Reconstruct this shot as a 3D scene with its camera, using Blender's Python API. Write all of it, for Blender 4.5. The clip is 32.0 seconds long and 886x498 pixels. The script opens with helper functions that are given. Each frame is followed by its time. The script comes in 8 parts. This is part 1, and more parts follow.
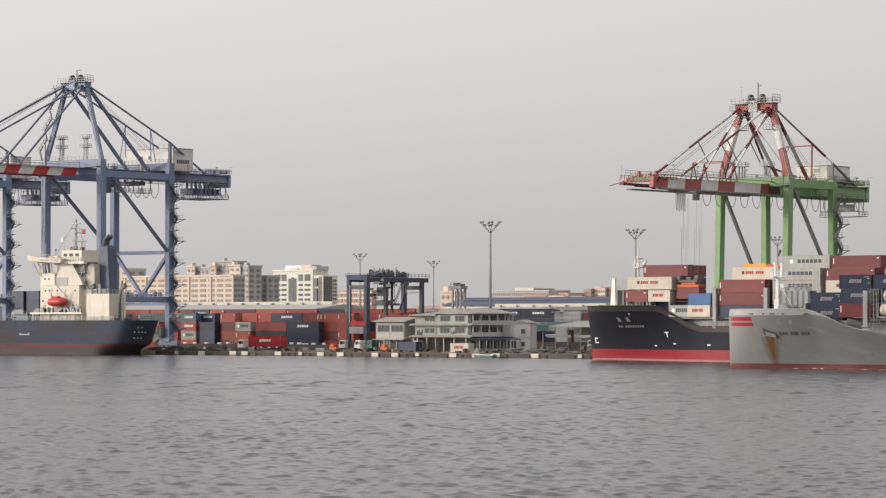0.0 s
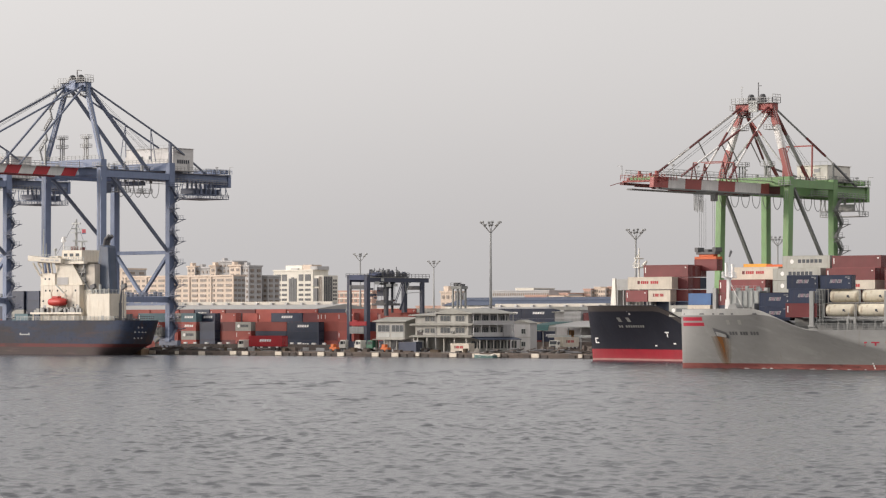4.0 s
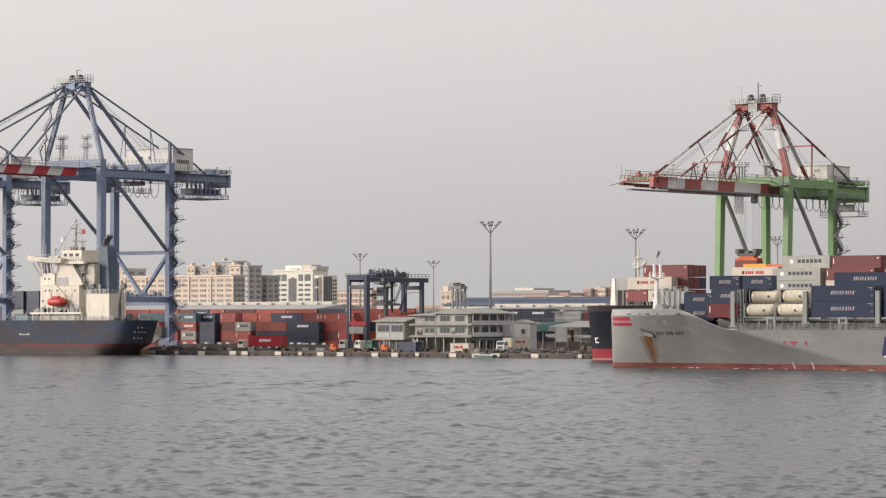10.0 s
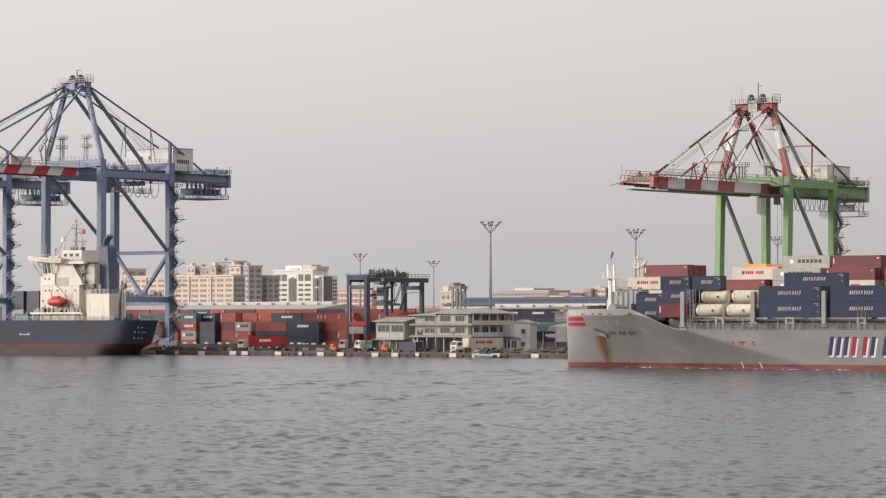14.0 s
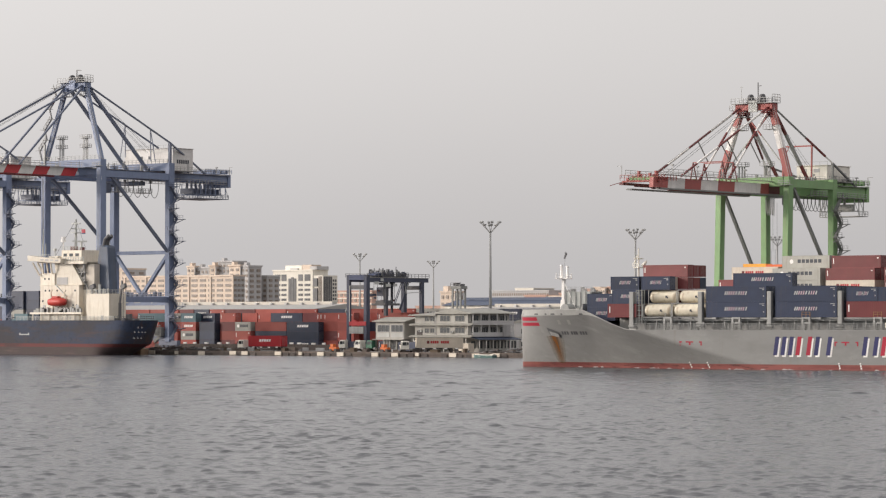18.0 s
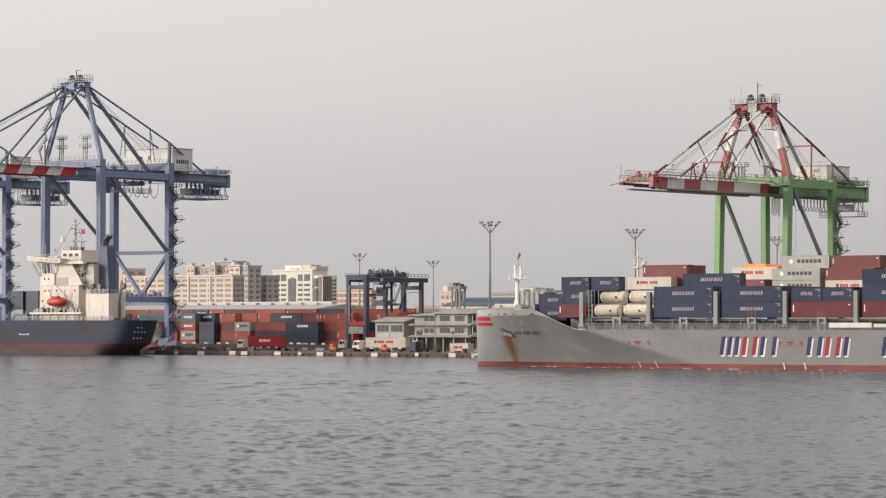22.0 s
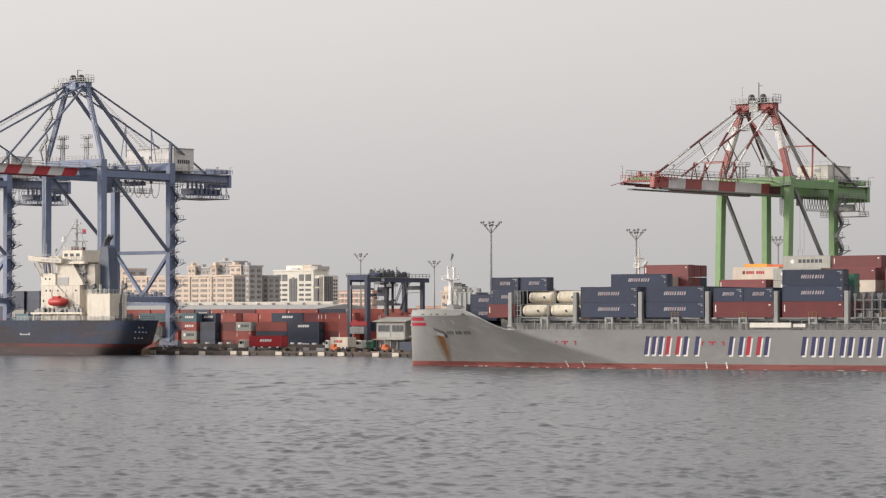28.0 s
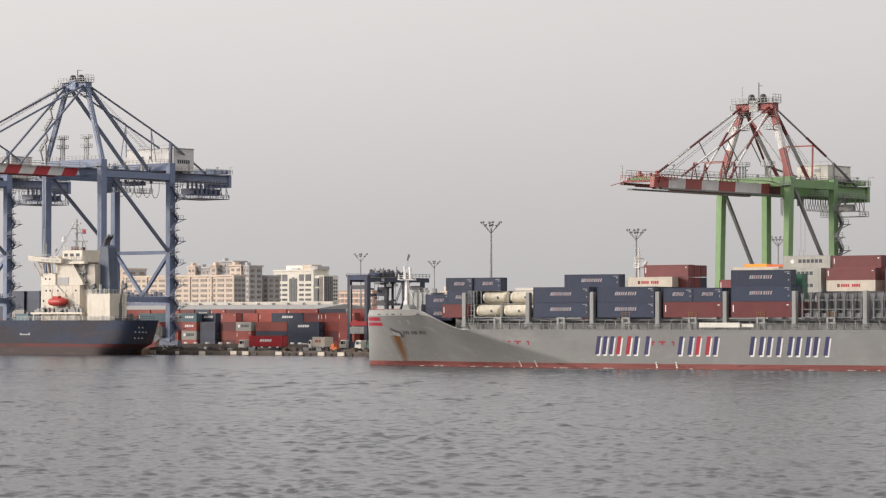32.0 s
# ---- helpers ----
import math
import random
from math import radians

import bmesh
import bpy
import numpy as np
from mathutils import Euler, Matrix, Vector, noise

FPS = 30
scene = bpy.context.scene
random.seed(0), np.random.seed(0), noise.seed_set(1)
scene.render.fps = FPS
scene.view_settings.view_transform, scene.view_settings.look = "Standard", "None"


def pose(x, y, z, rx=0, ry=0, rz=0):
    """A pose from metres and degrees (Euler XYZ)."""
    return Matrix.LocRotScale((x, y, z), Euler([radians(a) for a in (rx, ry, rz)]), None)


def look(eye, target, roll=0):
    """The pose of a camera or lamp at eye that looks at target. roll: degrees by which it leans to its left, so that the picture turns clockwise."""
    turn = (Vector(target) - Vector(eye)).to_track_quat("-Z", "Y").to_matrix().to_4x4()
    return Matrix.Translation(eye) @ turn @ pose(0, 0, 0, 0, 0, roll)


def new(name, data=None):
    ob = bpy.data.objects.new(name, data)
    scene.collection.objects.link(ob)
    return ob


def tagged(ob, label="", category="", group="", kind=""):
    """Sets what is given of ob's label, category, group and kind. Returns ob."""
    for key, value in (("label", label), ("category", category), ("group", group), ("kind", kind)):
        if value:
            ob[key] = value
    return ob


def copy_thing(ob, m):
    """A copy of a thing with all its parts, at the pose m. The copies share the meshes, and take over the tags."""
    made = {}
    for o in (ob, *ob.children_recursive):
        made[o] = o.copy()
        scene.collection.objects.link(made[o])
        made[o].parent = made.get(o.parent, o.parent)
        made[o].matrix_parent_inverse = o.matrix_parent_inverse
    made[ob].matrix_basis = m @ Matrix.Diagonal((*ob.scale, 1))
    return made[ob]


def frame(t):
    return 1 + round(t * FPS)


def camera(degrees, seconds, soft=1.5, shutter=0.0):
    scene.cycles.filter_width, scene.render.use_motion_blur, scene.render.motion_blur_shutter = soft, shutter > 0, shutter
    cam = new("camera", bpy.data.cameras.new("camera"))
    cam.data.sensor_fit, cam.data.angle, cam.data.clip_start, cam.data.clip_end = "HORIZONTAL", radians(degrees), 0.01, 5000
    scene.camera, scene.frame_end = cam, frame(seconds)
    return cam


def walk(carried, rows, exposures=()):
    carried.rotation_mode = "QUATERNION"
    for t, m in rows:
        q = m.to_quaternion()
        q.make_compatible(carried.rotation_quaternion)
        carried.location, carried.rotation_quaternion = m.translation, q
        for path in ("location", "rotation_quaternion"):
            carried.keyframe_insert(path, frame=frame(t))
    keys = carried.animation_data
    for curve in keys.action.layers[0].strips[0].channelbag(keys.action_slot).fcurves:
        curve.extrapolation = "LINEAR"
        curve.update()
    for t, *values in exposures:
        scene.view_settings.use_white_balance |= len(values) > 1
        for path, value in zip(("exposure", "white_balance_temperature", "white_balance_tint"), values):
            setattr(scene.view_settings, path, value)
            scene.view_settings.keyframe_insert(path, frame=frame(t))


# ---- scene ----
cam = camera(16.83, 32.0, soft=1.25)
EYE = (0.0, 0.0, 8.9)


def gaze(dx):
    """The tripod head, with its slight sway in hundredths of a degree."""
    return pose(*EYE, 90 + 1.394, 0, 39.0 + 0.0108 * dx)


walk(cam, [(0.0, gaze(0)), (1.0, gaze(1.2)), (3.0, gaze(1.2)), (6.0, gaze(-1.4)), (9.0, gaze(-1.2)), (10.0, gaze(0)),
           (14.0, gaze(0.2)), (17.0, gaze(1.2)), (19.0, gaze(-1.4)), (20.0, gaze(-0.2)), (22.0, gaze(-0.8)),
           (24.0, gaze(-1.2)), (25.5, gaze(0)), (28.0, gaze(1.2)), (29.0, gaze(1.2)), (30.0, gaze(0.2)), (32.0, gaze(1.2))])

# ---- light: hazy late afternoon, low veiled sun from the west ----
SUN_AZ, SUN_EL = radians(217), radians(16)      # azimuth counted from +X towards +Y
sun_dir = Vector((math.cos(SUN_EL) * math.cos(SUN_AZ), math.cos(SUN_EL) * math.sin(SUN_AZ), math.sin(SUN_EL)))
world = bpy.data.worlds.new("sky")
scene.world = world
world.use_nodes = True
wn, wl = world.node_tree.nodes, world.node_tree.links
wn.clear()
w_out = wn.new("ShaderNodeOutputWorld")
w_bg = wn.new("ShaderNodeBackground")
w_sky = wn.new("ShaderNodeTexSky")
w_sky.sky_type = "NISHITA"
w_sky.sun_disc = False
w_sky.sun_elevation = SUN_EL
w_sky.sun_rotation = radians(90) - SUN_AZ
w_sky.air_density, w_sky.dust_density, w_sky.ozone_density = 1.5, 6.0, 1.0
w_hsv = wn.new("ShaderNodeHueSaturation")
w_hsv.inputs["Saturation"].default_value = 0.12
w_hsv.inputs["Value"].default_value = 0.10
w_tc = wn.new("ShaderNodeTexCoord")
w_sep = wn.new("ShaderNodeSeparateXYZ")
w_ramp = wn.new("ShaderNodeValToRGB")
w_ramp.color_ramp.elements[0].position = 0.0
w_ramp.color_ramp.elements[0].color = (0.500, 0.483, 0.485, 1)
w_ramp.color_ramp.elements[1].position = 0.14
w_ramp.color_ramp.elements[1].color = (0.577, 0.551, 0.543, 1)
w_dot = wn.new("ShaderNodeVectorMath")
w_dot.operation = "DOT_PRODUCT"
w_dot.inputs[1].default_value = (-0.80, -0.60, 0.0)
w_map = wn.new("ShaderNodeMapRange")
w_map.inputs["From Min"].default_value, w_map.inputs["From Max"].default_value = -0.25, 0.35
w_map.inputs["To Min"].default_value, w_map.inputs["To Max"].default_value = 0.93, 1.12
w_tint = wn.new("ShaderNodeMixRGB")
w_tint.blend_type = "MULTIPLY"
w_tint.inputs["Fac"].default_value = 1.0
w_cloud = wn.new("ShaderNodeTexNoise")
w_cloud.inputs["Scale"].default_value, w_cloud.inputs["Detail"].default_value = 7.0, 4.0
w_cmap = wn.new("ShaderNodeMapRange")
w_cmap.inputs["To Min"].default_value, w_cmap.inputs["To Max"].default_value = 0.965, 1.035
w_mul = wn.new("ShaderNodeMath")
w_mul.operation = "MULTIPLY"
w_add = wn.new("ShaderNodeMixRGB")
w_add.blend_type = "ADD"
w_add.inputs["Fac"].default_value = 1.0
wl.new(w_tc.outputs["Generated"], w_sep.inputs[0])
wl.new(w_sep.outputs["Z"], w_ramp.inputs["Fac"])
wl.new(w_tc.outputs["Generated"], w_dot.inputs[0])
wl.new(w_dot.outputs["Value"], w_map.inputs["Value"])
wl.new(w_tc.outputs["Generated"], w_cloud.inputs["Vector"])
wl.new(w_cloud.outputs["Fac"], w_cmap.inputs["Value"])
wl.new(w_map.outputs[0], w_mul.inputs[0])
wl.new(w_cmap.outputs[0], w_mul.inputs[1])
wl.new(w_ramp.outputs["Color"], w_tint.inputs["Color1"])
wl.new(w_mul.outputs[0], w_tint.inputs["Color2"])
wl.new(w_sky.outputs["Color"], w_hsv.inputs["Color"])
wl.new(w_tint.outputs["Color"], w_add.inputs["Color1"])
wl.new(w_hsv.outputs["Color"], w_add.inputs["Color2"])
wl.new(w_add.outputs["Color"], w_bg.inputs["Color"])
w_bg.inputs["Strength"].default_value = 1.0
wl.new(w_bg.outputs[0], w_out.inputs["Surface"])

sun = new("sun", bpy.data.lights.new("sun", "SUN"))
sun.data.energy, sun.data.angle, sun.data.color = 2.1, radians(8), (1.0, 0.865, 0.735)
sun.matrix_basis = look(tuple(sun_dir * 500), (0, 0, 0))
scene.view_settings.exposure = 0.0


# ---- materials ----
MATS = {}


def mat(name, rgb, rough=0.55, metal=0.0, vary=0.12, streak=0.15, dirt=(0.10, 0.075, 0.05), scale=0.35, bump=0.0, bump_scale=3.0, rand=0.08, spec=0.4):
    """Painted or raw surface: broad stains, fine grain, vertical weather streaks, a slight change from object to object."""
    if name in MATS:
        return MATS[name]
    m = bpy.data.materials.new(name)
    m.use_nodes = True
    nt = m.node_tree
    n, l = nt.nodes, nt.links
    b = n["Principled BSDF"]
    b.inputs["Roughness"].default_value = rough
    b.inputs["Metallic"].default_value = metal
    b.inputs["Specular IOR Level"].default_value = spec
    tc = n.new("ShaderNodeTexCoord")
    mp = n.new("ShaderNodeMapping")
    mp.inputs["Scale"].default_value = (1.0, 1.0, 0.12)
    l.new(tc.outputs["Object"], mp.inputs["Vector"])
    broad = n.new("ShaderNodeTexNoise")
    broad.inputs["Scale"].default_value, broad.inputs["Detail"].default_value = scale, 5.0
    l.new(tc.outputs["Object"], broad.inputs["Vector"])
    fine = n.new("ShaderNodeTexNoise")
    fine.inputs["Scale"].default_value, fine.inputs["Detail"].default_value = scale * 9, 4.0
    l.new(tc.outputs["Object"], fine.inputs["Vector"])
    run = n.new("ShaderNodeTexNoise")
    run.inputs["Scale"].default_value, run.inputs["Detail"].default_value = 1.6, 4.0
    l.new(mp.outputs[0], run.inputs["Vector"])
    info = n.new("ShaderNodeObjectInfo")
    base = n.new("ShaderNodeRGB")
    base.outputs[0].default_value = (*rgb, 1)
    hsv = n.new("ShaderNodeHueSaturation")
    l.new(base.outputs[0], hsv.inputs["Color"])

    def mapped(src, lo, hi, a=0.0, z=1.0):
        r = n.new("ShaderNodeMapRange")
        r.inputs["From Min"].default_value, r.inputs["From Max"].default_value = a, z
        r.inputs["To Min"].default_value, r.inputs["To Max"].default_value = lo, hi
        l.new(src, r.inputs["Value"])
        return r.outputs[0]

    def times(p, q):
        k = n.new("ShaderNodeMath")
        k.operation = "MULTIPLY"
        l.new(p, k.inputs[0])
        l.new(q, k.inputs[1])
        return k.outputs[0]

    v = times(mapped(broad.outputs["Fac"], 1 - 2 * vary, 1 + 2 * vary), mapped(fine.outputs["Fac"], 1 - vary, 1 + vary))
    v = times(v, mapped(info.outputs["Random"], 1 - rand, 1 + rand))
    l.new(v, hsv.inputs["Value"])
    mix = n.new("ShaderNodeMixRGB")
    mix.inputs["Color2"].default_value = (*dirt, 1)
    l.new(mapped(run.outputs["Fac"], 0.0, streak, 0.52, 0.78), mix.inputs["Fac"])
    l.new(hsv.outputs[0], mix.inputs["Color1"])
    l.new(mix.outputs[0], b.inputs["Base Color"])
    l.new(mapped(fine.outputs["Fac"], max(0.03, rough - 0.12), min(1, rough + 0.12)), b.inputs["Roughness"])
    if bump:
        bp = n.new("ShaderNodeBump")
        bp.inputs["Strength"].default_value = bump
        tex = n.new("ShaderNodeTexNoise")
        tex.inputs["Scale"].default_value, tex.inputs["Detail"].default_value = bump_scale, 5.0
        l.new(tc.outputs["Object"], tex.inputs["Vector"])
        l.new(tex.outputs["Fac"], bp.inputs["Height"])
        l.new(bp.outputs[0], b.inputs["Normal"])
    MATS[name] = m
    return m


def water_material():
    m = bpy.data.materials.new("harbour_water")
    m.use_nodes = True
    n, l = m.node_tree.nodes, m.node_tree.links
    b = n["Principled BSDF"]
    b.inputs["Base Color"].default_value = (0.060, 0.063, 0.074, 1)
    b.inputs["Roughness"].default_value = 0.18
    b.inputs["IOR"].default_value = 1.33
    tc = n.new("ShaderNodeTexCoord")
    turn = n.new("ShaderNodeMapping")
    turn.inputs["Rotation"].default_value = (0, 0, radians(-39))
    crest = n.new("ShaderNodeMapping")
    crest.inputs["Scale"].default_value = (0.32, 1.0, 1.0)
    l.new(tc.outputs["Object"], turn.inputs["Vector"])
    l.new(turn.outputs[0], crest.inputs["Vector"])
    bump = None
    for scale, strength, dist in ((1.6, 0.8, 0.15), (4.6, 0.7, 0.055)):
        t = n.new("ShaderNodeTexNoise")
        t.inputs["Scale"].default_value, t.inputs["Detail"].default_value = scale, 4.0
        l.new(crest.outputs[0], t.inputs["Vector"])
        k = n.new("ShaderNodeBump")
        k.inputs["Strength"].default_value, k.inputs["Distance"].default_value = strength, dist
        l.new(t.outputs["Fac"], k.inputs["Height"])
        if bump:
            l.new(bump.outputs[0], k.inputs["Normal"])
        bump = k
    l.new(bump.outputs[0], b.inputs["Normal"])
    return m


WATER = water_material()
NAVY = mat("navy_paint", (0.025, 0.035, 0.069), 0.5, rand=0.22)
BLUE = mat("blue_paint", (0.05, 0.12, 0.28), 0.5)
TEAL = mat("teal_paint", (0.065, 0.13, 0.16), 0.5, rand=0.22)
RED = mat("red_oxide_paint", (0.165, 0.035, 0.037), 0.55, rand=0.22)
BRICK = mat("orange_red_paint", (0.325, 0.062, 0.047), 0.55, rand=0.22)
BRIGHT_RED = mat("bright_red_paint", (0.40, 0.022, 0.030), 0.45)
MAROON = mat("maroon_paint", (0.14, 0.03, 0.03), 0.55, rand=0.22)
CREAM = mat("cream_paint", (0.57, 0.505, 0.42), 0.5)
PALE = mat("pale_grey_paint", (0.43, 0.44, 0.425), 0.5)
PALE_BOX = mat("pale_box_paint", (0.335, 0.33, 0.30), 0.5, streak=0.25)
GREEN_C = mat("green_paint", (0.05, 0.16, 0.10), 0.5)
YELLOW = mat("yellow_paint", (0.65, 0.30, 0.03), 0.5)
ORANGE = mat("orange_paint", (0.60, 0.12, 0.03), 0.5)
WHITE = mat("white_paint", (0.76, 0.73, 0.66), 0.5, vary=0.06, streak=0.25, dirt=(0.30, 0.20, 0.11))
HULL_GREY = mat("hull_grey_paint", (0.285, 0.285, 0.277), 0.45, vary=0.04, streak=0.10, dirt=(0.22, 0.19, 0.15), scale=0.12)
HULL_BLACK = mat("hull_black_paint", (0.019, 0.020, 0.028), 0.5, vary=0.15, streak=0.12, dirt=(0.08, 0.06, 0.05), scale=0.2, spec=0.12)
HULL_BROWN = mat("bulwark_rust_brown", (0.050, 0.042, 0.040), 0.6, vary=0.2)
BOOT_RED = mat("boot_red", (0.25, 0.004, 0.016), 0.55, streak=0.25, dirt=(0.22, 0.05, 0.04))
STEEL = mat("grey_steel", (0.33, 0.33, 0.325), 0.5, streak=0.3)
DARK = mat("dark_steel", (0.105, 0.105, 0.112), 0.5)
ROPE = mat("wire_rope", (0.10, 0.10, 0.10), 0.5)
CRANE_BLUE = mat("crane_blue_paint", (0.180, 0.222, 0.335), 0.5, vary=0.08, streak=0.3, dirt=(0.06, 0.07, 0.10))
CRANE_DKBLUE = mat("crane_dark_blue", (0.132, 0.152, 0.212), 0.5)
# olive streaks: weathering, plus the sun's yellow tint put into the paint
CRANE_GREEN = mat("crane_green_paint", (0.190, 0.325, 0.145), 0.5, vary=0.10, streak=0.55, dirt=(0.24, 0.25, 0.13))
CRANE_RED = mat("crane_red_paint", (0.32, 0.078, 0.070), 0.5)
BOOM_RED = mat("boom_crimson_paint", (0.46, 0.040, 0.048), 0.5)
CRANE_WHITE = mat("crane_white_paint", (0.66, 0.64, 0.62), 0.5)
RTG_NAVY = mat("yard_crane_navy", (0.046, 0.053, 0.086), 0.5)
CONCRETE = mat("quay_concrete", (0.115, 0.092, 0.080), 0.85, vary=0.2, streak=0.5, dirt=(0.05, 0.04, 0.035), bump=0.3)
DECK = mat("yard_asphalt", (0.090, 0.074, 0.068), 0.9, vary=0.2)
RUBBER = mat("rubber", (0.072, 0.060, 0.055), 0.8)
OFF_WALL = mat("office_wall", (0.42, 0.408, 0.38), 0.8, vary=0.08, streak=0.35, dirt=(0.22, 0.19, 0.15))
OFF_ROOF = mat("office_roof", (0.34, 0.33, 0.30), 0.7)
GLASS = mat("window_glass", (0.045, 0.050, 0.054), 0.18, vary=0.2, streak=0.0, spec=0.5)
BEIGE = mat("beige_render", (0.66, 0.55, 0.46), 0.85, vary=0.05)
FAR_WHITE = mat("white_render", (0.80, 0.76, 0.68), 0.85, vary=0.05)
FAR_GREY = mat("grey_render", (0.47, 0.46, 0.46), 0.85, vary=0.06)
FAR_PINK = mat("pink_render", (0.52, 0.34, 0.28), 0.85, vary=0.06)
SHED_ROOF = mat("shed_white_roof", (0.37, 0.36, 0.35), 0.6, vary=0.05)
BLUE_ROOF = mat("shed_blue_roof", (0.065, 0.085, 0.135), 0.6)
LEAF = mat("foliage", (0.045, 0.065, 0.028), 0.7, vary=0.3)
BARK = mat("bark", (0.09, 0.065, 0.045), 0.9)
MARK_RED = mat("mark_red", (0.38, 0.020, 0.045), 0.5, vary=0.05)
MARK_BLUE = mat("mark_blue", (0.034, 0.035, 0.115), 0.5, vary=0.05)
MARK_WHITE = mat("mark_white", (0.82, 0.80, 0.78), 0.5, vary=0.04, streak=0.05)
MARK_PINK = mat("mark_pink", (0.46, 0.33, 0.37), 0.5, vary=0.05)
MARK_DARK = mat("mark_dark", (0.05, 0.055, 0.07), 0.5, vary=0.05)
MARK_GREY = mat("mark_grey", (0.20, 0.20, 0.19), 0.5, vary=0.05)
OCHRE = mat("dull_ochre_paint", (0.27, 0.15, 0.06), 0.6)
AWNING = mat("awning_teal", (0.035, 0.10, 0.10), 0.7)
FAR_DARK = mat("far_glazing", (0.115, 0.115, 0.118), 0.3, vary=0.2, streak=0.0)
FAR_GLASS = mat("far_window", (0.25, 0.21, 0.18), 0.3, vary=0.2, streak=0.0, spec=0.5)
FOAM = mat("foam", (0.50, 0.49, 0.48), 0.8, vary=0.1, streak=0.0)
TANK = mat("tank_cream", (0.66, 0.60, 0.48), 0.45, vary=0.12, streak=0.75, dirt=(0.26, 0.15, 0.07), scale=0.9)
BRACE = mat("brace_grey", (0.195, 0.20, 0.195), 0.55)
RIDGE = mat("ridge_white", (0.58, 0.54, 0.48), 0.7, vary=0.06)
HOUSE_WHITE = mat("deckhouse_cream", (0.70, 0.64, 0.545), 0.5, vary=0.08, streak=0.36, dirt=(0.34, 0.22, 0.12))


def patchy(name, base, patches, rough=0.6):
    """Old ship's side: paint broken by large uneven patches and scraped runs."""
    m = bpy.data.materials.new(name)
    m.use_nodes = True
    n, l = m.node_tree.nodes, m.node_tree.links
    b = n["Principled BSDF"]
    b.inputs["Roughness"].default_value = rough
    b.inputs["Specular IOR Level"].default_value = 0.15
    tc = n.new("ShaderNodeTexCoord")
    colour = n.new("ShaderNodeRGB")
    colour.outputs[0].default_value = (*base, 1)
    last = colour.outputs[0]
    for rgb, stretch, scale, lo, hi, amount in patches:
        mp = n.new("ShaderNodeMapping")
        mp.inputs["Scale"].default_value = stretch
        t = n.new("ShaderNodeTexNoise")
        t.inputs["Scale"].default_value, t.inputs["Detail"].default_value, t.inputs["Roughness"].default_value = scale, 6, 0.65
        r = n.new("ShaderNodeMapRange")
        r.inputs["From Min"].default_value, r.inputs["From Max"].default_value = lo, hi
        r.inputs["To Min"].default_value, r.inputs["To Max"].default_value = 0.0, amount
        mx = n.new("ShaderNodeMixRGB")
        mx.inputs["Color2"].default_value = (*rgb, 1)
        l.new(tc.outputs["Object"], mp.inputs["Vector"])
        l.new(mp.outputs[0], t.inputs["Vector"])
        l.new(t.outputs["Fac"], r.inputs["Value"])
        l.new(r.outputs[0], mx.inputs["Fac"])
        l.new(last, mx.inputs["Color1"])
        last = mx.outputs[0]
    l.new(last, b.inputs["Base Color"])
    return m


OLD_BLUE = patchy("old_blue_side", (0.039, 0.050, 0.084), (((0.049, 0.043, 0.046), (0.30, 1, 1), 0.18, 0.45, 0.57, 0.80), ((0.090, 0.053, 0.046), (0.10, 1, 0.8), 0.45, 0.54, 0.66, 0.75),
                                                           ((0.078, 0.062, 0.053), (1.2, 1, 0.12), 0.8, 0.58, 0.74, 0.6), ((0.020, 0.024, 0.036), (0.4, 1, 0.6), 1.4, 0.54, 0.68, 0.5)))
OLD_STRIPE = patchy("old_red_stripe", (0.135, 0.042, 0.042), (((0.07, 0.04, 0.04), (0.2, 1, 1), 0.6, 0.50, 0.62, 0.8),))
OLD_RED = patchy("old_red_bottom", (0.072, 0.052, 0.054), (((0.070, 0.056, 0.052), (0.3, 1, 1), 0.5, 0.46, 0.60, 0.85), ((0.12, 0.085, 0.078), (0.15, 1, 2.0), 0.8, 0.54, 0.66, 0.6),
                                                          ((0.070, 0.055, 0.046), (1, 1, 0.15), 0.9, 0.50, 0.70, 0.7)))
GREY_SIDE = patchy("hull_grey_side", (0.268, 0.266, 0.260), (((0.235, 0.233, 0.228), (0.5, 1, 1), 0.16, 0.46, 0.60, 0.8), ((0.20, 0.17, 0.14), (1.5, 1, 0.05), 0.9, 0.60, 0.78, 0.6),
                                                            ((0.32, 0.32, 0.31), (0.3, 1, 0.6), 0.5, 0.52, 0.66, 0.6), ((0.17, 0.12, 0.08), (0.6, 1, 0.5), 2.2, 0.68, 0.76, 0.6)), 0.45)
GATE_GREY = mat("gate_grey_paint", (0.33, 0.33, 0.32), 0.5, vary=0.08)
RED_BAND = patchy("waterline_red", (0.27, 0.098, 0.088), (((0.17, 0.055, 0.052), (0.12, 1, 1), 0.35, 0.46, 0.60, 0.85), ((0.085, 0.045, 0.042), (0.25, 1, 2.0), 1.0, 0.56, 0.66, 0.85),
                                                          ((0.30, 0.11, 0.09), (0.5, 1, 0.3), 0.8, 0.56, 0.70, 0.6)), 0.6)


# ---- mesh helpers ----
def box(bm, x0, x1, y0, y1, z0, z1):
    v = [bm.verts.new(p) for p in ((x0, y0, z0), (x1, y0, z0), (x1, y1, z0), (x0, y1, z0), (x0, y0, z1), (x1, y0, z1), (x1, y1, z1), (x0, y1, z1))]
    for q in ((0, 3, 2, 1), (4, 5, 6, 7), (0, 1, 5, 4), (1, 2, 6, 5), (2, 3, 7, 6), (3, 0, 4, 7)):
        bm.faces.new([v[i] for i in q])


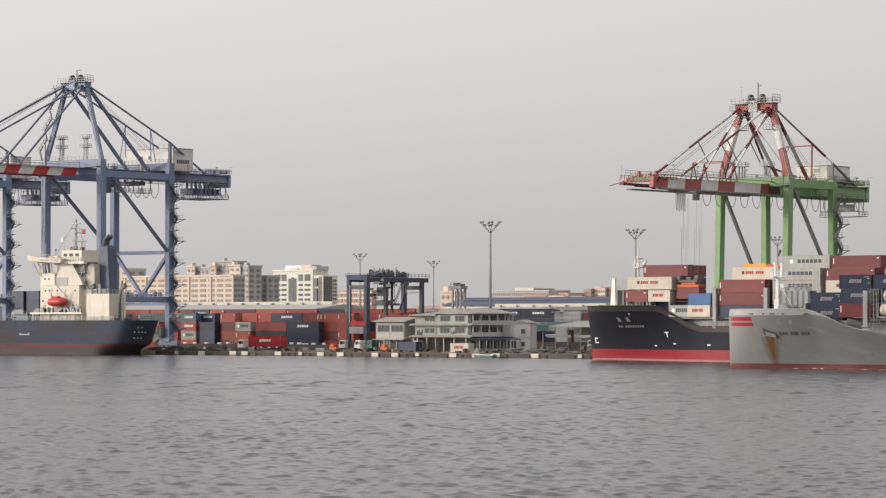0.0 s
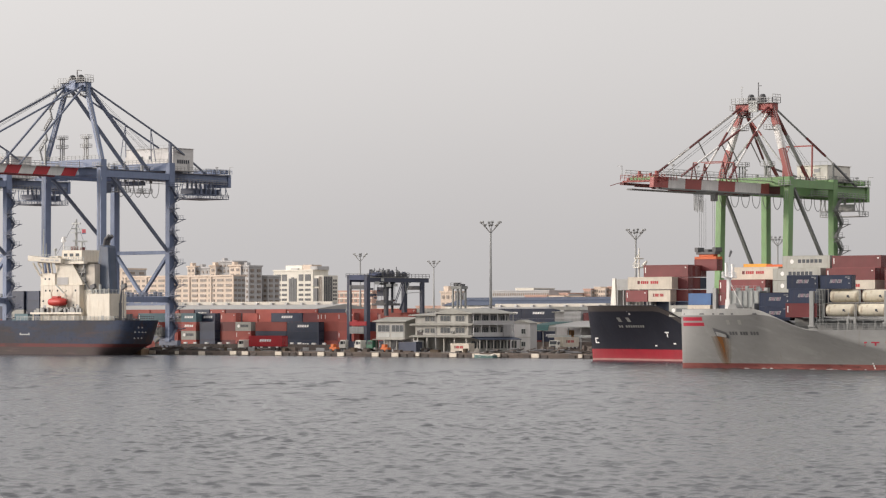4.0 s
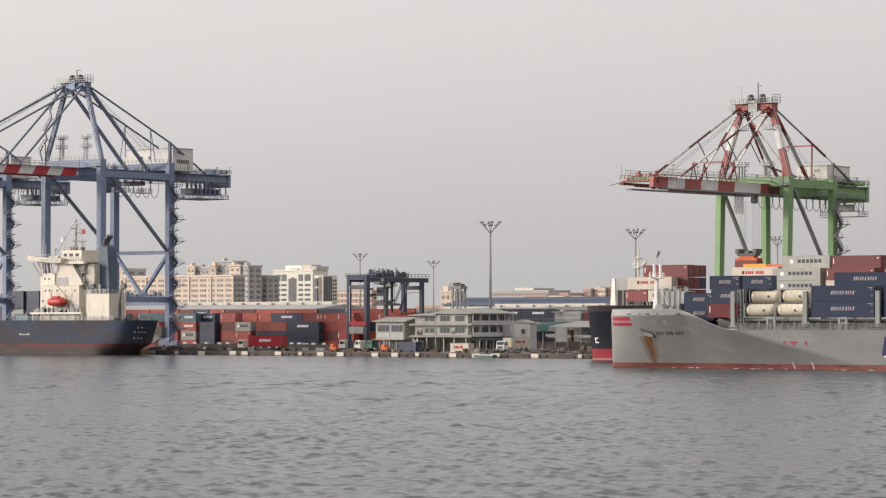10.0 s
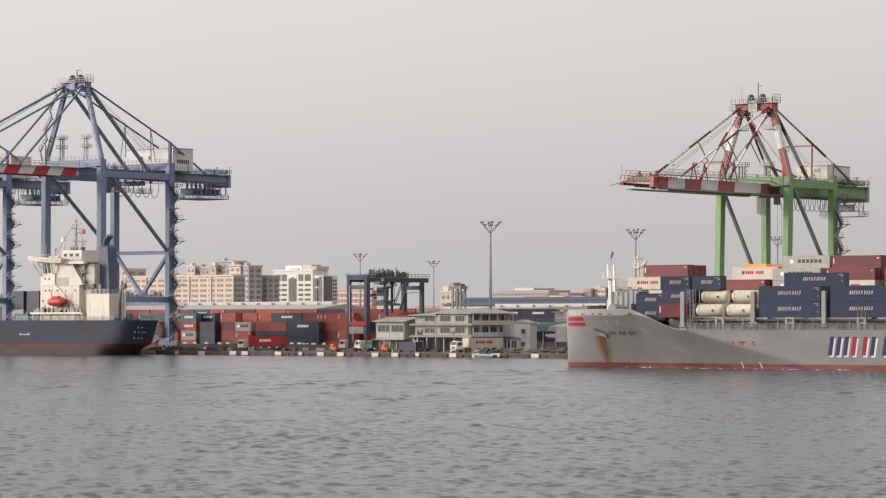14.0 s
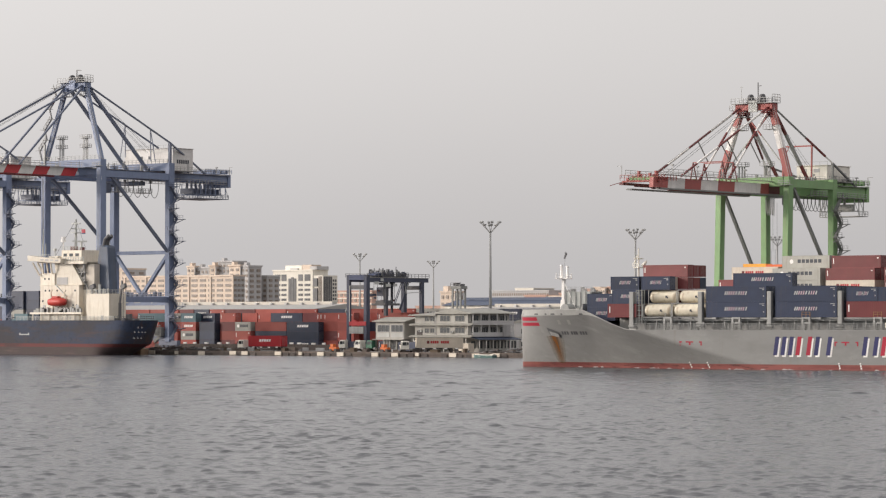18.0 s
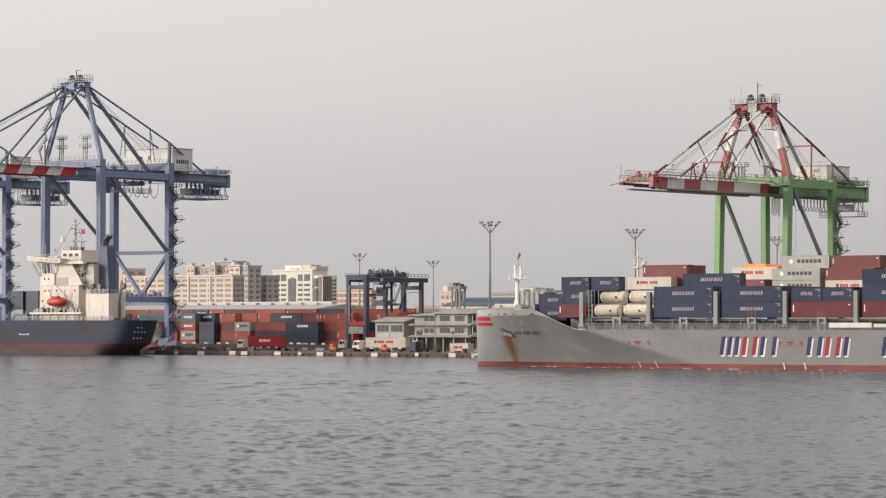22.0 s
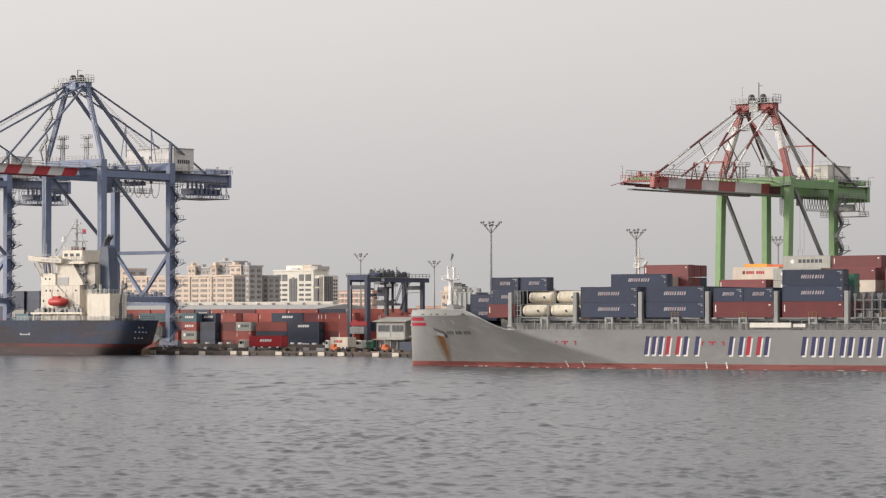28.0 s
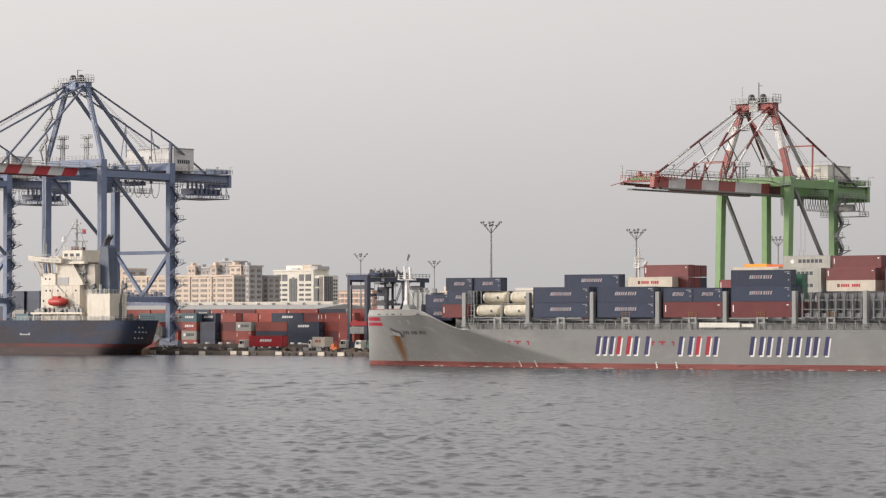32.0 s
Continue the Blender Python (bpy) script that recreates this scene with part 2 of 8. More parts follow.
def beam(bm, p, q, w, h=None, up=(0, 0, 1)):
    """A square bar from p to q, w wide and h deep."""
    h = h or w
    p, q = Vector(p), Vector(q)
    d = (q - p).normalized()
    up = Vector(up)
    if abs(d.dot(up)) > 0.95:
        up = Vector((1, 0, 0))
    s = d.cross(up).normalized() * (w / 2)
    t = s.cross(d).normalized() * (h / 2)
    a = [bm.verts.new(p + i * s + j * t) for i, j in ((-1, -1), (1, -1), (1, 1), (-1, 1))]
    b = [bm.verts.new(q + i * s + j * t) for i, j in ((-1, -1), (1, -1), (1, 1), (-1, 1))]
    bm.faces.new(a)
    bm.faces.new(b[::-1])
    for i in range(4):
        bm.faces.new((a[i], b[i], b[(i + 1) % 4], a[(i + 1) % 4]))


def tube(bm, p, q, r, r2=None, seg=8):
    r2 = r if r2 is None else r2
    p, q = Vector(p), Vector(q)
    d = (q - p).normalized()
    up = Vector((0, 0, 1)) if abs(d.z) < 0.95 else Vector((1, 0, 0))
    s = d.cross(up).normalized()
    t = s.cross(d)
    a, b = [], []
    for i in range(seg):
        k = 2 * math.pi * i / seg
        o = s * math.cos(k) + t * math.sin(k)
        a.append(bm.verts.new(p + o * r))
        b.append(bm.verts.new(q + o * r2))
    bm.faces.new(a)
    bm.faces.new(b[::-1])
    for i in range(seg):
        bm.faces.new((a[i], b[i], b[(i + 1) % seg], a[(i + 1) % seg]))


def prism(bm, outline, axis, lo, hi):
    """An outline of (a, b) pairs, pushed along one axis from lo to hi."""
    def at(a, b, k):
        return {"x": (k, a, b), "y": (a, k, b), "z": (a, b, k)}[axis]
    u = [bm.verts.new(at(a, b, lo)) for a, b in outline]
    v = [bm.verts.new(at(a, b, hi)) for a, b in outline]
    bm.faces.new(u)
    bm.faces.new(v[::-1])
    for i in range(len(u)):
        j = (i + 1) % len(u)
        bm.faces.new((u[i], v[i], v[j], u[j]))


def finish(bm, name, material, bevel=0.0, smooth=False):
    bmesh.ops.recalc_face_normals(bm, faces=bm.faces)
    if bevel:
        bmesh.ops.bevel(bm, geom=list(bm.edges), offset=bevel, segments=1, affect="EDGES")
    me = bpy.data.meshes.new(name)
    bm.to_mesh(me)
    bm.free()
    me.materials.append(material)
    if smooth:
        for p in me.polygons:
            p.use_smooth = True
    return me


def part(name, bm, material, parent, label="", bevel=0.0, smooth=False):
    """One mesh object under a thing or under a part. A finished mesh may stand for the bmesh."""
    me = bm if isinstance(bm, bpy.types.Mesh) else finish(bm, name, material, bevel, smooth)
    ob = new(name, me)
    ob.parent = parent
    return tagged(ob, label) if label else ob


def thing(name, label, category, group="", kind="", m=None, mesh=None):
    ob = new(name, mesh)
    if m is not None:
        ob.matrix_basis = m
    return tagged(ob, label, category, group, kind)


def boxes(*list_):
    bm = bmesh.new()
    for b in list_:
        box(bm, *b)
    return bm


def bars(*list_):
    bm = bmesh.new()
    for b in list_:
        beam(bm, *b)
    return bm


def rail(bm, p, q, h=1.1, step=1.6, r=0.035, rows=3):
    """A hand rail with posts from p to q."""
    p, q = Vector(p), Vector(q)
    n = max(1, round((q - p).length / step))
    for i in range(n + 1):
        a = p.lerp(q, i / n)
        beam(bm, a, a + Vector((0, 0, h)), r * 2)
    for j in range(1, rows + 1):
        k = Vector((0, 0, h * j / rows))
        beam(bm, p + k, q + k, r * 2)


# ---- water, quay and ground ----
QUAY, LAND = 584.0, 1.0


def build_water():
    rng = np.random.RandomState(4)
    # laid out by distance from the viewpoint, finest in the foreground
    steps = np.concatenate([np.linspace(0.24, 0.30, 620), np.linspace(0.30, 0.62, 300), np.linspace(0.62, 1.9, 240)])
    deep = 140 + np.cumsum(steps)
    deep = 140 + (deep - 140) / (deep[-1] - 140) * 700
    side = np.linspace(-0.20, 0.20, 850)
    ca, sa = math.cos(radians(39)), math.sin(radians(39))
    D = np.repeat(deep[:, None], len(side), 1)
    A = D * side[None, :]
    X = ca * A - sa * D
    Y = np.minimum(sa * A + ca * D, 590.0)
    Z = np.zeros_like(X)
    gust = np.zeros_like(X)
    for _ in range(10):
        a, w = rng.uniform(0, 6.3), 2 * math.pi / rng.uniform(25, 90)
        gust += np.sin(w * (X * math.cos(a) + Y * math.sin(a)) + rng.uniform(0, 6.3))
    gust = 1 + 0.045 * gust
    step = np.gradient(deep)[:, None]

    def train(count, lo, hi, spread, power):
        """A field of small waves that run roughly along the line of sight, scaled to a standard deviation of one."""
        field = np.zeros_like(X)
        total = 0.0
        for i in range(count):
            length = lo * (hi / lo) ** (i / (count - 1))
            a = radians(129 + rng.normal(0, spread))
            w = 2 * math.pi / length
            amp = length ** power
            field += amp * np.clip(length / (2.0 * step) - 0.25, 0.0, 1) * np.sin(w * (X * math.cos(a) + Y * math.sin(a)) + rng.uniform(0, 6.3))
            total += amp * amp / 2
        return field / math.sqrt(total)
    ripples = train(50, 0.5, 0.9, 45, 0.7)
    crests = train(120, 0.46, 0.90, 14, 0.2)
    far_crests = train(100, 0.8, 1.6, 12, 0.2)
    last_crests = train(70, 1.3, 2.6, 14, 0.2)
    swell = train(40, 4.0, 14.0, 30, 0.3)
    # sparse steep crests stand out of a flatter, rippled face
    far_zone = np.clip((deep[:, None] - 240) / 200, 0, 1)
    last_zone = np.clip((deep[:, None] - 430) / 110, 0, 1)
    peak = (1 - far_zone) * crests + (far_zone - last_zone) * far_crests + last_zone * last_crests + 0.16 * swell
    Z = 0.006 * ripples + (0.0095 + 0.008 * far_zone + 0.009 * last_zone) * peak + 0.006 * swell
    Z += (0.0104 + 0.0116 * far_zone + 0.011 * last_zone) * np.log1p(np.exp(3.8 * (peak - 0.80)))
    Z *= gust
    h, w = X.shape
    co = np.stack([X, Y, Z], -1).reshape(-1, 3)
    idx = np.arange(h * w).reshape(h, w)
    quads = np.stack([idx[:-1, :-1], idx[:-1, 1:], idx[1:, 1:], idx[1:, :-1]], -1).reshape(-1, 4)
    me = bpy.data.meshes.new("water")
    me.vertices.add(len(co))
    me.vertices.foreach_set("co", co.astype(np.float32).ravel())
    me.loops.add(quads.size)
    me.loops.foreach_set("vertex_index", quads.astype(np.int32).ravel())
    me.polygons.add(len(quads))
    me.polygons.foreach_set("loop_start", np.arange(0, quads.size, 4, dtype=np.int32))
    me.polygons.foreach_set("use_smooth", np.ones(len(quads), dtype=bool))
    me.update()
    me.validate()
    me.materials.append(WATER)
    ob = thing("water", "grey choppy harbour water with small wind ripples", "water", kind="structure", mesh=me)
    far = bmesh.new()
    box(far, -5000, 5000, -3000, QUAY + 1, -3.0, -0.40)
    part("deep_water", far, WATER, ob)
    return ob


water = build_water()

ground = thing("ground", "dark worn asphalt of the container yard", "ground", kind="structure",
               mesh=finish(boxes((-6000, 4000, QUAY + 1.2, 7000, -4, LAND)), "ground", DECK))
quay = thing("quay_wall", "stained concrete quay wall with a raised coping", "quay", kind="structure",
             mesh=finish(boxes((-1500, 600, QUAY, QUAY + 1.2, -4, LAND + 0.02)), "quay_wall", CONCRETE))
part("coping", boxes((-1500, 600, QUAY - 0.12, QUAY + 0.5, LAND - 0.35, LAND + 0.22)), CONCRETE, quay)
rng = random.Random(7)


def build_fenders():
    """Cream-faced pads hung in front of dark rubber, at uneven distances."""
    pad = finish(boxes((-1.15, 1.15, -0.32, 0, -0.48, 0.48)), "fender_pad", CREAM, bevel=0.04)
    small = finish(boxes((-0.62, 0.62, -0.32, 0, -0.42, 0.42)), "fender_pad_small", CREAM, bevel=0.04)
    block = finish(boxes((-1.0, 1.0, -0.22, 0, -0.75, 0.30)), "fender_block", RUBBER, bevel=0.12)
    spots = [-556, -544.5, -540.2, -528.3, -520.5, -513.5, -506.7, -495, -488.4, -481, -469.5, -462.2, -455.7, -443.7, -430]
    spots = [-556 - 9.3 * i for i in range(14, 0, -1)] + spots + [-420, -411]
    for i, x in enumerate(spots):
        short = i % 5 == 3
        ob = thing("fender", "short cream fender pad on the quay wall" if short else "cream-faced fender pad on the quay wall", "fender",
                   group="fenders along the quay", m=pose(x, QUAY - 0.13, 0.62 + rng.uniform(-0.08, 0.08), 0, rng.uniform(-2, 2), 0), mesh=small if short else pad)
        for d in (-1, 1):
            part("rubber_block", block, RUBBER, ob).location = (d * rng.uniform(2.0, 2.9), 0.11, -0.05)


build_fenders()


# ---- shipping containers ----
PROTO = {}
CARGO = []          # things that ride on the passing ship, with their places on it
PLAIN = {"navy": NAVY, "blue": BLUE, "teal": TEAL, "red": RED, "brick": BRICK, "bright": BRIGHT_RED, "maroon": MAROON, "cream": CREAM,
         "pale": PALE_BOX, "green": GREEN_C, "yellow": YELLOW, "orange": ORANGE, "white": WHITE}
WORDS = {"navy": "dark navy blue", "blue": "mid blue", "teal": "dull teal", "red": "red-oxide", "brick": "orange-red", "bright": "bright red",
         "maroon": "dark maroon", "cream": "cream white", "pale": "pale grey", "green": "dark green", "yellow": "yellow", "orange": "orange", "white": "white"}
C20, C40, STD, HC, CW = 6.06, 12.19, 2.59, 2.90, 2.44


def corrugated(length, z0, z1, depth=0.007, pitch=0.40):
    """A pressed steel wall along x, in the plane y = 0, ribs pushed in."""
    bm = bmesh.new()
    n = max(4, round(length / pitch))
    xs = []
    for i in range(n):
        a = i / n * length
        w = length / n
        xs += [(a, 0), (a + 0.30 * w, 0), (a + 0.5 * w, depth), (a + 0.8 * w, depth)]
    xs.append((length, 0))
    lo = [bm.verts.new((x, y, z0)) for x, y in xs]
    hi = [bm.verts.new((x, y, z1)) for x, y in xs]
    for i in range(len(xs) - 1):
        bm.faces.new((lo[i], lo[i + 1], hi[i + 1], hi[i]))
    return bm


def letter_bars(ob, material, label, x, z, w, h, count, gap=0.3, lean=0.0, y=0.012, t=0.014):
    """A word as a row of plain bars, each a part."""
    k = w / (count + (count - 1) * gap)
    for i in range(count):
        a = x + i * k * (1 + gap)
        bm = bmesh.new()
        prism(bm, [(a, z), (a + k, z), (a + k + lean, z + h), (a + lean, z + h)], "y", y - t, y)
        part("lettering_bar", bm, material, ob, label)


def container_mesh(length, height, colour, logo):
    """Frame with corner posts and rails; side walls, roof, doors with bars, and the owner's mark as bars."""
    m = PLAIN[colour]
    p = 0.11
    fr = bmesh.new()
    for y in (0, CW - p):
        box(fr, 0, length, y, y + p, 0, 0.16)
        box(fr, 0, length, y, y + p, height - 0.10, height)
        for x in (0, length - p):
            box(fr, x, x + p, y, y + p, 0.16, height - 0.10)
    for x in (0, length - p):
        box(fr, x, x + p, p, CW - p, 0, 0.16)
        box(fr, x, x + p, p, CW - p, height - 0.12, height)
    box(fr, p, length - p, p, CW - p, 0.10, 0.16)
    ob = new("shipping_container", finish(fr, "container_frame", m))
    tagged(ob, {"": f"{WORDS[colour]} corrugated steel shipping container"}.get(logo, f"{WORDS[colour]} corrugated steel shipping container with lettering bars"),
           "container", "shipping containers")
    side = finish(corrugated(length - 2 * p, 0.16, height - 0.10), "side_panel", m)
    part("side_panel", side, m, ob).location = (p, 0.02, 0)
    back = part("side_panel", side, m, ob)
    back.matrix_basis = pose(length - p, CW - 0.02, 0, 0, 0, 180)
    part("roof", boxes((p, length - p, p, CW - p, height - 0.06, height - 0.02)), m, ob)
    for x, turn in ((length - 0.03, 90), (0.03, -90)):
        d = part("door", corrugated(CW - 2 * p, 0.16, height - 0.12, 0.03, 0.55), m, ob)
        d.matrix_basis = pose(x, p if turn == 90 else CW - p, 0, 0, 0, turn)
        if turn == 90:
            bb = bmesh.new()
            for k in (0.35, 0.85, 1.35, 1.85):
                tube(bb, (k, -0.03, 0.2), (k, -0.03, height - 0.2), 0.022, seg=5)
            part("locking_bar", bb, STEEL, d)
    cx, cz = length / 2, height * 0.55
    if logo == "pink":
        k = min(1.0, length / 12)
        for words, material, words_label in (((-2.35, -1.95, -0.15, 0.45, 1.85), PALE, "pale grey bar"), ((-1.55, -1.10, -0.65, 0.90, 1.35), MARK_PINK, "pale pink bar")):
            for a in words:
                b = cx + a * k
                lb = bmesh.new()
                prism(lb, [(b, cz - 0.32), (b + 0.24 * k, cz - 0.32), (b + 0.24 * k + 0.2, cz + 0.34), (b + 0.2, cz + 0.34)], "y", -0.002, 0.014)
                part("lettering_bar", lb, material, ob, words_label)
        for mark in ((length - 0.75, length - 0.35, -0.002, 0.014, height - 0.75, height - 0.62), (length - 0.55, length - 0.40, -0.002, 0.014, 0.9, 1.15),
                     (length - 1.3, length - 0.35, -0.002, 0.014, height - 0.45, height - 0.36)):
            part("stencil_mark", boxes(mark), PALE, ob)
    elif logo == "redword":
        letter_bars(ob, BRIGHT_RED, "red bar", cx - length * 0.20, cz - 0.30, length * 0.17, 0.66, 4, 0.25)
        letter_bars(ob, BRIGHT_RED, "red bar", cx + length * 0.02, cz - 0.30, length * 0.17, 0.66, 4, 0.25)
        part("logo", boxes((cx - length * 0.28, cx - length * 0.225, -0.002, 0.012, cz - 0.34, cz + 0.4)), MAROON, ob)
    elif logo == "darkword":
        letter_bars(ob, MARK_DARK, "dark bar", cx - length * 0.17, cz - 0.34, length * 0.50, 0.78, 6, 0.28)
        lg = bmesh.new()
        tube(lg, (cx - length * 0.30, -0.004, cz), (cx - length * 0.30, 0.01, cz), 0.5, seg=8)
        part("logo", lg, MARK_WHITE, ob)
    elif logo == "whiteword":
        w = length * 0.34 if length > 8 else length * 0.56
        letter_bars(ob, MARK_WHITE, "white bar", cx - w / 2, cz - 0.30, w, 0.66, 5, 0.26, 0.18)
    elif logo == "tick":
        for mark in ((0.35, 0.55, -0.002, 0.012, height * 0.35, height * 0.8), (length - 0.9, length - 0.5, -0.002, 0.012, height - 0.7, height - 0.5)):
            part("stencil_mark", boxes(mark), MARK_WHITE, ob)
    return ob


def container(colour, length, height, m, logo="", on_ship=False):
    key = (colour, length, height, logo)
    if key in PROTO:
        ob = copy_thing(PROTO[key], m)
    else:
        ob = PROTO[key] = container_mesh(length, height, colour, logo)
        ob.matrix_basis = m
    if on_ship:
        CARGO.append((ob, m))
    return ob


# ---- hulls ----
def smooth01(t):
    t = min(1.0, max(0.0, t))
    return t * t * (3 - 2 * t)


def hull_shell(stations, half, levels):
    """Side shell of a ship: half(s, z) gives the half breadth at s metres behind the stem. Both sides and the transom."""
    bm = bmesh.new()
    rings = []
    for s in stations:
        zs = levels(s)
        rings.append(([bm.verts.new((s, -half(s, z), z)) for z in zs], [bm.verts.new((s, half(s, z), z)) for z in zs]))
    for a, b in zip(rings, rings[1:]):
        for side in (0, 1):
            for i in range(len(a[side]) - 1):
                bm.faces.new((a[side][i], b[side][i], b[side][i + 1], a[side][i + 1]))
    for ring in (rings[0], rings[-1]):
        for i in range(len(ring[0]) - 1):
            bm.faces.new((ring[0][i], ring[0][i + 1], ring[1][i + 1], ring[1][i]))
    bmesh.ops.remove_doubles(bm, verts=bm.verts, dist=0.001)
    return bm


def deck_plate(stations, half, top, drop):
    bm = bmesh.new()
    prev = None
    for s in stations:
        z = top(s) - drop
        cur = (bm.verts.new((s, -half(s, z) + 0.02, z)), bm.verts.new((s, half(s, z) - 0.02, z)))
        if prev:
            bm.faces.new((prev[0], cur[0], cur[1], prev[1]))
        prev = cur
    return bm


def bulwark_cap(stations, half, top, w=0.25, h=0.14):
    bm = bmesh.new()
    for side in (-1, 1):
        prev = None
        for s in stations:
            z = top(s)
            p = Vector((s, side * (half(s, z) - w / 2 + 0.03), z + 0.02))
            if prev is not None:
                beam(bm, prev, p, w, h)
            prev = p
    return bm


# the passing ship: x aft from the stem, y to starboard, z up from the water
def ship_top(s):
    u = min(1.0, max(0.0, (s - 18.2) / 12.0))
    return 11.3 - 3.95 * (0.55 * smooth01(u) + 0.45 * u)


def ship_half(s, z):
    """Half breadth: a hollow flare that meets the flat side along a slanting knuckle."""
    deck = 14.0 * (1 - (1 - min(1, (s + 0.35) / 31)) ** 2.1) ** 0.72
    foot = min(deck, 0.12 + 14.0 * smooth01((s + 4.0) / 66) ** 1.2 * min(1.0, 0.55 + s / 60))
    knuckle = 11.3 if s < 20 else max(0.25, 11.3 - 11.05 * ((s - 20) / 38.0) ** 0.85)
    k = min(1.0, max(0.0, z / knuckle))
    y = foot + (deck - foot) * (0.75 * k + 0.25 * k * k)
    if s > 150:
        y *= 1 - 0.12 * smooth01((s - 150) / 22)
    return max(0.05, y - 0.62 * max(0.0, z - strake_foot(s)))      # the forecastle bulwark leans in


def strake_foot(s):
    """Lower edge of the bulwark strake, which runs out into the sheer."""
    return ship_top(s) - 1.15 * (1 - smooth01((s - 16) / 9))


SHIP_STATIONS = [0, 0.2, 0.5, 1, 1.5, 2] + [2.5 + 0.5 * i for i in range(32)] + [18.5 + 1.1 * i for i in range(38)] + [63, 70, 80, 90, 100, 112, 124, 136, 150, 162, 172]


def build_passing_ship():
    ship = thing("container_ship", "grey-hulled container ship with a red waterline band and a rust-stained bow", "ship")
    part("hull_bottom", hull_shell(SHIP_STATIONS, ship_half, lambda s: (-3.0, -1.0, 0.0, 0.55, 1.0)), RED_BAND, ship, "dull red antifouling band at the waterline", smooth=True)
    part("hull", hull_shell(SHIP_STATIONS, ship_half, lambda s: [1.0 + (strake_foot(s) - 1.0) * i / 26 for i in range(27)]), GREY_SIDE, ship, smooth=True)
    bow = [s for s in SHIP_STATIONS if s < 24.5]
    # paler grey than the side adds to the light on this leaning strake
    part("bulwark", hull_shell(bow, ship_half, lambda s: [strake_foot(s) + (ship_top(s) - strake_foot(s) + 0.01) * i / 3 for i in range(4)]), GATE_GREY, ship, "pale forecastle bulwark", smooth=True)
    part("deck", deck_plate(SHIP_STATIONS, ship_half, ship_top, 1.1), STEEL, ship)
    part("bulwark_cap", bulwark_cap(SHIP_STATIONS, ship_half, ship_top), HULL_GREY, ship)
    return ship


ship = build_passing_ship()


def plate_on_hull(bm, half, outline, out=0.02, cuts=6):
    """A thin plate that follows the port side: outline of (s, z), a quad in order."""
    (a, b, c, d) = [Vector((p[0], p[1], 0)) for p in outline]
    grid = []
    for i in range(cuts + 1):
        row = []
        for j in range(cuts + 1):
            p = a.lerp(b, i / cuts).lerp(d.lerp(c, i / cuts), j / cuts)
            row.append(bm.verts.new((p.x, -half(p.x, p.y) - out, p.y)))
        grid.append(row)
    for i in range(cuts):
        for j in range(cuts):
            bm.faces.new((grid[i][j], grid[i + 1][j], grid[i + 1][j + 1], grid[i][j + 1]))


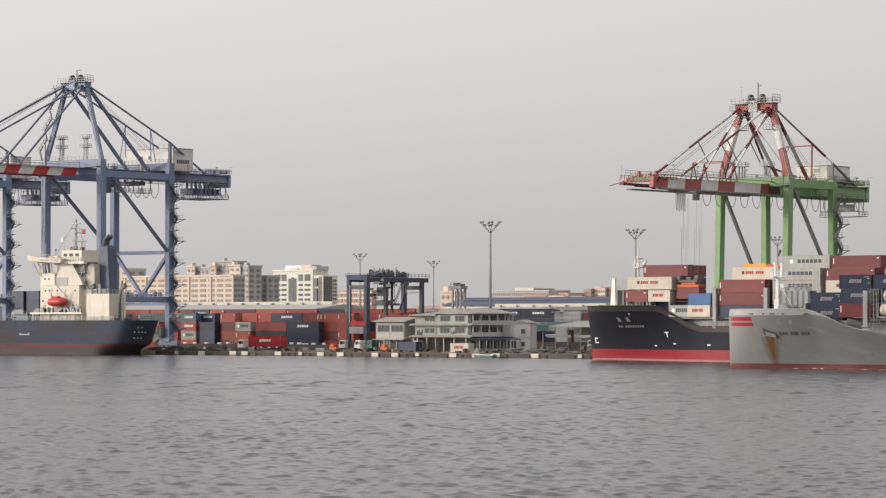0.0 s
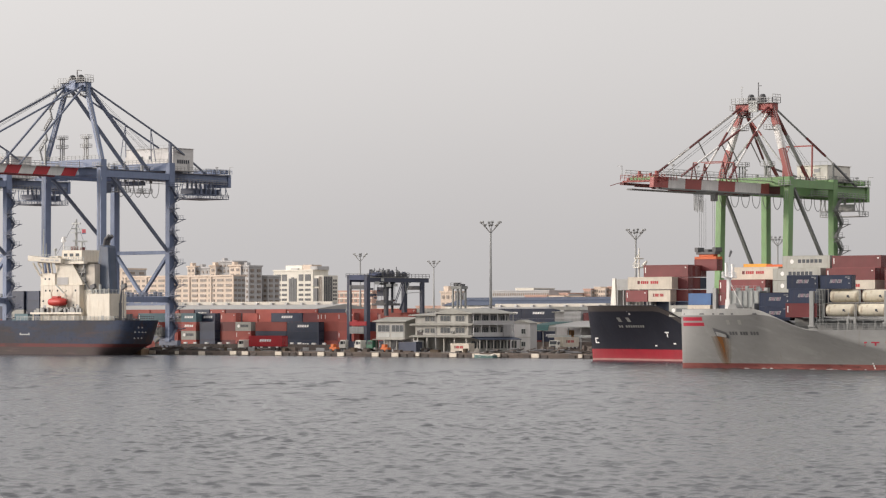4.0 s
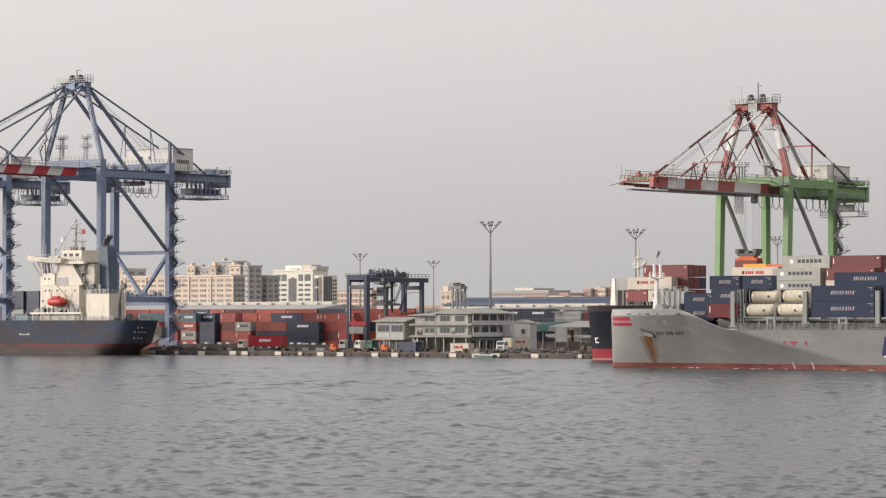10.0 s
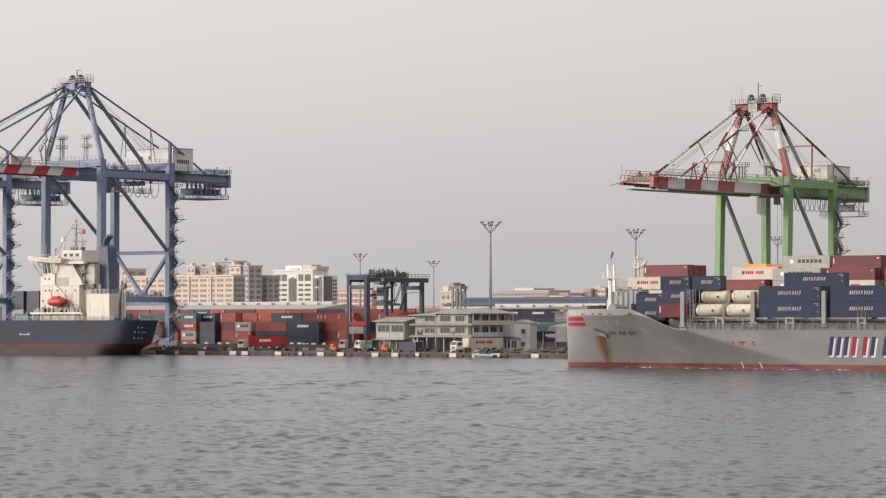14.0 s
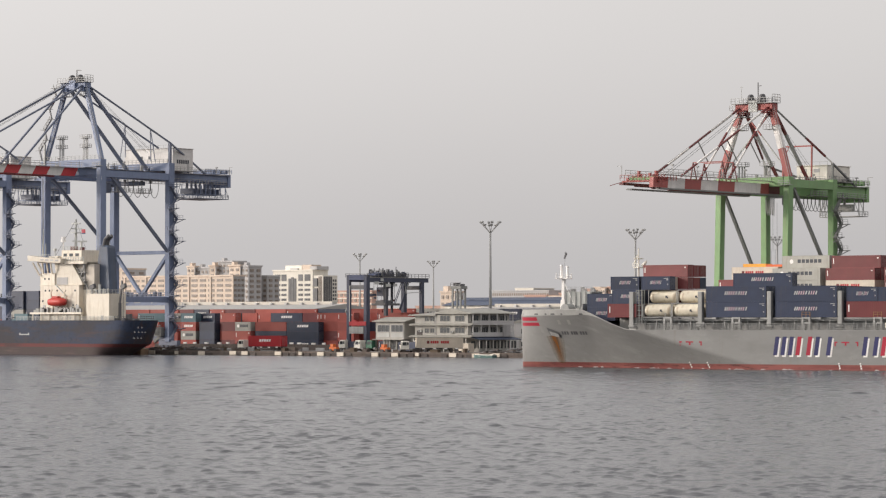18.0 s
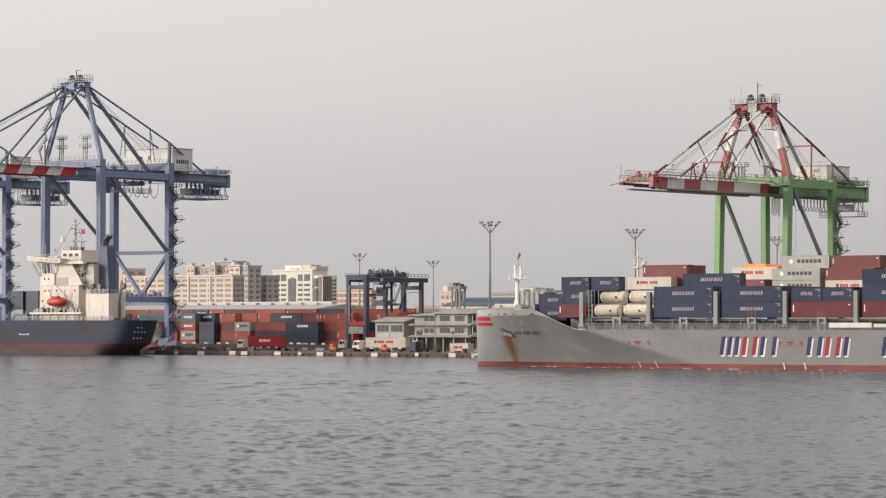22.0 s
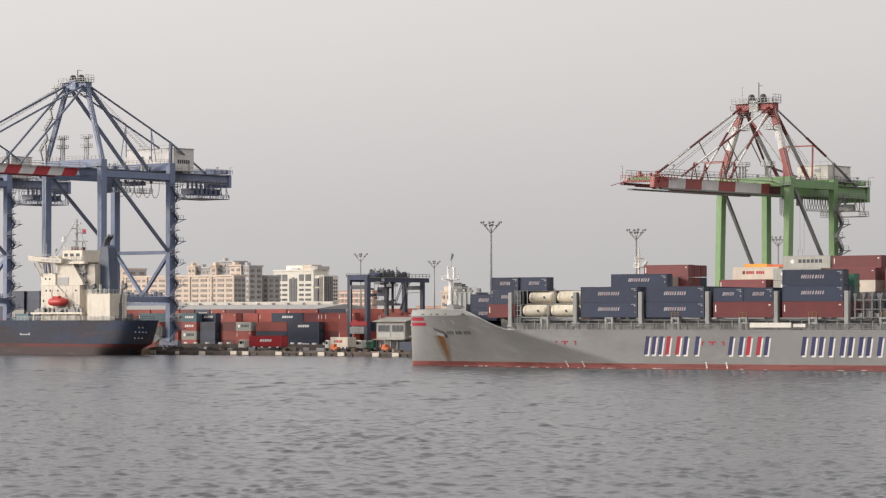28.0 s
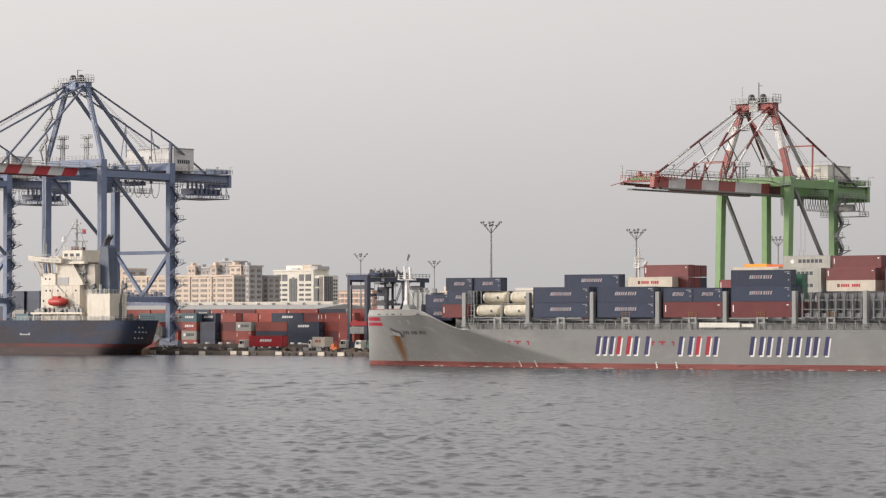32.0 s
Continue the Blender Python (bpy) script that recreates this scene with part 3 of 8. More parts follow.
def ship_marks():
    # great slanted letters along the side, as plain slanted bars with a white edge
    z0, h = 2.72, 3.45
    words = ((59.9, (("b", 3.9), ("r", 3.1), ("b", 3.4))), (77.4, (("b", 3.1), ("r", 3.1), ("b", 1.5))), (92.2, (("b", 2.9), ("b", 1.4), ("b", 3.3), ("b", 3.0), ("b", 3.2))))
    for s0, letters in words:
        s = s0
        for colour, w in letters:
            for material, dx, dz, out in ((MARK_WHITE, 0.30, -0.30, 0.015), (MARK_BLUE if colour == "b" else MARK_RED, 0.0, 0.0, 0.035)):
                k = 0.80
                n = 1 if w < 2 else 3 if w > 3.8 else 2
                lean = 0.50
                for o in range(n):
                    a = s + dx + (w - k - 0.2) * (o / (n - 1) if n > 1 else 0)
                    bm = bmesh.new()
                    prism(bm, [(a, z0 + dz), (a + k, z0 + dz), (a + k + lean, z0 + h + dz), (a + lean, z0 + h + dz)], "y", -14.0 - out, -13.9)
                    part("hull_lettering" if dx == 0 else "lettering_edge", bm, material, ship)
            s += w + 0.55
    # red bands at the bow, the name as bars, tug marks, draught marks
    for end, z0, z1 in ((6.1, 9.1, 9.8), (6.3, 8.1, 8.75)):
        bm = bmesh.new()
        plate_on_hull(bm, ship_half, [(0.7, z0), (end, z0), (end, z1), (0.7, z1)])
        part("bow_band", bm, MARK_RED, ship, "red band at the bow")
    charcoal = mat("mark_charcoal", (0.10, 0.10, 0.105), 0.5)
    for s in (11.7, 12.35, 13.0, 14.1, 14.75, 15.3, 16.4, 17.05, 17.7):
        bm = bmesh.new()
        plate_on_hull(bm, ship_half, [(s, 6.4), (s + 0.48, 6.4), (s + 0.52, 7.05), (s + 0.04, 7.05)], cuts=2)
        part("name_bar", bm, charcoal, ship)
    faint = mat("faint_mark", (0.33, 0.325, 0.305), 0.5, vary=0.05)
    for s in (11.8, 14.4):
        bm = bmesh.new()
        plate_on_hull(bm, ship_half, [(s, 8.4), (s + 0.7, 8.4), (s + 0.7, 9.3), (s, 9.3)], cuts=2)
        part("name_character", bm, faint, ship)
    for s0 in (40.75, 72.1):
        for a, b, c, d in ((0, 0.55, 5.0, 5.25), (0, 0.25, 4.45, 5.0), (1.35, 2.9, 5.0, 5.25), (2.0, 2.35, 4.55, 5.0), (4.1, 4.65, 5.0, 5.25), (4.4, 4.65, 4.45, 5.0)):
            bm = bmesh.new()
            plate_on_hull(bm, ship_half, [(s0 + a, c), (s0 + b, c), (s0 + b, d), (s0 + a, d)], cuts=1, out=0.03)
            part("tug_mark", bm, MARK_RED, ship)
        for s in (s0 + 0.7, s0 + 4.9):
            for k in range(3):
                bm = bmesh.new()
                plate_on_hull(bm, ship_half, [(s + 0.1 * k, 1.1 - 0.45 * k), (s + 0.28 + 0.1 * k, 1.1 - 0.45 * k), (s + 0.28 + 0.1 * k, 1.35 - 0.4 * k), (s + 0.1 * k, 1.35 - 0.4 * k)], cuts=1, out=0.03)
                part("draught_mark", bm, MARK_WHITE, ship)
    # anchor pocket with the anchor, and rust below
    bm = bmesh.new()
    plate_on_hull(bm, ship_half, [(8.5, 6.2), (11.3, 5.8), (11.1, 6.9), (8.1, 7.8)], out=0.02)
    pocket = part("anchor_pocket", bm, DARK, ship)
    bm = bmesh.new()
    plate_on_hull(bm, ship_half, [(8.8, 6.25), (10.9, 5.9), (11.0, 6.4), (8.8, 7.0)], out=0.35, cuts=2)
    plate_on_hull(bm, ship_half, [(8.8, 6.8), (10.9, 6.35), (10.9, 6.55), (8.8, 7.05)], out=0.5, cuts=2)
    part("anchor", bm, STEEL, pocket)
    # rust run from the anchor, narrowing to the waterline
    bm = bmesh.new()
    uv = bm.loops.layers.uv.new("run")
    rows = []
    for i in range(25):
        f = i / 24
        z, c, w = 6.15 - 5.35 * f, 9.3 + 0.2 * f, 2.1 * (1 - f) ** 0.9 + 0.75
        rows.append([(bm.verts.new((c + w * (j / 6 - 1), -ship_half(c + w * (j / 6 - 1), z) - 0.012, z)), (j / 12, f)) for j in range(13)])
    for a, b in zip(rows, rows[1:]):
        for j in range(12):
            quad = (a[j], a[j + 1], b[j + 1], b[j])
            face = bm.faces.new([v for v, _ in quad])
            for loop, (_, at) in zip(face.loops, quad):
                loop[uv].uv = at
    part("rust_run", bm, rust_run_material(), ship, "orange rust running down from the anchor", smooth=True)


def rust_run_material():
    """Rust that is densest along its middle and breaks into streaks at its edges."""
    m = bpy.data.materials.new("rust_run")
    m.use_nodes = True
    n, l = m.node_tree.nodes, m.node_tree.links
    b = n["Principled BSDF"]
    b.inputs["Roughness"].default_value = 0.85
    b.inputs["Specular IOR Level"].default_value = 0.1
    at = n.new("ShaderNodeUVMap")
    at.uv_map = "run"
    sep = n.new("ShaderNodeSeparateXYZ")
    l.new(at.outputs[0], sep.inputs[0])

    def calc(op, a, c):
        k = n.new("ShaderNodeMath")
        k.operation = op
        for i, v in enumerate((a, c)):
            if isinstance(v, float):
                k.inputs[i].default_value = v
            else:
                l.new(v, k.inputs[i])
        return k.outputs[0]
    lengthwise = n.new("ShaderNodeMapping")
    lengthwise.inputs["Scale"].default_value = (9.0, 1.1, 1.0)
    streak = n.new("ShaderNodeTexNoise")
    streak.inputs["Scale"].default_value, streak.inputs["Detail"].default_value = 1.0, 4.0
    l.new(at.outputs[0], lengthwise.inputs["Vector"])
    l.new(lengthwise.outputs[0], streak.inputs["Vector"])
    off = calc("ABSOLUTE", calc("SUBTRACT", sep.outputs["X"], 0.5), 0.0)
    body = calc("SUBTRACT", 1.0, calc("MULTIPLY", off, calc("SUBTRACT", 2.5, calc("MULTIPLY", sep.outputs["Y"], 1.3))))
    veil = calc("ADD", body, calc("MULTIPLY", calc("SUBTRACT", streak.outputs["Fac"], 0.5), 0.9))
    veil = calc("MULTIPLY", veil, calc("SUBTRACT", 1.15, calc("MULTIPLY", sep.outputs["Y"], 0.45)))
    ramp = n.new("ShaderNodeValToRGB")
    ramp.color_ramp.elements[0].position, ramp.color_ramp.elements[0].color = 0.25, (0.29, 0.23, 0.165, 1)
    ramp.color_ramp.elements[1].position, ramp.color_ramp.elements[1].color = 0.85, (0.22, 0.098, 0.034, 1)
    l.new(veil, ramp.inputs["Fac"])
    l.new(ramp.outputs["Color"], b.inputs["Base Color"])
    edge = n.new("ShaderNodeMapRange")
    edge.inputs["From Min"].default_value, edge.inputs["From Max"].default_value = 0.02, 1.0
    edge.inputs["To Max"].default_value = 0.82
    l.new(veil, edge.inputs["Value"])
    l.new(edge.outputs[0], b.inputs["Alpha"])
    return m


ship_marks()

POSTS = [31.1 + 14.07 * i for i in range(8)]


def ship_fittings():
    # lashing posts on the side, each on a gate-shaped foot
    post = finish(boxes((-0.42, 0.42, 0, 1.1, 0.9, 7.3), (-0.7, 0.7, -0.05, 1.2, 0.6, 0.95)), "lashing_post", GATE_GREY, bevel=0.06)
    gate = bmesh.new()
    for x in (-0.75, 0.75):
        beam(gate, (x, 0.3, 0), (x * 0.75, 0.3, 2.3), 0.42, 0.35)
    beam(gate, (-0.8, 0.3, 2.3), (0.8, 0.3, 2.3), 0.35, 0.35)
    gate = finish(gate, "post_foot", GATE_GREY)
    for i, s in enumerate(POSTS):
        for y, turn in ((-13.7, 0), (13.7, 180)):
            p = part("lashing_post", post, HULL_GREY, ship)
            p.matrix_basis = pose(s - (0.5 if i == 0 else 0.3), y * (1.008 if i == 0 else 1.0), 7.3, 0, 0, turn)
            if i == 0:
                part("post_foot", boxes((-0.6, 0.9, 0.25, 1.0, 0.0, 0.62)), GATE_GREY, p)
                continue
            g = part("post_foot", gate, HULL_GREY, p)
            g.matrix_basis = pose(0.0 if i < 2 else -6.4, 0, -0.9)
    stool = finish(bars(((-0.72, 0.1, 0), (-0.66, 0.1, 2.7), 0.42), ((0.72, 0.1, 0), (0.66, 0.1, 2.7), 0.42), ((-0.8, 0.1, 2.6), (0.8, 0.1, 2.6), 0.34), ((-0.7, 0.2, 1.3), (0.7, 0.2, 1.3), 0.14), ((-0.6, 0.2, 2.7), (-0.6, 0.2, 3.7), 0.1), ((0.6, 0.2, 2.7), (0.6, 0.2, 3.7), 0.1), ((-0.6, 0.2, 3.7), (0.6, 0.2, 3.7), 0.1)), "stanchion", GATE_GREY)
    guard = finish(bars(((-0.8, 0.0, 2.75), (-0.8, 0.0, 3.75), 0.08), ((0.8, 0.0, 2.75), (0.8, 0.0, 3.75), 0.08), ((0, 0.0, 2.75), (0, 0.0, 3.75), 0.07), ((-0.8, 0.0, 3.7), (0.8, 0.0, 3.7), 0.08), ((-0.8, 0.0, 3.25), (0.8, 0.0, 3.25), 0.06)), "safety_rail", OCHRE)
    for i in range(1, 8):
        st = part("stanchion", stool, HULL_GREY, ship)
        st.location = (31.1 + 14.07 * i - 7.0, -13.6, 7.0)
        if i >= 3:
            part("safety_rail", guard, OCHRE, st)
    part("hatch_coaming", boxes((30.0, 150, -11.2, 11.2, 6.2, 9.1), (30.0, 150, -12.6, 12.6, 9.1, 9.45)), STEEL, ship)
    part("fore_coaming", boxes((25.6, 29.996, -8.6, 8.6, 7.4, 9.6)), GATE_GREY, ship, bevel=0.05)
    stay = finish(bars(((0, -12.4, 7.1), (0, -12.4, 9.2), 0.22)), "coaming_stay", HULL_GREY)
    for s in np.arange(33, 150, 2.35):
        part("coaming_stay", stay, HULL_GREY, ship).location = (s, 0, 0)
    bm = bmesh.new()
    rail(bm, (31, -13.85, 7.3), (150, -13.85, 7.3), 1.25, 1.17, 0.045)
    part("side_rail", bm, HULL_GREY, ship)
    # pale stores along the side deck
    part("gangway", boxes((82.0, 90.4, -14.12, -13.96, 7.85, 8.75), (82.0, 90.4, -13.94, -13.2, 7.85, 7.95), (90.8, 93.2, -14.1, -13.4, 7.9, 8.5)), WHITE, ship, "long white stowed gangway", bevel=0.02)
    # fore mast, set to port of the middle line
    before = set(bpy.data.objects)
    mast = part("fore_mast", bars(((9.2, 0, 10.2), (9.4, 0, 13.2), 0.8, 0.95), ((9.4, 0, 13.2), (9.5, 0, 17.4), 0.66, 0.66)), MARK_WHITE, ship, "white fore mast with crosstree and twin poles", bevel=0.08)
    bm = bars(((9.5, -3.4, 17.45), (9.5, 3.4, 17.45), 0.34, 0.22), ((8.0, 0, 17.5), (11.0, 0, 17.5), 0.3, 0.18))
    box(bm, 8.5, 10.6, -1.3, 1.3, 17.3, 17.42)
    rail(bm, (8.5, -1.3, 17.42), (10.6, -1.3, 17.42), 0.9, 0.7, 0.025, 2)
    rail(bm, (10.6, -1.3, 17.42), (10.6, 1.3, 17.42), 0.9, 0.7, 0.025, 2)
    for y in (-3.2, 3.2):
        tube(bm, (9.5, y, 17.4), (9.5, y, 18.5), 0.12)
    part("crosstree", bm, MARK_WHITE, mast)
    for x, top in ((9.0, 19.9), (10.3, 19.7)):
        bm = bmesh.new()
        tube(bm, (x, 0, 17.4), (x, 0, top), 0.30, 0.27, 10)
        tube(bm, (x, 0, top), (x, 0, top + 0.25), 0.36, 0.32, 10)
        part("lamp_pole", bm, MARK_WHITE, mast, smooth=False)
    part("mast_stay", bars(((9.4, 0, 17.0), (13.2, -1.6, 11.0), 0.06), ((9.4, 0, 17.0), (13.2, 1.6, 11.0), 0.06), ((9.2, 0, 13.0), (10.2, 0, 10.3), 0.26)), MARK_WHITE, mast)
    bm = bmesh.new()
    tube(bm, (9.7, 0, 19.8), (9.7, 0, 22.8), 0.035)
    part("pole", bm, STEEL, mast)
    bm = bmesh.new()
    prism(bm, [(9.45, 21.3), (9.75, 21.3), (10.25, 22.3), (9.95, 22.7), (9.65, 22.2)], "y", -0.04, 0.04)
    part("wind_vane", bm, DARK, mast)
    for o in set(bpy.data.objects) - before:
        if o.type == "MESH":
            o.data.transform(Matrix.Translation((0.7, -2.1, 0)))
    # breakwater, windlasses and rails on the forecastle
    bm = bmesh.new()
    box(bm, 17.4, 17.6, -8.6, 8.6, 10.0, 12.4)
    for y in np.arange(-8.4, 8.5, 1.4):
        prism(bm, [(16.4, 10.0), (17.4, 10.0), (17.4, 12.2)], "y", y - 0.06, y + 0.06)
    part("breakwater", bm, GATE_GREY, ship)
    bm = bmesh.new()
    for y in (-4.2, 4.2):
        tube(bm, (12.2, y - 1.5, 11.5), (12.2, y + 1.5, 11.5), 0.9, seg=12)
        box(bm, 11.2, 13.2, y - 1.8, y + 1.8, 10.2, 11.2)
    part("windlass", bm, STEEL, ship)
    # ribbed screen and open stage aft of the mast
    part("wave_screen", boxes((10.6, 16.4, -2.35, -2.2, 11.7, 14.7), (10.6, 16.4, 2.2, 2.35, 11.7, 14.7), (10.5, 16.5, -2.4, 2.4, 14.7, 14.85)), PALE, ship, "pale grey ribbed screen")
    for x in np.arange(10.7, 16.5, 1.1):
        for y in (-2.42, 2.42):
            part("screen_rib", bars(((x, y, 10.1), (x, y, 14.8), 0.16)), HULL_GREY, ship)
    gear = bmesh.new()
    for x, y, w, h in ((11.2, -1.0, 0.7, 0.6), (12.6, 0.4, 0.5, 0.9), (13.6, -1.2, 0.9, 0.5), (14.9, 0.2, 0.6, 0.8), (15.7, -0.9, 0.5, 0.5)):
        box(gear, x, x + w, y, y + 0.8, 14.85, 14.85 + h)
    rail(gear, (10.6, -2.2, 14.85), (16.4, -2.2, 14.85), 0.9, 1.1, 0.03, 2)
    part("stage_gear", gear, STEEL, ship)
    # lattice beside the foremost post
    lat = bmesh.new()
    for y in (-13.4, -12.3):
        for x in (31.5, 32.1, 32.7):
            beam(lat, (x, y, 8.4), (x, y, 15.0), 0.16)
        for z in np.arange(9.2, 15.1, 0.95):
            beam(lat, (31.5, y, z), (32.7, y, z), 0.12)
    part("lashing_frame", lat, BRACE, ship)
    bm = bmesh.new()
    for s in (3, 5.5, 8, 14, 16):
        y = -ship_half(s, 11) + 0.9
        for d in (-0.35, 0.35):
            tube(bm, (s + d, y, 10.2), (s + d, y, 11.2), 0.16)
    part("bollard", bm, PALE, ship)
    bm = bmesh.new()
    for s, w in ((0.9, 0.5), (5.6, 1.3), (8.9, 0.6), (10.6, 1.2), (13.4, 0.5), (18.2, 1.0)):
        plate_on_hull(bm, ship_half, [(s, 10.26), (s + w, 10.26), (s + w * 0.9, 10.56), (s + w * 0.1, 10.56)], cuts=2, out=0.03)
    part("fairlead", bm, DARK, ship)


ship_fittings()


def bow_foam():
    rng = random.Random(8)
    for _ in range(30):
        s = rng.uniform(6, 118)
        w, h = rng.uniform(0.3, 1.8), rng.uniform(0.06, 0.2)
        y = -max(ship_half(s, 0.0), ship_half(s + w, 0.0)) - 0.05
        bm = bmesh.new()
        prism(bm, [(s, 0.02), (s + w * 0.3, 0.02 + h), (s + w * 0.7, 0.02 + h * 0.7), (s + w, 0.02)], "y", y - 0.25, y)
        part("foam_fleck", bm, FOAM, ship)


bow_foam()


def on_ship(colour, s, row, z, length, height, logo=""):
    container(colour, length, height, pose(s, -13.6 + 2.5 * row, z), logo, True)


def tank_container(s, row, z, wordy):
    key = ("tank", wordy)
    m = pose(s, -13.6 + 2.5 * row, z)
    if key in PROTO:
        ob = copy_thing(PROTO[key], m)
    else:
        fr = bmesh.new()
        for x in (0.06, C20 - 0.06):
            for y in (0.06, CW - 0.06):
                beam(fr, (x, y, 0), (x, y, STD), 0.12)
            for z2 in (0.06, STD - 0.06):
                beam(fr, (x, 0, z2), (x, CW, z2), 0.12)
        for y in (0.06, CW - 0.06):
            beam(fr, (0, y, 0.06), (C20, y, 0.06), 0.12)
        ob = PROTO[key] = thing("tank_container", "cream white cylindrical tank in a steel container frame", "container", "tank containers", mesh=finish(fr, "tank_frame", STEEL))
        tk = bmesh.new()
        prof = ((0.14, 0.0), (0.16, 0.55), (0.28, 0.92), (0.5, 1.12), (0.8, 1.17), (5.26, 1.17), (5.56, 1.12), (5.78, 0.92), (5.90, 0.55), (5.92, 0.0))
        rings = [[tk.verts.new((x, CW / 2 + r * math.cos(k * math.pi / 10), 1.32 + r * math.sin(k * math.pi / 10))) for k in range(20)] for x, r in prof]
        for a, b in zip(rings, rings[1:]):
            for k in range(20):
                tk.faces.new((a[k], b[k], b[(k + 1) % 20], a[(k + 1) % 20]))
        bmesh.ops.remove_doubles(tk, verts=tk.verts, dist=0.001)
        tank = part("tank", tk, TANK, ob, smooth=True)
        mk = boxes((3.6, 4.0, 0.03, 0.06, 1.1, 1.5), (3.9, 4.15, 0.03, 0.06, 1.0, 1.2))
        part("placard", mk, MARK_DARK, tank)
        ob.matrix_basis = m
    CARGO.append((ob, m))


INNER = {}


def inner_stack(where, colour, x, y, z, length, height):
    """A box deep inside a stack: kept for the joined rest of the cargo."""
    INNER.setdefault(where, []).append((colour, x, y, z, length, height))


def join_inner(where, label):
    """The boxes behind the outer rows, joined; each keeps its rails and posts."""
    cols = sorted({b[0] for b in INNER[where]})
    bm = bmesh.new()
    for c, x, y, z, length, h in INNER[where]:
        n = len(bm.faces)
        box(bm, x + 0.05, x + length - 0.05, y + 0.05, y + CW - 0.05, z + 0.03, z + h - 0.03)
        for px_ in (0, length - 0.12):
            for py in (0, CW - 0.12):
                box(bm, x + px_, x + px_ + 0.12, y + py, y + py + 0.12, z, z + h)
        for py in (0, CW - 0.12):
            for pz in (0, h - 0.12):
                box(bm, x + 0.12, x + length - 0.12, y + py, y + py + 0.12, z + pz, z + pz + 0.12)
        bm.faces.ensure_lookup_table()
        for f in bm.faces[n:]:
            f.material_index = cols.index(c)
    me = finish(bm, "stacked_containers", PLAIN[cols[0]])
    for c in cols[1:]:
        me.materials.append(PLAIN[c])
    return thing("stacked_containers", label, "containers", kind="stuff", mesh=me)


def load_ship():
    z1 = 9.75

    def inner(col, s, row, z, length, h):
        inner_stack("ship", col, s, -13.6 + 2.5 * row, z, length, h)
    # foremost stacks
    for r in (2, 3, 4):
        for i in range(2):
            on_ship("navy", 18.6, r, z1 - 0.6 + i * 2.62, C20, STD, "pink")
    on_ship("red", 25.5, 0, z1, C20, STD, "tick")
    on_ship("red", 25.2, 1, z1, C20, STD, "tick")
    on_ship("navy", 25.2, 1, z1 + 2.62, C20, STD, "pink")
    for r in (2, 3, 4, 5, 6):
        inner("red", 25.2, r, z1, C20, STD)
        inner("navy", 25.2, r, z1 + 2.62, C20, STD)
    on_ship("navy", 24.9, 1, z1 + 5.24, C20, STD, "pink")
    on_ship("navy", 31.4, 1, z1 + 5.24, C20, STD, "pink")
    # tanks, two high, with boxes behind
    for r, z in ((0, z1), (1, z1), (1, z1 + 2.62)):
        tank_container(32.9, r, z, 0)
        tank_container(39.1, r, z, 0)
    for r in (2, 3, 4, 5, 6):
        for s in (32.9, 39.1):
            for i in range(2):
                inner("maroon" if (r + i) % 3 == 0 else "navy", s, r, z1 + i * 2.62, C20, STD)
    # two bays of long navy boxes
    for b in (2, 3):
        s = 31.1 + 14.07 * (b - 1) + 0.95
        for i in range(2):
            on_ship("navy", s, 0, z1 + i * 2.93, C40, HC, "pink")
            on_ship("navy", s, 1, z1 + i * 2.93, C40, HC, "pink")
            for r in range(2, 10):
                inner("navy", s, r, z1 + i * 2.93, C40, HC)
    on_ship("navy", POSTS[1] + 0.95, 5, z1 + 5.86, C40, STD, "pink")
    # red below, short navy boxes above
    s = POSTS[3] + 1.0
    for r in range(0, 10):
        if r < 2:
            on_ship("red", s, r, z1, C40, HC, "tick")
            on_ship("navy", s, r, z1 + 2.93, C20, STD, "pink")
            on_ship("navy", s + 6.13, r, z1 + 2.93, C20, STD, "pink")
        else:
            inner("red", s, r, z1, C40, HC)
            inner("navy", s, r, z1 + 2.93, C20, STD)
            inner("navy", s + 6.13, r, z1 + 2.93, C20, STD)
    # red, navy, navy
    s = POSTS[4] + 1.0
    for r in range(0, 10):
        if r < 2:
            on_ship("red", s, r, z1, C40, HC, "tick")
            on_ship("navy", s, r, z1 + 2.93, C40, HC, "pink")
        else:
            inner("red", s, r, z1, C40, HC)
    on_ship("navy", s, 0, z1 + 5.86, C40, HC, "pink")
    on_ship("green", s, 2, z1 + 2.93, C40, HC, "")
    on_ship("green", s, 2, z1 + 5.86, C40, STD - 0.4, "")
    rest = join_inner("ship", "inner rows of navy and red containers stowed on deck")
    CARGO.append((rest, Matrix()))


load_ship()


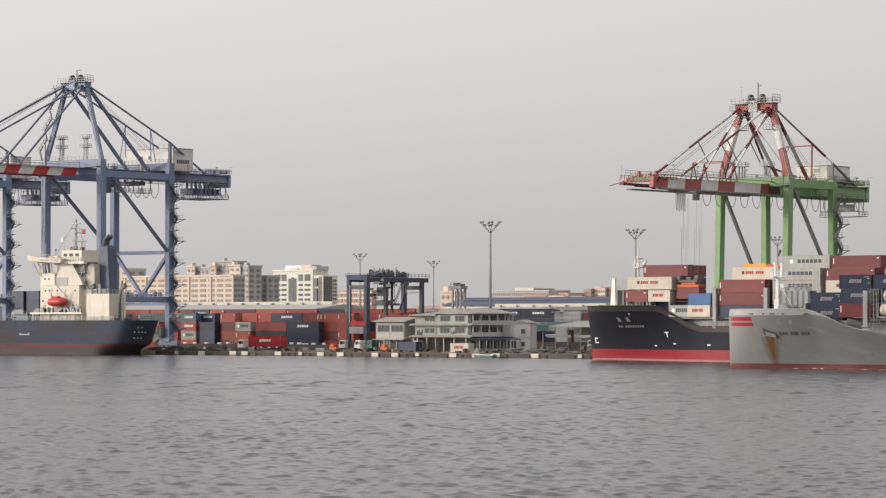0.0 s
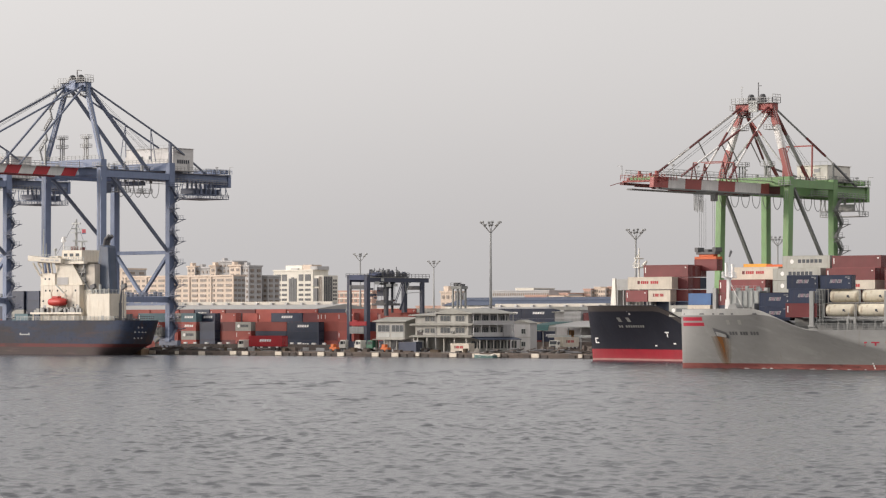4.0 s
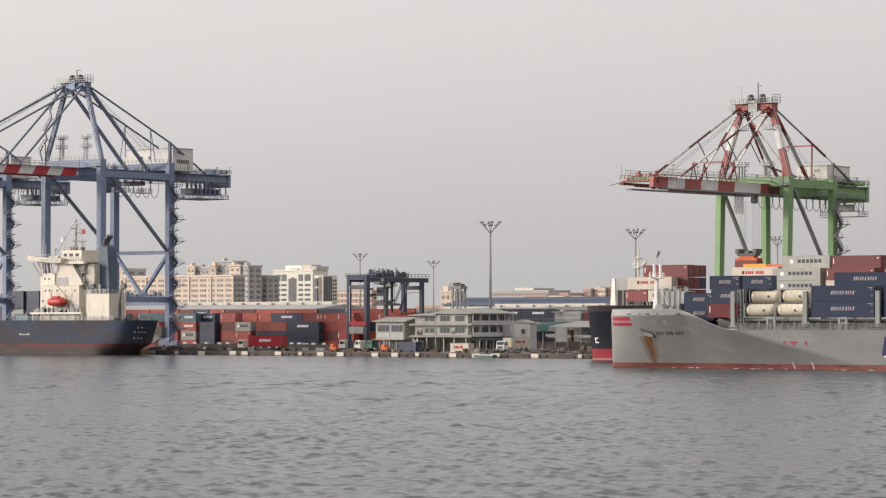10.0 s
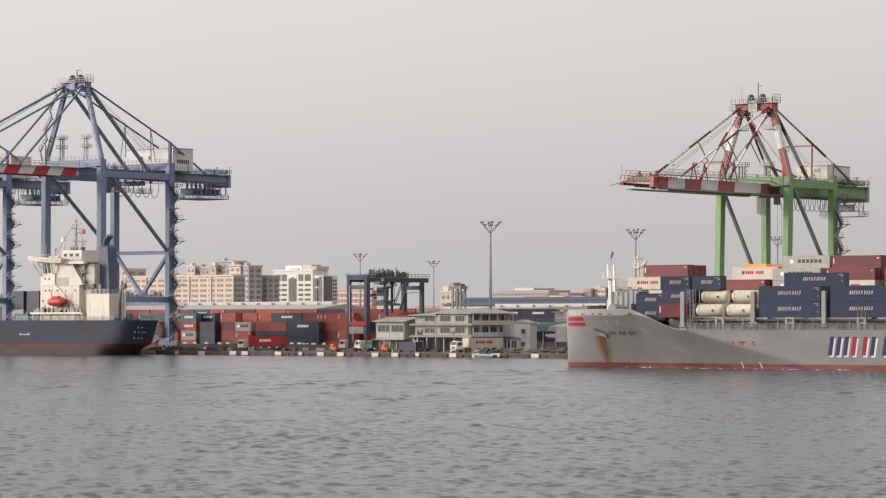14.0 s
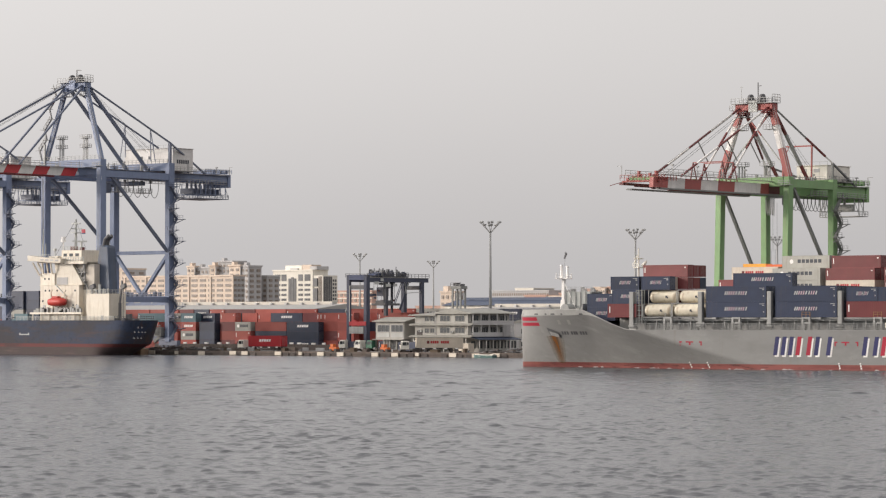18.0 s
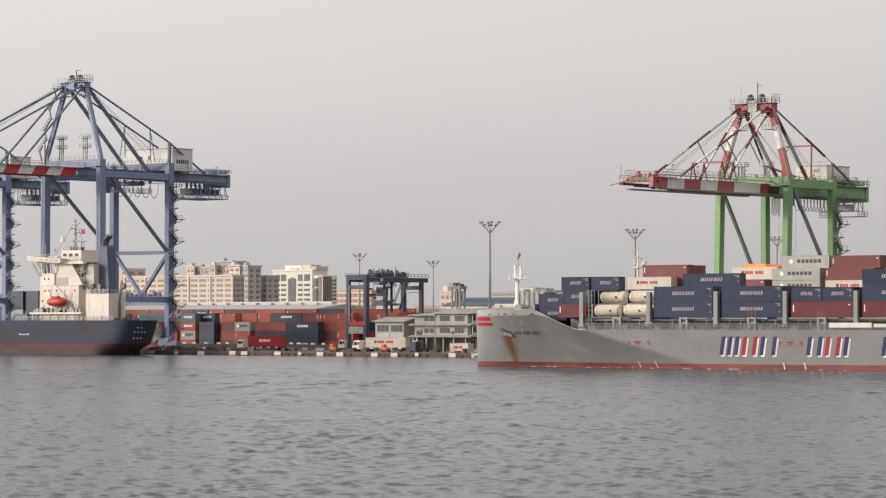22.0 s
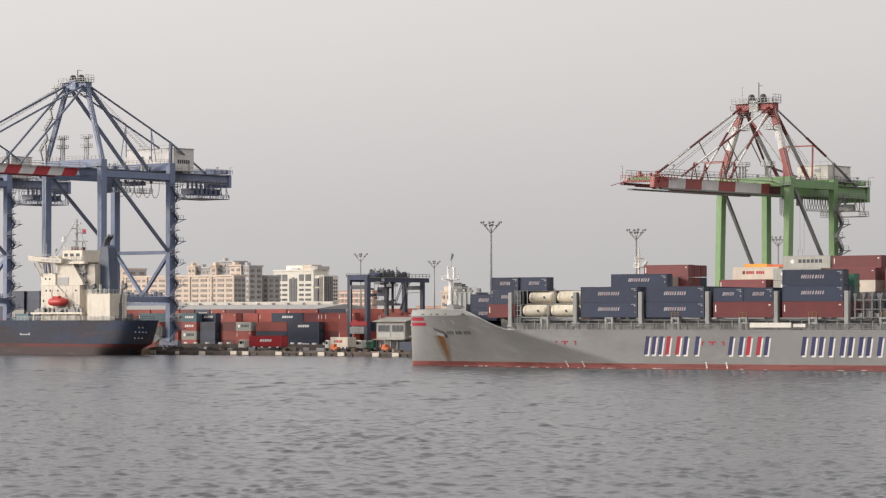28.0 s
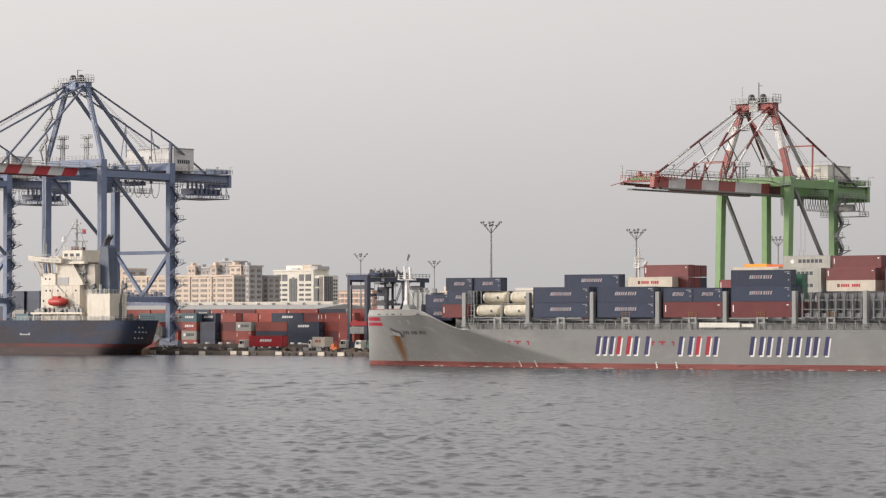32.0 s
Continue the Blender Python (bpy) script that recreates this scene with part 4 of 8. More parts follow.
def cell_guides():
    """Empty bays: rows of flared guide posts with cross ties, over hatch covers, an added dark sheet behind."""
    guide = mat("guide_grey", (0.17, 0.172, 0.178), 0.55)
    post = bmesh.new()
    beam(post, (0, 0, 9.4), (0, 0, 13.2), 0.42, 0.30)
    prism(post, [(-0.21, 13.2), (0.21, 13.2), (0.34, 13.8), (0.28, 14.2), (0.0, 13.9), (-0.28, 14.2), (-0.34, 13.8)], "y", -0.15, 0.15)
    post = finish(post, "guide_post", guide)
    for b in (5, 6):
        s0 = POSTS[b] + 1.0
        for r in range(4):
            y = -13.2 + 2.5 * r
            for k in range(8):
                part("guide_post", post, guide, ship).location = (s0 + 0.3 + k * 1.66 + 0.25 * (r % 2), y, 0.12 * ((k + r) % 3))
            part("guide_tie", bars(((s0, y, 12.9), (s0 + 12, y, 12.9), 0.34, 0.2), ((s0, y, 11.2), (s0 + 12, y, 11.2), 0.3, 0.2), ((s0, y, 9.7), (s0 + 12, y, 9.7), 0.5, 0.2)), guide, ship)
        # dark sheet added behind the guides to darken the gaps between them
        part("bay_bulkhead", boxes((s0, s0 + 12, -3.4, -3.2, 9.0, 14.6)), DARK, ship)
        for k in range(7):
            part("guide_panel", boxes((s0 + 0.6 + k * 1.66, s0 + 1.5 + k * 1.66, -12.95, -12.8, 9.4, 10.5 + 0.5 * (k % 2))), GATE_GREY, ship)


cell_guides()


# ---- the moored black ship ----
def black_top(s):
    return 12.6 - 4.7 * smooth01((s - 27.0) / 13.0)


def black_half(s, z):
    deck = 14.0 * (1 - (1 - min(1, (s + 0.4) / 34)) ** 2.0) ** 0.75
    wlh = min(deck, 14.0 * smooth01((s + 2.0) / 55) * (0.45 + 0.55 * smooth01((s + 3) / 40)) + 0.15)
    k = min(1.0, max(0.0, z / 12.6)) ** 1.6
    return wlh + (deck - wlh) * k


BLACK_STATIONS = [0, 0.5, 1.2, 2.5, 4, 6, 8, 10, 12.5, 15, 17, 19, 21, 23, 25, 27, 29, 32, 36, 40, 46, 54, 64, 80, 100, 130, 160]


def build_black_ship():
    ob = thing("cargo_ship", "black-hulled container ship with a red boot band moored at the quay", "ship", m=pose(-416.5, 569.0, 0))
    part("hull_bottom", hull_shell(BLACK_STATIONS, black_half, lambda s: (0.42, 0.8, 1.4, 2.6)), BOOT_RED, ob, "bright red boot band", smooth=True)
    part("waterline_scum", hull_shell(BLACK_STATIONS, black_half, lambda s: (-3, -0.5, 0.1, 0.42)), mat("salt_scum", (0.30, 0.15, 0.14), 0.8, vary=0.2), ob, "pale salt-stained strip at the waterline", smooth=True)
    part("hull", hull_shell(BLACK_STATIONS, black_half, lambda s: [2.6 + (black_top(s) - 1.3 - 2.6) * i / 9 for i in range(10)]), HULL_BLACK, ob, smooth=True)
    part("bulwark", hull_shell(BLACK_STATIONS, black_half, lambda s: [black_top(s) - 1.3, black_top(s) - 0.6, black_top(s)]), HULL_BROWN, ob, "rust-brown bulwark", smooth=True)
    part("deck", deck_plate(BLACK_STATIONS, black_half, black_top, 1.2), STEEL, ob)
    part("bulwark_cap", bulwark_cap(BLACK_STATIONS, black_half, black_top), HULL_BLACK, ob)
    # raked stem
    for c in ob.children:
        for v in c.data.vertices:
            v.co.x += 1.1 * (1 - max(0.0, v.co.z / 12.6)) * (1 - smooth01(v.co.x / 13.0))
    part("hatch_coaming", boxes((33, 150, -11, 11, 6.5, 9.6), (33, 150, -12.5, 12.5, 9.6, 10.0), (30.0, 33, -9.5, 9.5, 9.0, 10.0)), STEEL, ob)
    bm = bmesh.new()
    rail(bm, (41, -13.8, 7.8), (120, -13.8, 7.8), 1.2, 1.5, 0.05)
    part("side_rail", bm, STEEL, ob)
    for s in (18.2, 23.8, 24.6, 30.0):
        part("container_stand", bars(((s, -10.2, 11.2), (s, -10.2, 13.48), 0.35), ((s, -8.3, 11.2), (s, -8.3, 13.48), 0.35), ((s, -10.3, 13.2), (s, -8.2, 13.2), 0.3), ((s, -10.2, 12.2), (s, -8.3, 12.2), 0.14)), STEEL, ob)
    for s in (44.3, 57.8, 71.5):
        for y in (-13.6, 12.6):
            part("lashing_post", boxes((s - 0.5, s + 0.5, y, y + 1.0, 7.5, 16.4)), STEEL, ob, bevel=0.06)
    bm = bmesh.new()
    for k in range(8):
        beam(bm, (18.6, -10 + 2.8 * k, 10.5), (18.6, -10 + 2.8 * k, 16.5), 0.3)
    part("lashing_bridge", bm, STEEL, ob)
    part("breakwater", boxes((13.2, 13.6, -7.4, 7.4, 11.5, 16.4), (13.6, 17.3, -8, -7.6, 16.2, 18.7), (13.6, 17.3, 7.6, 8, 16.2, 18.7)), STEEL, ob)
    for s in (13.7, 15.4, 17.1):
        for y in (-7.8, 7.8):
            part("breakwater_frame", bars(((s, y, 11.3), (s, y, 16.2), 0.25)), STEEL, ob)
    pl = bmesh.new()
    prism(pl, [(11.7, 11.5), (13.4, 11.5), (13.1, 18.9), (12.4, 18.9)], "y", -8.0, -7.4)
    part("breakwater_wing", pl, WHITE, ob)
    ms = bmesh.new()
    tube(ms, (14.2, 0, 11), (14.2, 0, 26.0), 0.34, 0.16)
    box(ms, 13.4, 15.0, -1.2, 1.2, 21.4, 21.6)
    rail(ms, (13.4, -1.2, 21.6), (15.0, -1.2, 21.6), 0.9, 0.6, 0.05, 2)
    tube(ms, (14.2, -1.8, 23.6), (14.2, 1.8, 23.6), 0.14)
    tube(ms, (15.4, 0, 21.8), (16.4, 0, 23.0), 0.5, 0.25)
    tube(ms, (13.0, 0, 22.4), (13.8, 0, 24.4), 0.22, 0.12)
    part("fore_mast", ms, WHITE, ob, smooth=False)
    # marks on the side: name as bars, bow signs
    for s in (13.2, 16.5):
        bm = bmesh.new()
        plate_on_hull(bm, black_half, [(s, 8.9), (s + 1.2, 8.9), (s + 0.9, 9.9), (s - 0.3, 9.9)], cuts=2)
        part("name_character", bm, MARK_GREY, ob)
    for i in range(11):
        if i != 2:
            s = 12.4 + i * 0.86
            bm = bmesh.new()
            plate_on_hull(bm, black_half, [(s, 7.6), (s + 0.55, 7.6), (s + 0.6, 8.1), (s + 0.05, 8.1)], cuts=1)
            part("name_bar", bm, MARK_GREY, ob)
    for group in (((1.6, 1.95, 3.95, 5.2), (1.95, 2.8, 4.95, 5.2), (1.95, 2.8, 3.95, 4.2)), ((28.2, 29.6, 6.35, 6.62), (28.75, 29.08, 5.4, 6.35)), ((30.5, 31.4, 3.8, 4.1),), ((42, 43.0, 3.6, 3.9),), ((52, 53.5, 3.2, 3.6),), ((23.2, 24.0, 3.3, 3.6),)):
        bm = bmesh.new()
        for a, b, c, d in group:
            plate_on_hull(bm, black_half, [(a, c), (b, c), (b, d), (a, d)], cuts=1, out=0.03)
        sign = part("hull_sign", bm, MARK_WHITE, ob)
        for v in sign.data.vertices:
            v.co.x += 1.1 * (1 - max(0.0, v.co.z / 12.6)) * (1 - smooth01(v.co.x / 13.0))
    return ob


black_ship = build_black_ship()


def load_black_ship():
    def put(col, x, y, z, length, h, logo=""):
        if y > y0 + 6.3 and z < 18.2:
            inner_stack("black", col, x, y, z, length, h)
        else:
            container(col, length, h, pose(x, y, z), logo)
    y0 = 556.0
    zb = 10.05
    W = 2.5
    # first bay
    x, ya = -398.6, y0 + W
    put("red", x, ya, 13.5, C20, STD, "tick")
    put("cream", x + 6.3, ya, 13.5, C20, STD, "redword")
    put("cream", x + 0.6, ya, 16.3, C40, STD + 0.2, "redword")
    put("red", x + 3.3, y0 + W * 2, 19.15, C40, HC - 0.2, "tick")
    for r, cols in ((2, ("navy", "maroon", "red", "")), (3, ("red", "maroon", "red", "red")), (4, ("maroon", "red", "navy", "maroon"))):
        for i, col in enumerate(cols):
            if col:
                put(col, x + 3.3, y0 + W * r, zb + 0.86 + i * 2.75, C40, STD)
    # second bay, being worked
    x = -381.0
    put("pale", -385.0, y0 + 0.2, zb, C20, STD, "darkword")
    put("cream", x + 1.2, y0, zb, C20, STD, "redword")
    put("blue", x + 1.4, y0, zb + 2.65, C20, STD)
    for r in range(1, 5):
        put(("maroon", "red", "navy", "green")[r - 1], x - 5.1, y0 + W * r, zb, C20, STD)
        put(("red", "navy", "maroon", "red")[r - 1], x + 1.2, y0 + W * r, zb, C20, STD)
        if r > 2:
            put("red", x + 1.2, y0 + W * r, zb + 2.65, C20, STD)
    # third bay
    x = -371.4
    for r in range(0, 5):
        put("navy", x, y0 + W * r, zb, C40, STD)
        put("red", x, y0 + W * r, zb + 2.65, C40, STD, "tick")
        put("red", x, y0 + W * r, zb + 5.3, C40, HC, "tick")
    put("cream", x + 0.2, y0 + 2 * W, zb + 8.25, C40, STD + 0.2, "redword")
    put("white", x - 0.9, y0 + 4 * W, zb + 8.25, C20, STD)
    put("yellow", x + 0.4, y0 + 3 * W, zb + 8.25, C20, STD)
    put("yellow", x + 1.6, y0 + 3 * W, zb + 10.1, C20, 1.7)
    put("orange", x + 7.6, y0 + 3 * W, zb + 10.1, C20, 1.5)
    # fourth bay
    x = -358.2
    for r in range(0, 5):
        for i in range(4):
            put("pale" if i > 0 else "navy", x + 1.0, y0 + W * r, zb + i * 2.65, C40, STD, "darkword" if i > 0 else "")
    put("pale", x + 0.3, y0 + 2 * W, zb + 10.6, C40, STD + 0.2, "darkword")
    # fifth bay
    x = -343.6
    for r in range(0, 5):
        for i, col in enumerate(("navy", "maroon", "cream", "red")):
            put(col, x, y0 + W * r, zb + i * 2.62, C40, STD, "redword" if col == "cream" else "tick")
        if r > 0:
            put("red", x, y0 + W * r, zb + 10.5, C40, STD + 0.1, "tick")
    # sixth bay
    x = -329.0
    for r in range(0, 5):
        for i, col in enumerate(("navy", "red", "maroon", "red")):
            put(col, x, y0 + W * r, zb + i * 2.62, C40, STD, "tick")


load_black_ship()
join_inner("black", "inner rows of mixed containers on the moored ship")


# ---- the old blue ship at the far berth ----
def build_old_ship():
    """x grows towards the stern, y landward, from the near quarter."""
    ob = thing("feeder_ship", "worn blue ship with white deckhouse and orange lifeboat moored alongside", "ship", m=pose(-566.6, 567.0, 0))
    L, B = 120.0, 13.0
    stations = [-L, -60, -40, -25, -18, -16, -14, -12, -10.5, -9, -7, -5, -3.5, -2.6, -1.8, -1.2, -0.7, -0.3, 0.0, 0.3, 0.55, 0.75, 0.9, 0.99]

    def half(s, z):
        k = max(0.01, 1 - max(0.0, (s + 5.5) / 6.5) ** 2.2) ** 0.5
        if z < 3.2:
            k *= 1 - 0.60 * smooth01((s + 14) / 14) * (1 - max(0.0, z) / 3.2)
        return B / 2 * k

    def shell(lo, hi, n):
        bm = hull_shell(stations, half, lambda s: [lo + (hi - lo) * i / n for i in range(n + 1)])
        for v in bm.verts:
            v.co.y += B / 2
            v.co.x += ((0.42 if v.co.z > 3 else 1.7) * (v.co.z - 3.0) - 1.9) * smooth01((v.co.x + 14) / 14.6)
        return bm
    part("hull_bottom", shell(-3, 2.1, 8), OLD_RED, ob, "dull weed-stained red bottom paint", smooth=True)
    part("boot_stripe", shell(2.1, 3.0, 2), OLD_STRIPE, ob, "faded red stripe at the old load line", smooth=True)
    part("hull", shell(3.0, 9.3, 8), OLD_BLUE, ob, "scuffed dark blue side with rust", smooth=True)
    part("deck", boxes((-L, -1.5, 2.9, B - 2.9, 8.1, 8.3), (-L, -9.0, 0.3, B - 0.3, 8.1, 8.29)), STEEL, ob)
    bm = bmesh.new()
    for z, n in ((7.2, 2), (6.0, 4), (4.4, 3)):
        for k in range(n):
            y = 3.6 + k * 0.95 - n * 0.25
            s = -5.5 + 6.5 * (1 - ((B / 2 - y - 0.25) / (B / 2)) ** 2.0) ** 0.4545
            x = s + (0.42 * (z - 3.0) - 1.9) * smooth01((s + 14) / 14.6)
            box(bm, x - 0.25, x + 0.10, y, y + 0.5, z, z + 0.42)
    part("stern_bars", bm, FAR_GREY, ob)
    part("side_mark", boxes((-42.5, -38.5, -0.03, 0.1, 5.3, 5.6), (-42.4, -42.0, -0.03, 0.1, 5.6, 5.9), (-39.0, -38.6, -0.03, 0.1, 5.6, 5.9)), PALE, ob)
    # deckhouse: lower block, tower under the wing, slanted upper block, aft block
    house = part("deckhouse", boxes((-35.1, -19.9, 0.8, B - 0.8, 8.3, 18.9)), HOUSE_WHITE, ob, bevel=0.05)
    part("bridge_tower", boxes((-35.1, -29.4, 0.8, B - 0.8, 18.9, 22.2)), HOUSE_WHITE, ob, bevel=0.05)
    bm = bmesh.new()
    prism(bm, [(-29.4, 18.9), (-18.9, 18.9), (-19.6, 20.2), (-23.6, 25.3), (-29.4, 25.3)], "y", 1.2, B - 1.2)
    part("upper_house", bm, HOUSE_WHITE, ob, bevel=0.05)
    # grey plate on the wall gives the dark of a recess by colour
    part("door_recess", boxes((-28.8, -24.6, 1.1, 1.24, 19.0, 21.0)), FAR_GREY, ob)
    part("aft_house", boxes((-19.9, -17.1, 2.4, B - 2.4, 8.3, 17.6), (-17.1, -8.4, 0.8, 7.2, 8.3, 16.5)), HOUSE_WHITE, ob, bevel=0.05)
    part("wheelhouse", boxes((-28.2, -20.4, 2.2, B - 2.2, 25.3, 28.4), (-34.4, -28.21, 3.4, B - 3.4, 25.3, 26.9)), HOUSE_WHITE, ob, bevel=0.05)
    part("roof_deck", boxes((-36.5, -18.4, 1.0, B - 1.0, 25.0, 25.3), (-26.0, -18.0, 0.6, 2.0, 24.6, 25.3)), HOUSE_WHITE, ob)
    bm = bmesh.new()
    prism(bm, [(-38.6, 25.6), (-25.6, 24.8), (-25.6, 26.1), (-34.6, 26.6), (-38.6, 27.1)], "y", -0.7, 2.2)
    part("bridge_wing", bm, HOUSE_WHITE, ob, bevel=0.04)
    # backing block added for a stair recess, its shade put into a duller cream
    part("stair_casing", boxes((-23.4, -15.9, 2.6, B - 2.6, 17.6, 24.6)), mat("stair_shade_grey", (0.58, 0.525, 0.455), 0.6, vary=0.15, streak=0.4, dirt=(0.16, 0.12, 0.09)), ob, "added backing block behind the bridge, coloured duller for a shaded stair recess")
    for k in range(3):
        part("casing_stair", bars(((-22.6 + k * 1.6, 2.3, 24.0 - k * 2.1), (-20.8 + k * 1.6, 2.3, 21.8 - k * 2.1), 0.5, 0.16)), STEEL, ob)
    for y in (-0.2, 1.6):
        bm = bmesh.new()
        beam(bm, (-34.9, y + 0.6, 21.5), (-37.0, y, 25.05), 0.35)
        beam(bm, (-33.4, y + 0.6, 22.0), (-33.4, y, 25.05), 0.35)
        beam(bm, (-30.0, y + 0.6, 22.0), (-30.0, y, 25.05), 0.35)
        part("wing_strut", bm, HOUSE_WHITE, ob)
    bm = bmesh.new()
    for a, b in ((( -22.0, 2.0, 17.6), (-19.0, 2.0, 24.6)), ((-19.4, 2.6, 17.6), (-19.4, 2.6, 24.6))):
        beam(bm, a, b, 0.4)
    for z in (19.8, 22.2):
        box(bm, -22.0, -18.6, 1.6, B - 2, z, z + 0.15)
        rail(bm, (-22.0, 1.6, z + 0.15), (-18.6, 1.6, z + 0.15), 1.0, 0.9, 0.04)
    part("aft_ladders", bm, STEEL, ob)
    bm = bmesh.new()
    rail(bm, (-17.0, 0.8, 16.5), (-8.4, 0.8, 16.5), 1.1, 1.2, 0.045)
    rail(bm, (-8.4, 0.8, 16.5), (-8.4, 7.2, 16.5), 1.1, 1.2, 0.045)
    rail(bm, (-28.2, 2.2, 28.4), (-20.4, 2.2, 28.4), 1.0, 1.2, 0.045)
    rail(bm, (-35.6, 1.6, 25.3), (-28.2, 1.6, 25.3), 1.1, 1.2, 0.045)
    rail(bm, (-44, 0.3, 9.3), (-6, 0.3, 9.3), 1.1, 1.5, 0.04)
    part("deck_rail", bm, PALE, ob)
    part("boat_deck", boxes((-38.0, -18.0, -0.3, 0.8, 11.0, 11.5)), HOUSE_WHITE, ob)
    for x in np.arange(-37.6, -17.5, 3.2):
        part("deck_pillar", bars(((x, 0.45, 8.4), (x, 0.45, 11.0), 0.22)), HOUSE_WHITE, ob)
    for z, xs in ((17.4, (-33.0, -31.4, -28.4, -25.2, -21.4)), (20.6, (-33.2, -31.6)), (14.6, (-34.0,)), (13.4, (-22.2, -20.8))):
        for x in xs:
            pw = bmesh.new()
            tube(pw, (x, 0.74, z), (x, 0.84, z), 0.30, seg=10)
            part("porthole", pw, GLASS, house)
    for k in range(3):
        part("bridge_window", boxes((-27.4 + k * 2.3, -26.1 + k * 2.3, 2.12, 2.3, 26.7, 27.5)), GLASS, house)
    for k in range(4):
        part("deck_locker", boxes((-34.0 + k * 1.5, -33.0 + k * 1.5, 2.4, 3.3, 25.3, 26.2 + 0.35 * (k % 3))), (PALE, DARK, HOUSE_WHITE)[k % 3], ob, bevel=0.05)
    part("house_door", boxes((-11.4, -10.5, 0.72, 0.9, 8.4, 10.6)), FAR_GREY, house)
    # lifeboat in its davits
    lb = bmesh.new()
    prof = ((-30.5, 0.15, 0.4), (-30.0, 0.9, 0.9), (-28.8, 1.3, 1.15), (-25.6, 1.3, 1.15), (-24.2, 1.0, 0.95), (-23.5, 0.2, 0.4))
    rings = [[lb.verts.new((x, -0.5 + ry * math.cos(k * math.pi / 6), 14.3 + rz * math.sin(k * math.pi / 6))) for k in range(12)] for x, ry, rz in prof]
    for a, b in zip(rings, rings[1:]):
        for k in range(12):
            lb.faces.new((a[k], b[k], b[(k + 1) % 12], a[(k + 1) % 12]))
    boat = part("lifeboat", lb, mat("lifeboat_orange", (0.48, 0.045, 0.035), 0.5), ob, "orange-red enclosed lifeboat", smooth=True)
    part("canopy", boxes((-28.6, -26.2, -1.2, 0.2, 15.2, 15.9)), MATS["lifeboat_orange"], boat, bevel=0.15)
    for x in (-29.6, -24.4):
        part("davit", bars(((x, 0.7, 11.5), (x, -0.5, 16.8), 0.3), ((x, -0.5, 16.8), (x + 0.6, -0.5, 17.6), 0.25)), HOUSE_WHITE, ob)
    part("ladder", bars(((-29.0, 0.7, 19.0), (-24.6, 0.5, 15.8), 0.25)), PALE, ob)
    # funnel with bent exhausts, masts, aerials
    fn = bmesh.new()
    prism(fn, [(-18.3, 16.5), (-11.6, 16.5), (-12.6, 29.4), (-16.3, 30.0)], "y", 4.6, 7.6)
    fun = part("funnel", fn, mat("funnel_blue", (0.072, 0.094, 0.142), 0.5, vary=0.15, streak=0.4), ob, "slate-blue funnel with bent exhausts", bevel=0.45)
    ex = bmesh.new()
    for y in (5.2, 6.4):
        tube(ex, (-14.8, y, 29.5), (-14.4, y, 31.2), 0.5)
        tube(ex, (-14.4, y, 31.2), (-13.0, y, 32.2), 0.5)
    part("exhaust_pipe", ex, DARK, fun)
    ms = bmesh.new()
    tube(ms, (-27.6, 7, 28.4), (-27.6, 7, 37.0), 0.42, 0.25)
    for z, w in ((31.0, 1.4), (34.4, 2.2)):
        beam(ms, (-27.6 - w, 7, z), (-27.6 + w, 7, z), 0.24)
        beam(ms, (-27.6, 7 - w, z), (-27.6, 7 + w, z), 0.24)
    box(ms, -28.8, -26.6, 6, 8, 33.2, 33.4)
    box(ms, -29.2, -26.0, 6.8, 7.2, 35.6, 36.0)
    part("radar_mast", ms, PALE, ob)
    an = bmesh.new()
    tube(an, (-35.3, 2, 26.9), (-35.1, 2, 34.4), 0.22, 0.10)
    tube(an, (-34.6, 2.4, 26.9), (-34.6, 2.4, 30.4), 0.12)
    part("aerial", an, PALE, ob)
    dm = bmesh.new()
    tube(dm, (-30.4, 5, 28.4), (-30.4, 5, 30.8), 0.14)
    tube(dm, (-30.4, 5, 30.8), (-30.4, 5, 32.2), 0.75, 0.5)
    part("radome", dm, MARK_WHITE, ob)
    part("flag", boxes((-25.4, -23.9, 6.98, 7.02, 33.2, 34.2)), MARK_RED, ob)
    part("ensign_band", boxes((-25.4, -23.9, 6.97, 7.03, 32.9, 33.2)), MARK_BLUE, ob)
    rng2 = random.Random(3)
    bm = bmesh.new()
    for _ in range(22):
        x = rng2.uniform(-37, -19)
        box(bm, x, x + rng2.uniform(0.4, 1.4), -0.1, 0.6, 11.5, 11.5 + rng2.uniform(0.4, 1.5))
    part("deck_gear", bm, STEEL, ob)
    bm = bmesh.new()
    for x in (-16.4, -14.9, -13.2, -11.6, -10.0):
        tube(bm, (x, 2, 16.5), (x, 2, 17.9), 0.16)
    tube(bm, (-13.4, 2.2, 16.5), (-13.4, 2.2, 19.0), 0.36, 0.34)
    part("vent", bm, PALE, ob)
    for x in (-16.6, -4.9):
        part("floodlight", bars(((x + 0.6, 2.0, 16.5 if x < -9 else 8.3), (x + 0.6, 2.0, 18.0), 0.16), ((x, 2.0, 18.1), (x + 1.5, 2.0, 18.7), 0.9, 1.1)), DARK, ob)
    part("stores_crane", bars(((-7.0, 3.5, 8.3), (-7.0, 3.5, 14.0), 0.6), ((-7.0, 3.5, 14.0), (-6.2, 3.5, 20.0), 0.4), ((-5.0, 5.0, 8.3), (-5.0, 5.0, 11.0), 1.2)), DARK, ob)
    bm = bmesh.new()
